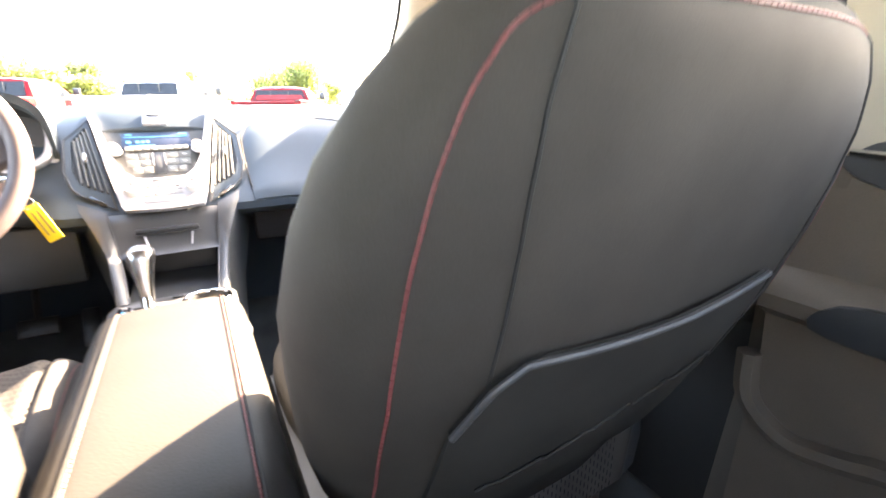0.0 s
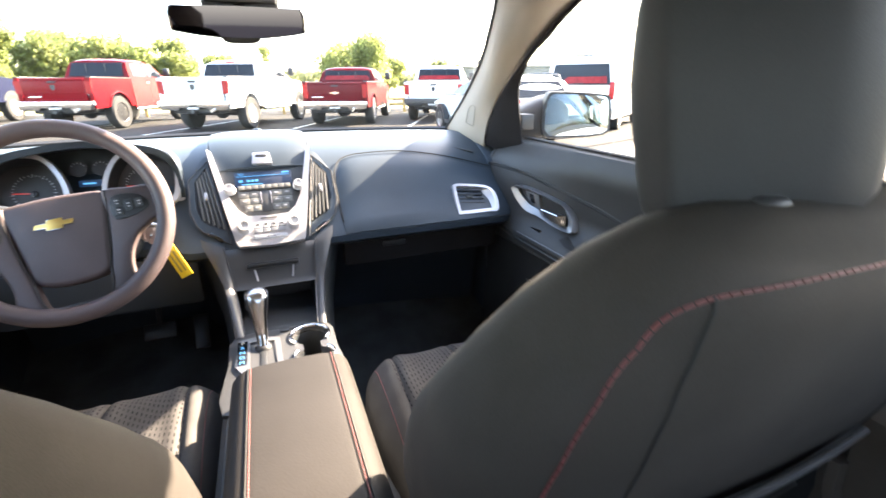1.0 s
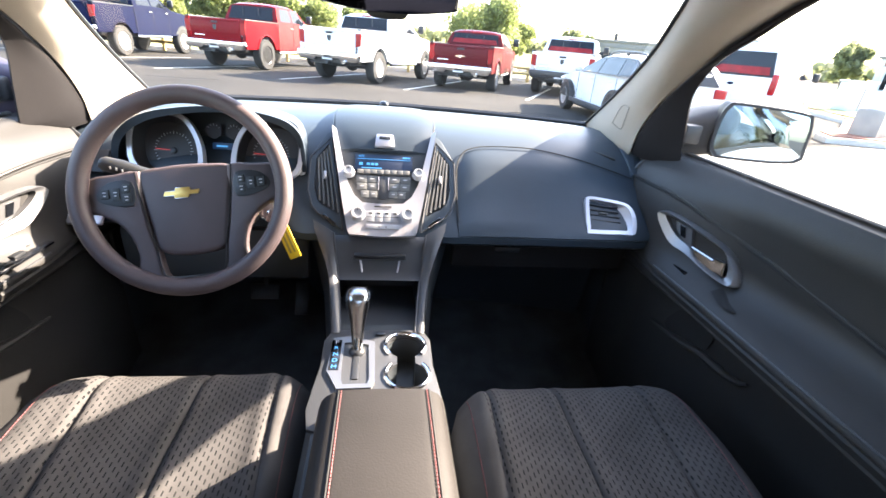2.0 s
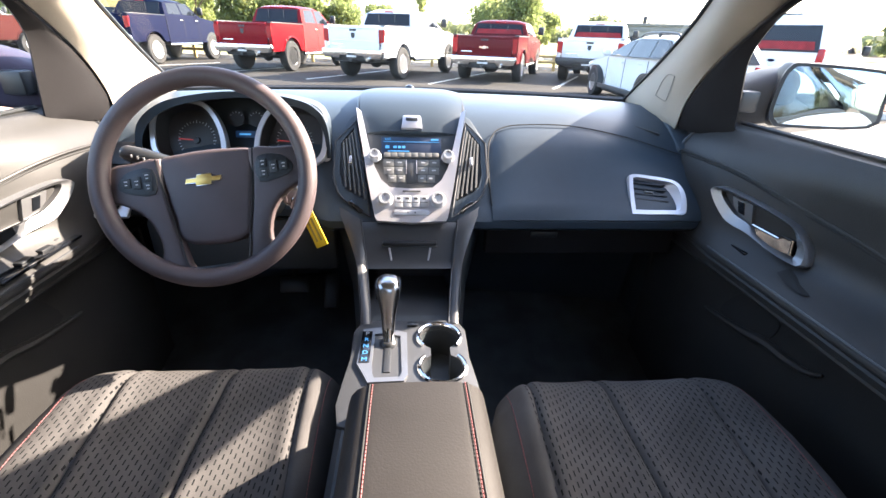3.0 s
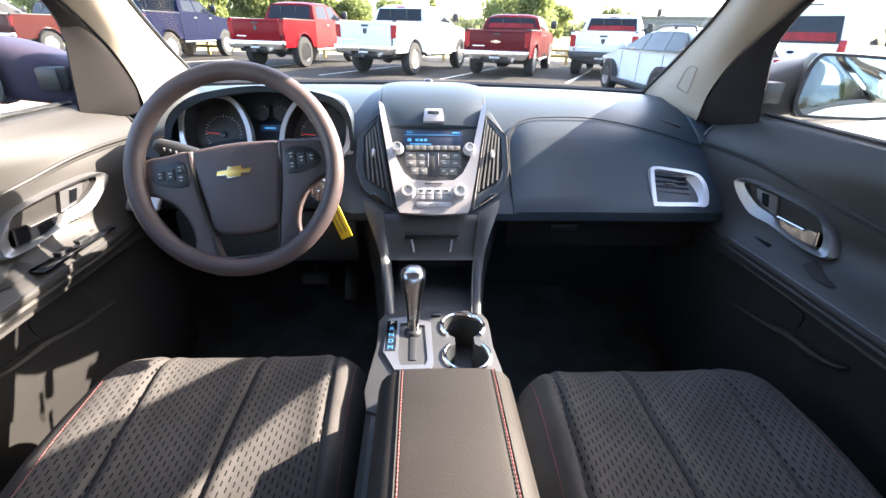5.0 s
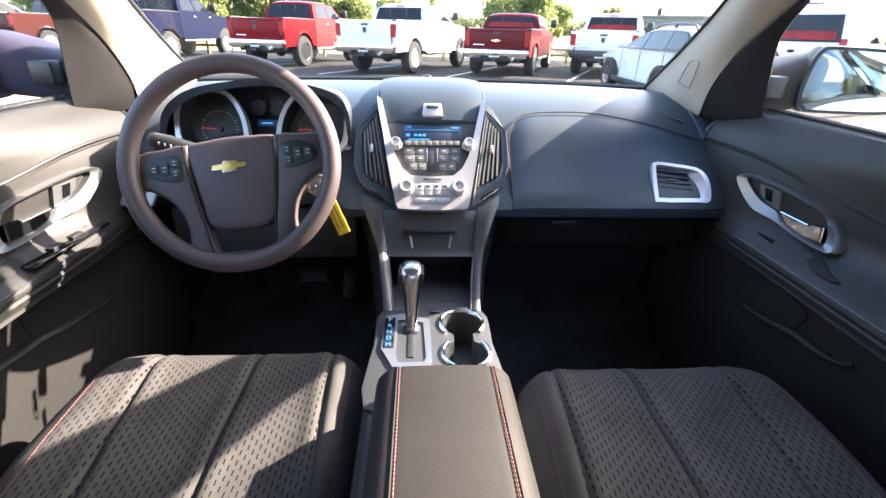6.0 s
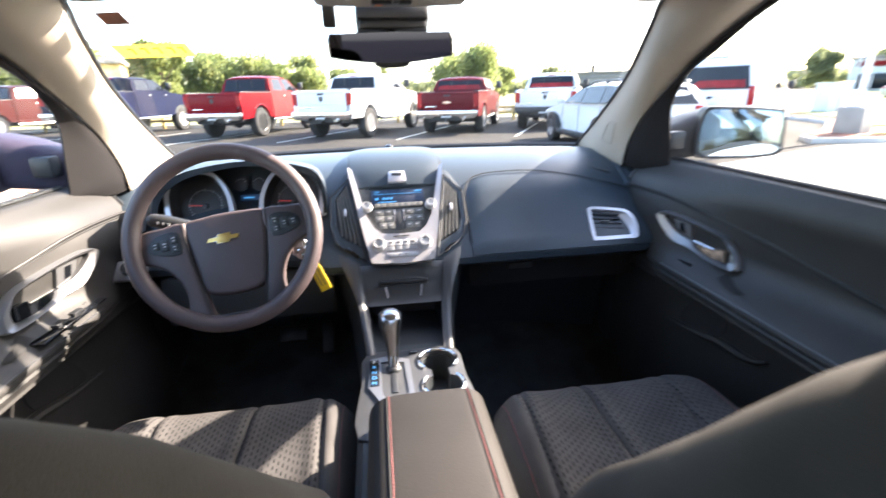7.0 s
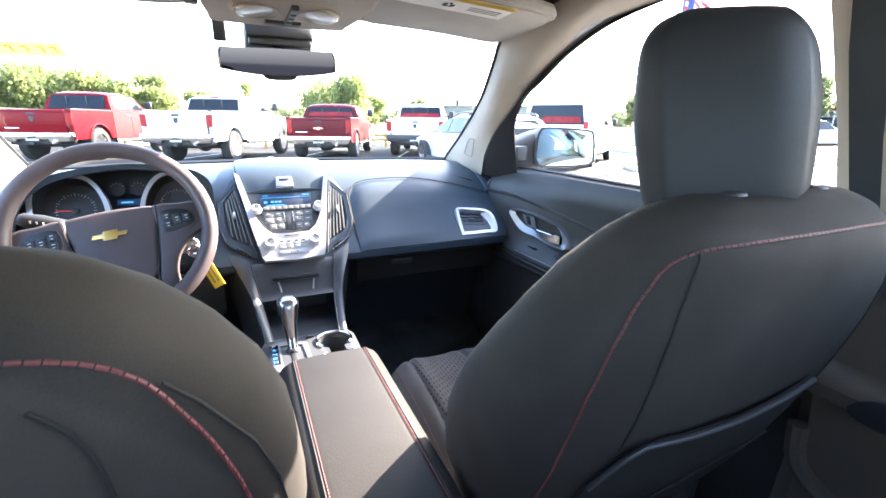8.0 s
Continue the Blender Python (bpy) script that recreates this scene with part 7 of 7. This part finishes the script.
pickup("pickup_truck", (6.01, 14.49), 27, M["p_white"], "white pickup with a red window banner and black bumper", lift=0.03, r=0.41, banner=True, chrome=False, cab_h=1.81, bed_h=1.27)


def wagon(place, heading):
    """White estate car with roof rails."""
    t = thing("estate_car", (0, 0, 0), "white estate car with dark roof rails", "car", "parked cars")
    hw, rw, belt, roof, base, r = 0.90, 0.68, 0.92, 1.36, 2.82, 0.33
    side = [(-0.95, 0.30), (-1.00, 0.58), (-0.97, 0.92), (-0.82, 1.12), (-0.62, 1.29), (-0.40, 1.34), (0.0, 1.36), (0.9, 1.36), (1.15, 1.33), (1.40, 1.26), (2.20, 0.96), (2.6, 0.91), (3.20, 0.84), (3.52, 0.70), (3.64, 0.46), (3.58, 0.27)]
    part("body", body_shell(side, hw, rw, belt, roof, n=18, taper=0.16), M["p_white"], t)
    for s in (1, -1):
        band = [(-0.66, 1.06), (-0.42, 1.02), (2.06, 0.99), (1.44, 1.275), (1.10, 1.325), (0.85, 1.345), (0.0, 1.345), (-0.36, 1.32), (-0.52, 1.24)]
        surround = part("window_band", side_pane(band, hw, rw, belt, roof, s, 0.003), M["black"], t, "black window surround")
        for pts in ([(-0.58, 1.075), (-0.02, 1.035), (0.06, 1.322), (-0.33, 1.300), (-0.46, 1.230)], [(0.06, 1.032), (0.96, 1.018), (0.96, 1.322), (0.14, 1.326)], [(1.05, 1.017), (1.96, 1.010), (1.42, 1.258), (1.05, 1.316)]):
            part("side_window", side_pane(pts, hw, rw, belt, roof, s, 0.007), M["car_glass"], surround)
        rail = part("roof_rail", tube(smooth_path([(s * 0.62, -0.52, 1.31), (s * 0.61, -0.36, 1.385), (s * 0.60, 0.3, 1.405), (s * 0.60, 0.9, 1.395), (s * 0.61, 1.12, 1.325)], n=5), 0.022, 8), M["black"], t, "black roof rail")
        part("rail_foot", box(0.04, 0.09, 0.06, (s * 0.605, 0.3, 1.365), 0.01), M["black"], rail)
        for y in (-0.10, 0.99, 1.98):
            part("door_gap", box(0.008, 0.008, 0.56, (s * (hw - 0.001), y, 0.64)), M["seam"], t)
        for y in (0.22, 1.18):
            part("door_handle", box(0.03, 0.18, 0.03, (s * (hw + 0.012), y, 0.84), 0.01), M["p_white"], t)
        part("wing_mirror", moved(ball(0.10, 0.07, 0.08, 2.6), at(s * (hw + 0.10), 1.82, 1.02)), M["p_white"], t)
        for y in (0.0, base):
            arch = [(y + 0.385 * math.cos(a), r + 0.385 * math.sin(a)) for a in (math.pi * k / 12 for k in range(13))]
            part("arch", loft([[(s * (hw + 0.003), yy, z) for yy, z in arch], [(s * (hw - 0.12), yy, z) for yy, z in arch]]), M["black"], t)
        part("tail_lamp", box(0.22, 0.06, 0.16, (s * 0.62, -0.985, 0.84), 0.02), M["tail"], t)
        part("head_lamp", moved(ball(0.16, 0.20, 0.07, 2.6), at(s * 0.70, 3.36, 0.70)), M["lamp_pane"], t, "clear head lamp")
        part("sill", box(0.03, 2.0, 0.10, (s * (hw + 0.002), 1.40, 0.30), 0.01), M["dash_low"], t)
    part("rear_window", loft([[(-0.58, -0.985, 0.95), (0.58, -0.985, 0.95), (0.48, -0.70, 1.25), (-0.48, -0.70, 1.25)], [(-0.58, -0.90, 0.95), (0.58, -0.90, 0.95), (0.48, -0.62, 1.25), (-0.48, -0.62, 1.25)]]), M["tinted"], t, "dark rear window")
    part("number_plate", box(0.31, 0.02, 0.15, (0, -1.005, 0.68), 0.004), M["plate"], t)
    part("windscreen", loft([[(-0.74, 2.10, 1.005), (0.74, 2.10, 1.005), (0.62, 1.46, 1.245), (-0.62, 1.46, 1.245)], [(-0.74, 2.16, 1.02), (0.74, 2.16, 1.02), (0.62, 1.52, 1.26), (-0.62, 1.52, 1.26)]]), M["car_glass"], t)
    part("sunroof", box(0.86, 1.0, 0.012, (0, 0.42, 1.382), 0.004), M["tinted"], t, "dark glass sunroof")
    part("underbody", box(1.5, 4.2, 0.16, (0, 1.25, 0.24), 0.04), M["black"], t)
    wheel_set(t, [(s * 0.80, y) for s in (1, -1) for y in (0.0, base)], r, 0.21, M["rim"], 5)
    t.matrix_basis = at(place[0], place[1], 0, 0, 0, -heading)


wagon((5.27, 7.50), 3)


def van(place, heading):
    """White delivery van seen from behind."""
    t = thing("van", (0, 0, 0), "white compact van with a bannered dark rear window", "van", "parked cars")
    hw, rw, belt, roof = 0.92, 0.78, 1.10, 1.86
    side = [(-0.95, 0.34), (-1.0, 0.60), (-0.98, 1.10), (-0.88, 1.70), (-0.75, 1.84), (0.5, 1.87), (1.9, 1.83), (2.2, 1.72), (2.9, 1.15), (3.35, 1.02), (3.55, 0.75), (3.55, 0.34)]
    part("body", body_shell(side, hw, rw, belt, roof), M["p_white"], t)
    rw_ = part("rear_window", loft([[(-0.78, -0.995, 1.16), (0.78, -0.995, 1.16), (0.68, -0.905, 1.66), (-0.68, -0.905, 1.66)], [(-0.78, -0.93, 1.16), (0.78, -0.93, 1.16), (0.68, -0.84, 1.66), (-0.68, -0.84, 1.66)]]), M["tinted"], t, "wide dark rear window")
    part("window_banner", loft([[(-0.50, -1.003, 1.20), (0.70, -1.003, 1.20), (0.66, -0.975, 1.36), (-0.30, -0.975, 1.36)], [(-0.50, -0.996, 1.20), (0.70, -0.996, 1.20), (0.66, -0.968, 1.36), (-0.30, -0.968, 1.36)]]), M["red_band"], rw_, "red window banner")
    for s in (1, -1):
        part("tail_lamp", box(0.13, 0.10, 0.42, (s * 0.83, -0.97, 1.02), 0.03), M["tail"], t, "tall red tail lamp")
        part("side_window", side_pane([(-0.6, 1.2), (0.5, 1.2), (0.5, 1.76), (-0.55, 1.74)], hw, rw, belt, roof, s), M["tinted"], t)
        part("side_window", side_pane([(0.6, 1.2), (1.5, 1.2), (1.5, 1.78), (0.6, 1.78)], hw, rw, belt, roof, s), M["tinted"], t)
        part("side_window", side_pane([(1.6, 1.2), (2.65, 1.2), (2.15, 1.70), (1.6, 1.78)], hw, rw, belt, roof, s), M["tinted"], t)
        part("wing_mirror", moved(box(0.16, 0.10, 0.22, (0, 0, 0), 0.04), at(s * (hw + 0.12), 2.3, 1.22)), M["black"], t)
    part("bumper", moved(box(1.80, 0.16, 0.26, (0, 0, 0), 0.05), at(0, -1.02, 0.47)), M["dash_low"], t)
    part("emblem", moved(ball(0.07, 0.015, 0.03), at(0.0, -1.0, 0.98)), M["p_blue"], t)
    part("number_plate", box(0.31, 0.02, 0.15, (0, -1.015, 0.80), 0.004), M["plate"], t)
    part("wiper", tube([(-0.45, -1.005, 1.18), (0.1, -1.01, 1.20)], 0.012, 6), M["black"], t)
    part("roof_aerial", box(0.50, 0.05, 0.035, (0, -0.74, 1.875), 0.01), M["dash_low"], t)
    part("underbody", box(1.5, 4.2, 0.16, (0, 1.25, 0.28), 0.04), M["black"], t)
    wheel_set(t, [(s * 0.82, y) for s in (1, -1) for y in (0.0, 2.9)], 0.33, 0.21, M["rim"], 5)
    t.matrix_basis = at(place[0], place[1], 0, 0, 0, -heading)


van((8.56, 9.4), 53)


def saloon(place, heading, mat, label, h=1.45):
    t = thing("car", (0, 0, 0), label, "car", "parked cars")
    hw, rw, belt = 0.90, 0.62, 0.92
    side = [(-1.0, 0.30), (-1.08, 0.62), (-1.0, 0.95), (-0.55, 1.02), (0.0, h - 0.08), (0.4, h), (1.1, h), (1.5, h - 0.1), (2.2, 0.98), (3.1, 0.86), (3.5, 0.68), (3.55, 0.30)]
    part("body", body_shell(side, hw, rw, belt, h, n=10), mat, t)
    for s in (1, -1):
        part("side_window", side_pane([(-0.2, 1.04), (0.72, 1.02), (0.72, h), (0.15, h - 0.03)], hw, rw, belt, h, s), M["tinted"], t)
        part("side_window", side_pane([(0.80, 1.02), (1.95, 1.03), (1.5, h - 0.08), (0.80, h)], hw, rw, belt, h, s), M["tinted"], t)
        part("tail_lamp", box(0.30, 0.06, 0.12, (s * 0.68, -1.06, 0.85), 0.02), M["tail"], t)
    part("rear_window", loft([[(-0.66, -0.50, 1.05), (0.66, -0.50, 1.05), (0.56, 0.0, h - 0.10), (-0.56, 0.0, h - 0.10)], [(-0.66, -0.45, 1.04), (0.66, -0.45, 1.04), (0.56, 0.05, h - 0.11), (-0.56, 0.05, h - 0.11)]]), M["tinted"], t)
    part("windscreen", loft([[(-0.72, 2.14, 1.03), (0.72, 2.14, 1.03), (0.58, 1.50, h - 0.09), (-0.58, 1.50, h - 0.09)], [(-0.72, 2.20, 1.04), (0.72, 2.20, 1.04), (0.58, 1.56, h - 0.08), (-0.58, 1.56, h - 0.08)]]), M["tinted"], t)
    part("underbody", box(1.5, 4.2, 0.16, (0, 1.25, 0.24), 0.04), M["black"], t)
    wheel_set(t, [(s * 0.80, y) for s in (1, -1) for y in (0.0, 2.7)], 0.33, 0.21, M["rim"], 5)
    t.matrix_basis = at(place[0], place[1], 0, 0, 0, -heading)


# vehicles on the driver's side and far to the right
pickup("pickup_truck", (-15.1, 18.9), 22, M["p_brown"], "dark brown-red pickup parked past the driver's window", lift=0.06, r=0.42)
pickup("pickup_truck", (-19.3, 19.6), 24, M["p_white"], "white pickup parked past the driver's window", lift=0.08)
saloon((30, 19), 100, M["p_white"], "white car parked across the road", 1.6)
saloon((36, 26), 95, M["p_silver"], "silver car parked across the road")
saloon((27, 13.5), 100, M["p_white"], "white car parked near the road", 1.5)
saloon((40, 16), 80, M["p_red"], "red car parked across the road")

# a big striped flag on a tall pole beyond the road
flag = thing("flag", (53.8, 45, 0), "large red and white striped flag on a tall white pole", "flag")
part("pole", tube([(53.8, 45, 0), (53.8, 45, 19.5)], [0.14, 0.07], 10), M["p_white"], flag, "tall white flag pole")


def flag_cloth(u0, u1, v0, v1, lift=0.0):
    """A rippled band of cloth, u along the fly and v up the hoist, both in metres."""
    cloth = []
    for k in range(13):
        u = u0 + (u1 - u0) * k / 12
        ripple = 0.22 * math.sin(1.5 * u) + 0.10 * math.sin(3.7 * u + 0.8)
        sag = -0.045 * u * u
        cloth.append([(53.95 + u * 0.93, 45 + ripple - y, 11.6 + v + sag) for v, y in ((v0, lift), (v1, lift), (v1, lift - 0.03), (v0, lift - 0.03))])
    return loft(cloth)


for k in range(13):
    part("stripe", flag_cloth(0.0, 6.6, 0.52 * k, 0.52 * (k + 1)), M["flag_white" if k % 2 else "flag_red"], flag)
part("canton", flag_cloth(0.0, 2.9, 3.12, 6.77, 0.02), M["flag_blue"], flag, "dark blue corner field")

# ---- kerbed island with pole, boxes, mulch ----
island = thing("traffic_island", (14, 11, 0), "kerbed island with red mulch and a strip of grass", "traffic island", kind="structure")
ring = [(9.3, 7.4), (11, 6.9), (18, 6.2), (30, 5.6), (30, 16), (20, 18), (15.8, 15.6), (14.2, 11.6), (11.5, 9.2), (9.6, 8.0)]
part("kerb", prism(ring, 0.13, 0.03), M["kerb"], island, "pale concrete kerb")
part("mulch_bed", moved(prism(scaled(ring, 0.975), 0.03), at(0, 0, 0.125)), M["mulch"], island, "reddish mulch bed")
part("grass_strip", moved(prism([(10.6, 7.25), (18.0, 6.5), (29.0, 6.0), (29.0, 7.2), (18.0, 7.4), (11.2, 7.7)], 0.05), at(0, 0, 0.14)), M["grass"], island, "yellowing grass strip")
part("grass_strip", moved(prism([(11.6, 9.0), (14.6, 11.4), (16.2, 15.2), (18.4, 15.6), (16.4, 11.6), (13.0, 8.8)], 0.05), at(0, 0, 0.14)), M["grass"], island, "yellowing grass strip")
PX_, PY_ = 10.75, 7.85
pole = thing("light_pole", (PX_, PY_, 0.15), "white lamp post on a square concrete plinth", "lamp post")
part("plinth", moved(loft([[(-w, -w, z), (w, -w, z), (w, w, z), (-w, w, z)] for w, z in ((0.26, 0), (0.26, 0.53), (0.22, 0.58))]), at(PX_, PY_, 0.14, 0, 0, 20)), M["concrete"], pole, "square concrete plinth")
part("shaft", tube([(PX_, PY_, 0.70), (PX_, PY_, 7.5)], [0.07, 0.05], 12), M["p_white"], pole)
part("foot_plate", moved(box(0.26, 0.26, 0.03, (0, 0, 0), 0.006), at(PX_, PY_, 0.73, 0, 0, 20)), M["p_white"], pole)
part("lamp_arm", tube([(PX_, PY_, 7.4), (PX_ - 1.3, PY_ - 0.3, 7.6)], 0.05, 8), M["p_white"], pole)
part("lamp_head", box(0.6, 0.35, 0.12, (PX_ - 1.5, PY_ - 0.35, 7.6), 0.04), M["p_silver"], pole)
ubox = thing("utility_box", (17.3, 14.9, 0.15), "pale green-white utility cabinet", "utility cabinet")
part("cabinet_body", box(0.85, 0.7, 1.05, (17.6, 14.7, 0.67), 0.04), M["siding"], ubox)
part("cabinet_lid", box(0.93, 0.78, 0.06, (17.6, 14.7, 1.22), 0.02), M["siding"], ubox)
part("cabinet_door_gap", box(0.02, 0.012, 0.9, (17.6, 14.345, 0.67)), M["seam"], ubox)
ubox2 = thing("utility_box", (20.3, 16.4, 0.15), "small grey-green utility cabinet", "utility cabinet")
part("cabinet_body", box(0.7, 0.6, 0.75, (20.3, 16.4, 0.52), 0.04), M["siding"], ubox2)
marker = thing("marker_post", (22.4, 17.6, 0.0), "slim orange marker post by the road", "marker post")
part("marker_shaft", tube([(22.4, 17.6, 0.0), (22.4, 17.6, 3.2)], 0.07, 8), M["orange"], marker)
signal = thing("traffic_light", (39.6, 80, 0), "dark traffic light on a mast", "traffic light")
part("mast", tube([(39.6, 80, 0), (39.6, 80, 6.0)], 0.10, 8), M["black"], signal)
for k in range(2):
    part("signal_head", box(0.50, 0.40, 1.25, (39.2 + 0.8 * k, 79.8, 4.6 - 0.9 * k), 0.05), M["black"], signal)

# ---- far buildings ----


def shop(x, y, w, d, h, rot, wall, label, band=None):
    b = thing("building", (0, 0, 0), label, "building", "far buildings")
    part("wall", box(w, d, h, (0, 0, h / 2), 0.02), wall, b)
    part("roof", box(w + 0.5, d + 0.5, 0.35, (0, 0, h + 0.17), 0.05), M["roofing"], b)
    if band:
        part("sign_band", box(w * 0.96, 0.12, 0.6, (0, -d / 2 - 0.05, h - 0.45), 0.02), band, b)
    n = max(2, int(w / 4))
    for k in range(n):
        px = -w / 2 + w * (k + 0.5) / n
        win = part("window", box(w / n * 0.7, 0.10, h * 0.45, (px, -d / 2 - 0.02, h * 0.36), 0.01), M["tinted"], b)
        part("window_frame", box(w / n * 0.03, 0.14, h * 0.45, (px, -d / 2 - 0.03, h * 0.36)), M["p_white"], win)
    b.matrix_basis = at(x, y, 0, 0, 0, rot)


shop(46, 72, 26, 14, 3.5, -30, M["concrete"], "long low tan commercial building", M["roofing"])
shop(66, 38, 26, 12, 3.6, -62, M["siding"], "low roadside shop with a red sign band", M["p_red"])
shop(62, 17, 16, 10, 3.3, -80, M["brick"], "low brick shop with a red sign", M["p_red"])
shop(-24, 44, 5, 5, 4.2, 20, M["rail_yellow"], "small tan shed among the trees")
# dealership behind and beside the car
dealer = thing("dealership", (-20, -6, 0), "pale siding dealership wall on a brick base", "building", kind="structure")
for k in range(16):
    z = 1.0 + 0.25 * k
    part("siding_board", moved(box(26, 0.05, 0.24, (0, 0, 0), 0.008), at(-19, -14, z + 0.12, -3, 0, 62)), M["siding"], dealer)
part("core_wall", moved(box(26, 0.3, 5.2, (0, 0.2, 2.6)), at(-19, -14, 0, 0, 0, 62)), M["mortar"], dealer)
part("brick_base", moved(box(26, 0.4, 0.98, (0, -0.1, 0.49), 0.02), at(-19, -14, 0, 0, 0, 62)), M["brick"], dealer)

# ---- trees ----


def tree(x, y, h, spread, seed, label, leaves=2600, mat="leaf", lean=1.0, leaf=0.30):
    rnd = random.Random(seed)
    t = thing("tree", (x, y, 0), label, "tree", "trees")
    limbs = [tube([(x, y, -0.1), (x + rnd.uniform(-0.2, 0.2), y, h * 0.25), (x, y, h * 0.55)], [0.05 * h * 0.6, 0.035 * h * 0.6, 0.015 * h], 8)]
    blobs = []
    for k in range(26):
        a = rnd.uniform(0, 6.28)
        rr = spread * rnd.uniform(0.15, 0.75)
        zz = h * rnd.uniform(0.28, 0.88)
        rr *= max(0.3, math.sin(min(1.0, max(0.05, (zz / h - 0.15) / 0.85)) * math.pi) ** 0.6)
        c = Vector((x + rr * math.cos(a), y + rr * math.sin(a), zz))
        blobs.append((c, spread * rnd.uniform(0.20, 0.36)))
        limbs.append(tube([(x, y, h * rnd.uniform(0.2, 0.4)), (x + rr * 0.5 * math.cos(a), y + rr * 0.5 * math.sin(a), zz * 0.75), c], [0.012 * h, 0.008 * h, 0.003 * h], 5))
    part("trunk", joined(*limbs), M["bark"], t)
    verts, faces = [], []
    for k in range(leaves):
        c, r = rnd.choice(blobs)
        d = Vector((rnd.gauss(0, 1), rnd.gauss(0, 1), rnd.gauss(0, 0.8))).normalized()
        p = c + d * r * rnd.uniform(0.2, 1.12)
        q = Euler((rnd.uniform(0, 6.3), rnd.uniform(0, 6.3), rnd.uniform(0, 6.3))).to_matrix()
        s = leaf * rnd.uniform(0.6, 1.4)
        i = len(verts)
        for u, v in ((-1, -0.2), (0.2, -0.7), (1, 0.1), (-0.1, 0.6)):
            verts.append(p + q @ Vector((u * s, v * s, 0.12 * s * u)))
        faces.append((i, i + 1, i + 2, i + 3))
    me = bpy.data.meshes.new("crown")
    me.from_pydata([v - Vector((x, y, 0)) for v in verts], [], faces)
    me.materials.append(M[mat])
    crown = new("crown", me)
    crown.parent = t
    crown["label"] = "uneven leafy crown"
    return t


tree(12.0, 58, 6.4, 5.4, 3, "broad rounded bright green tree", 16000, leaf=0.17)
tree(17.5, 64, 4.6, 3.2, 4, "low green tree beside the broad one", 6000, leaf=0.17)
tree(1.5, 70, 6.5, 2.0, 5, "slender young tree beyond the verge", 2400, leaf=0.15)
for k, (x, y, h, sp) in enumerate(((-13.5, 60, 6.4, 4.6), (-8.8, 62, 6.0, 3.6), (-18.5, 60, 6.2, 5.2), (-24.5, 58, 6.8, 5.4), (-30.5, 54, 7.0, 5.2), (-37, 52, 7.5, 5.6), (-4.5, 78, 5.2, 3.6), (-21, 50, 7.4, 2.8))):
    tree(x, y, h, sp, 20 + k, "leafy green tree in the row behind the lot", 9000, leaf=0.19)
for k, (x, y, h, sp) in enumerate(((48, 44, 4.8, 2.2), (59, 40, 7.4, 4.2), (44, 54, 4.2, 2.4), (66, 50, 7.2, 4.2), (30, 74, 5.0, 3.6), (63, 32, 7.0, 3.8))):
    tree(x, y, h, sp, 60 + k, "dark green tree past the road", 5000, "leaf_far", leaf=0.22)
for k, (x, y, h, sp) in enumerate(((16, -34, 9, 5.5), (24, -30, 8, 5.0), (8, -42, 9, 6), (34, -26, 8, 5))):
    tree(x, y, h, sp, 80 + k, "dark green tree far behind the car", 1800, "leaf_far", leaf=0.36)


def far_wood():
    """The distant tree line on the horizon, one joined body."""
    rnd = random.Random(9)
    verts, faces = [], []
    for k in range(9000):
        a = rnd.uniform(-1.25, 1.25)
        d = rnd.uniform(150, 175)
        x, y = d * math.sin(a), d * math.cos(a)
        top = 4.2 + 1.6 * noise.noise((a * 9, 0, 0)) + 1.2 * noise.noise((a * 31, 4, 0))
        z = rnd.uniform(0, 1) ** 0.7 * max(1.5, top)
        q = Euler((rnd.uniform(0, 6.3), rnd.uniform(0, 6.3), rnd.uniform(0, 6.3))).to_matrix()
        s = rnd.uniform(0.7, 1.5)
        i = len(verts)
        for u, v in ((-1, -0.4), (0.3, -0.8), (1, 0.2), (-0.2, 0.8)):
            verts.append(Vector((x, y, z)) + q @ Vector((u * s, v * s, 0.2 * u)))
        faces.append((i, i + 1, i + 2, i + 3))
    me = bpy.data.meshes.new("far_tree_line")
    me.from_pydata(verts, [], faces)
    me.materials.append(M["leaf_far"])
    tagged(new("far_tree_line", me), "hazy distant line of trees on the horizon", "woods", kind="stuff")


far_wood()
# rocks and rubble by the verge
rnd = random.Random(5)
for k in range(26):
    x, y = rnd.uniform(5.5, 11.5), rnd.uniform(22.5, 27)
    r = rnd.uniform(0.2, 0.5)
    b = ball(r * rnd.uniform(0.8, 1.3), r, r * 0.7, 2.2, 8, 5)
    for v in b.verts:
        v.co *= 1 + 0.25 * noise.noise(v.co * 3 + Vector((k, 0, 0)))
    tagged(part("boulder", moved(b, at(x, y, 0.16 + r * 0.4)), M["concrete"]), "pale grey rough boulder on the verge", "rock", "boulders")

# brick apron beside the driver's side
path = thing("brick_path", (-6.5, 5.5, 0), "weathered orange brick apron set in the asphalt", "paving", kind="structure")
part("brick_bed", moved(box(3.0, 3.6, 0.012, (0, 0, 0.006)), at(-6.6, 5.6, 0, 0, 0, 12)), M["mortar"], path)
first = None
for i in range(7):
    for j in range(17):
        m = at(-6.6, 5.6, 0, 0, 0, 12) @ at(-1.26 + 0.42 * i + (0.21 if j % 2 else 0.0) - 0.1, -1.68 + 0.21 * j, 0.02)
        if first is None:
            first = part("brick", moved(box(0.40, 0.19, 0.03, (0, 0, 0), 0.006, 1), m), M["paver"], path)
            base = m
        else:
            same(first, Matrix.Translation((6.5, -5.5, 0)) @ m @ base.inverted() @ Matrix.Translation((-6.5, 5.5, 0)), path)
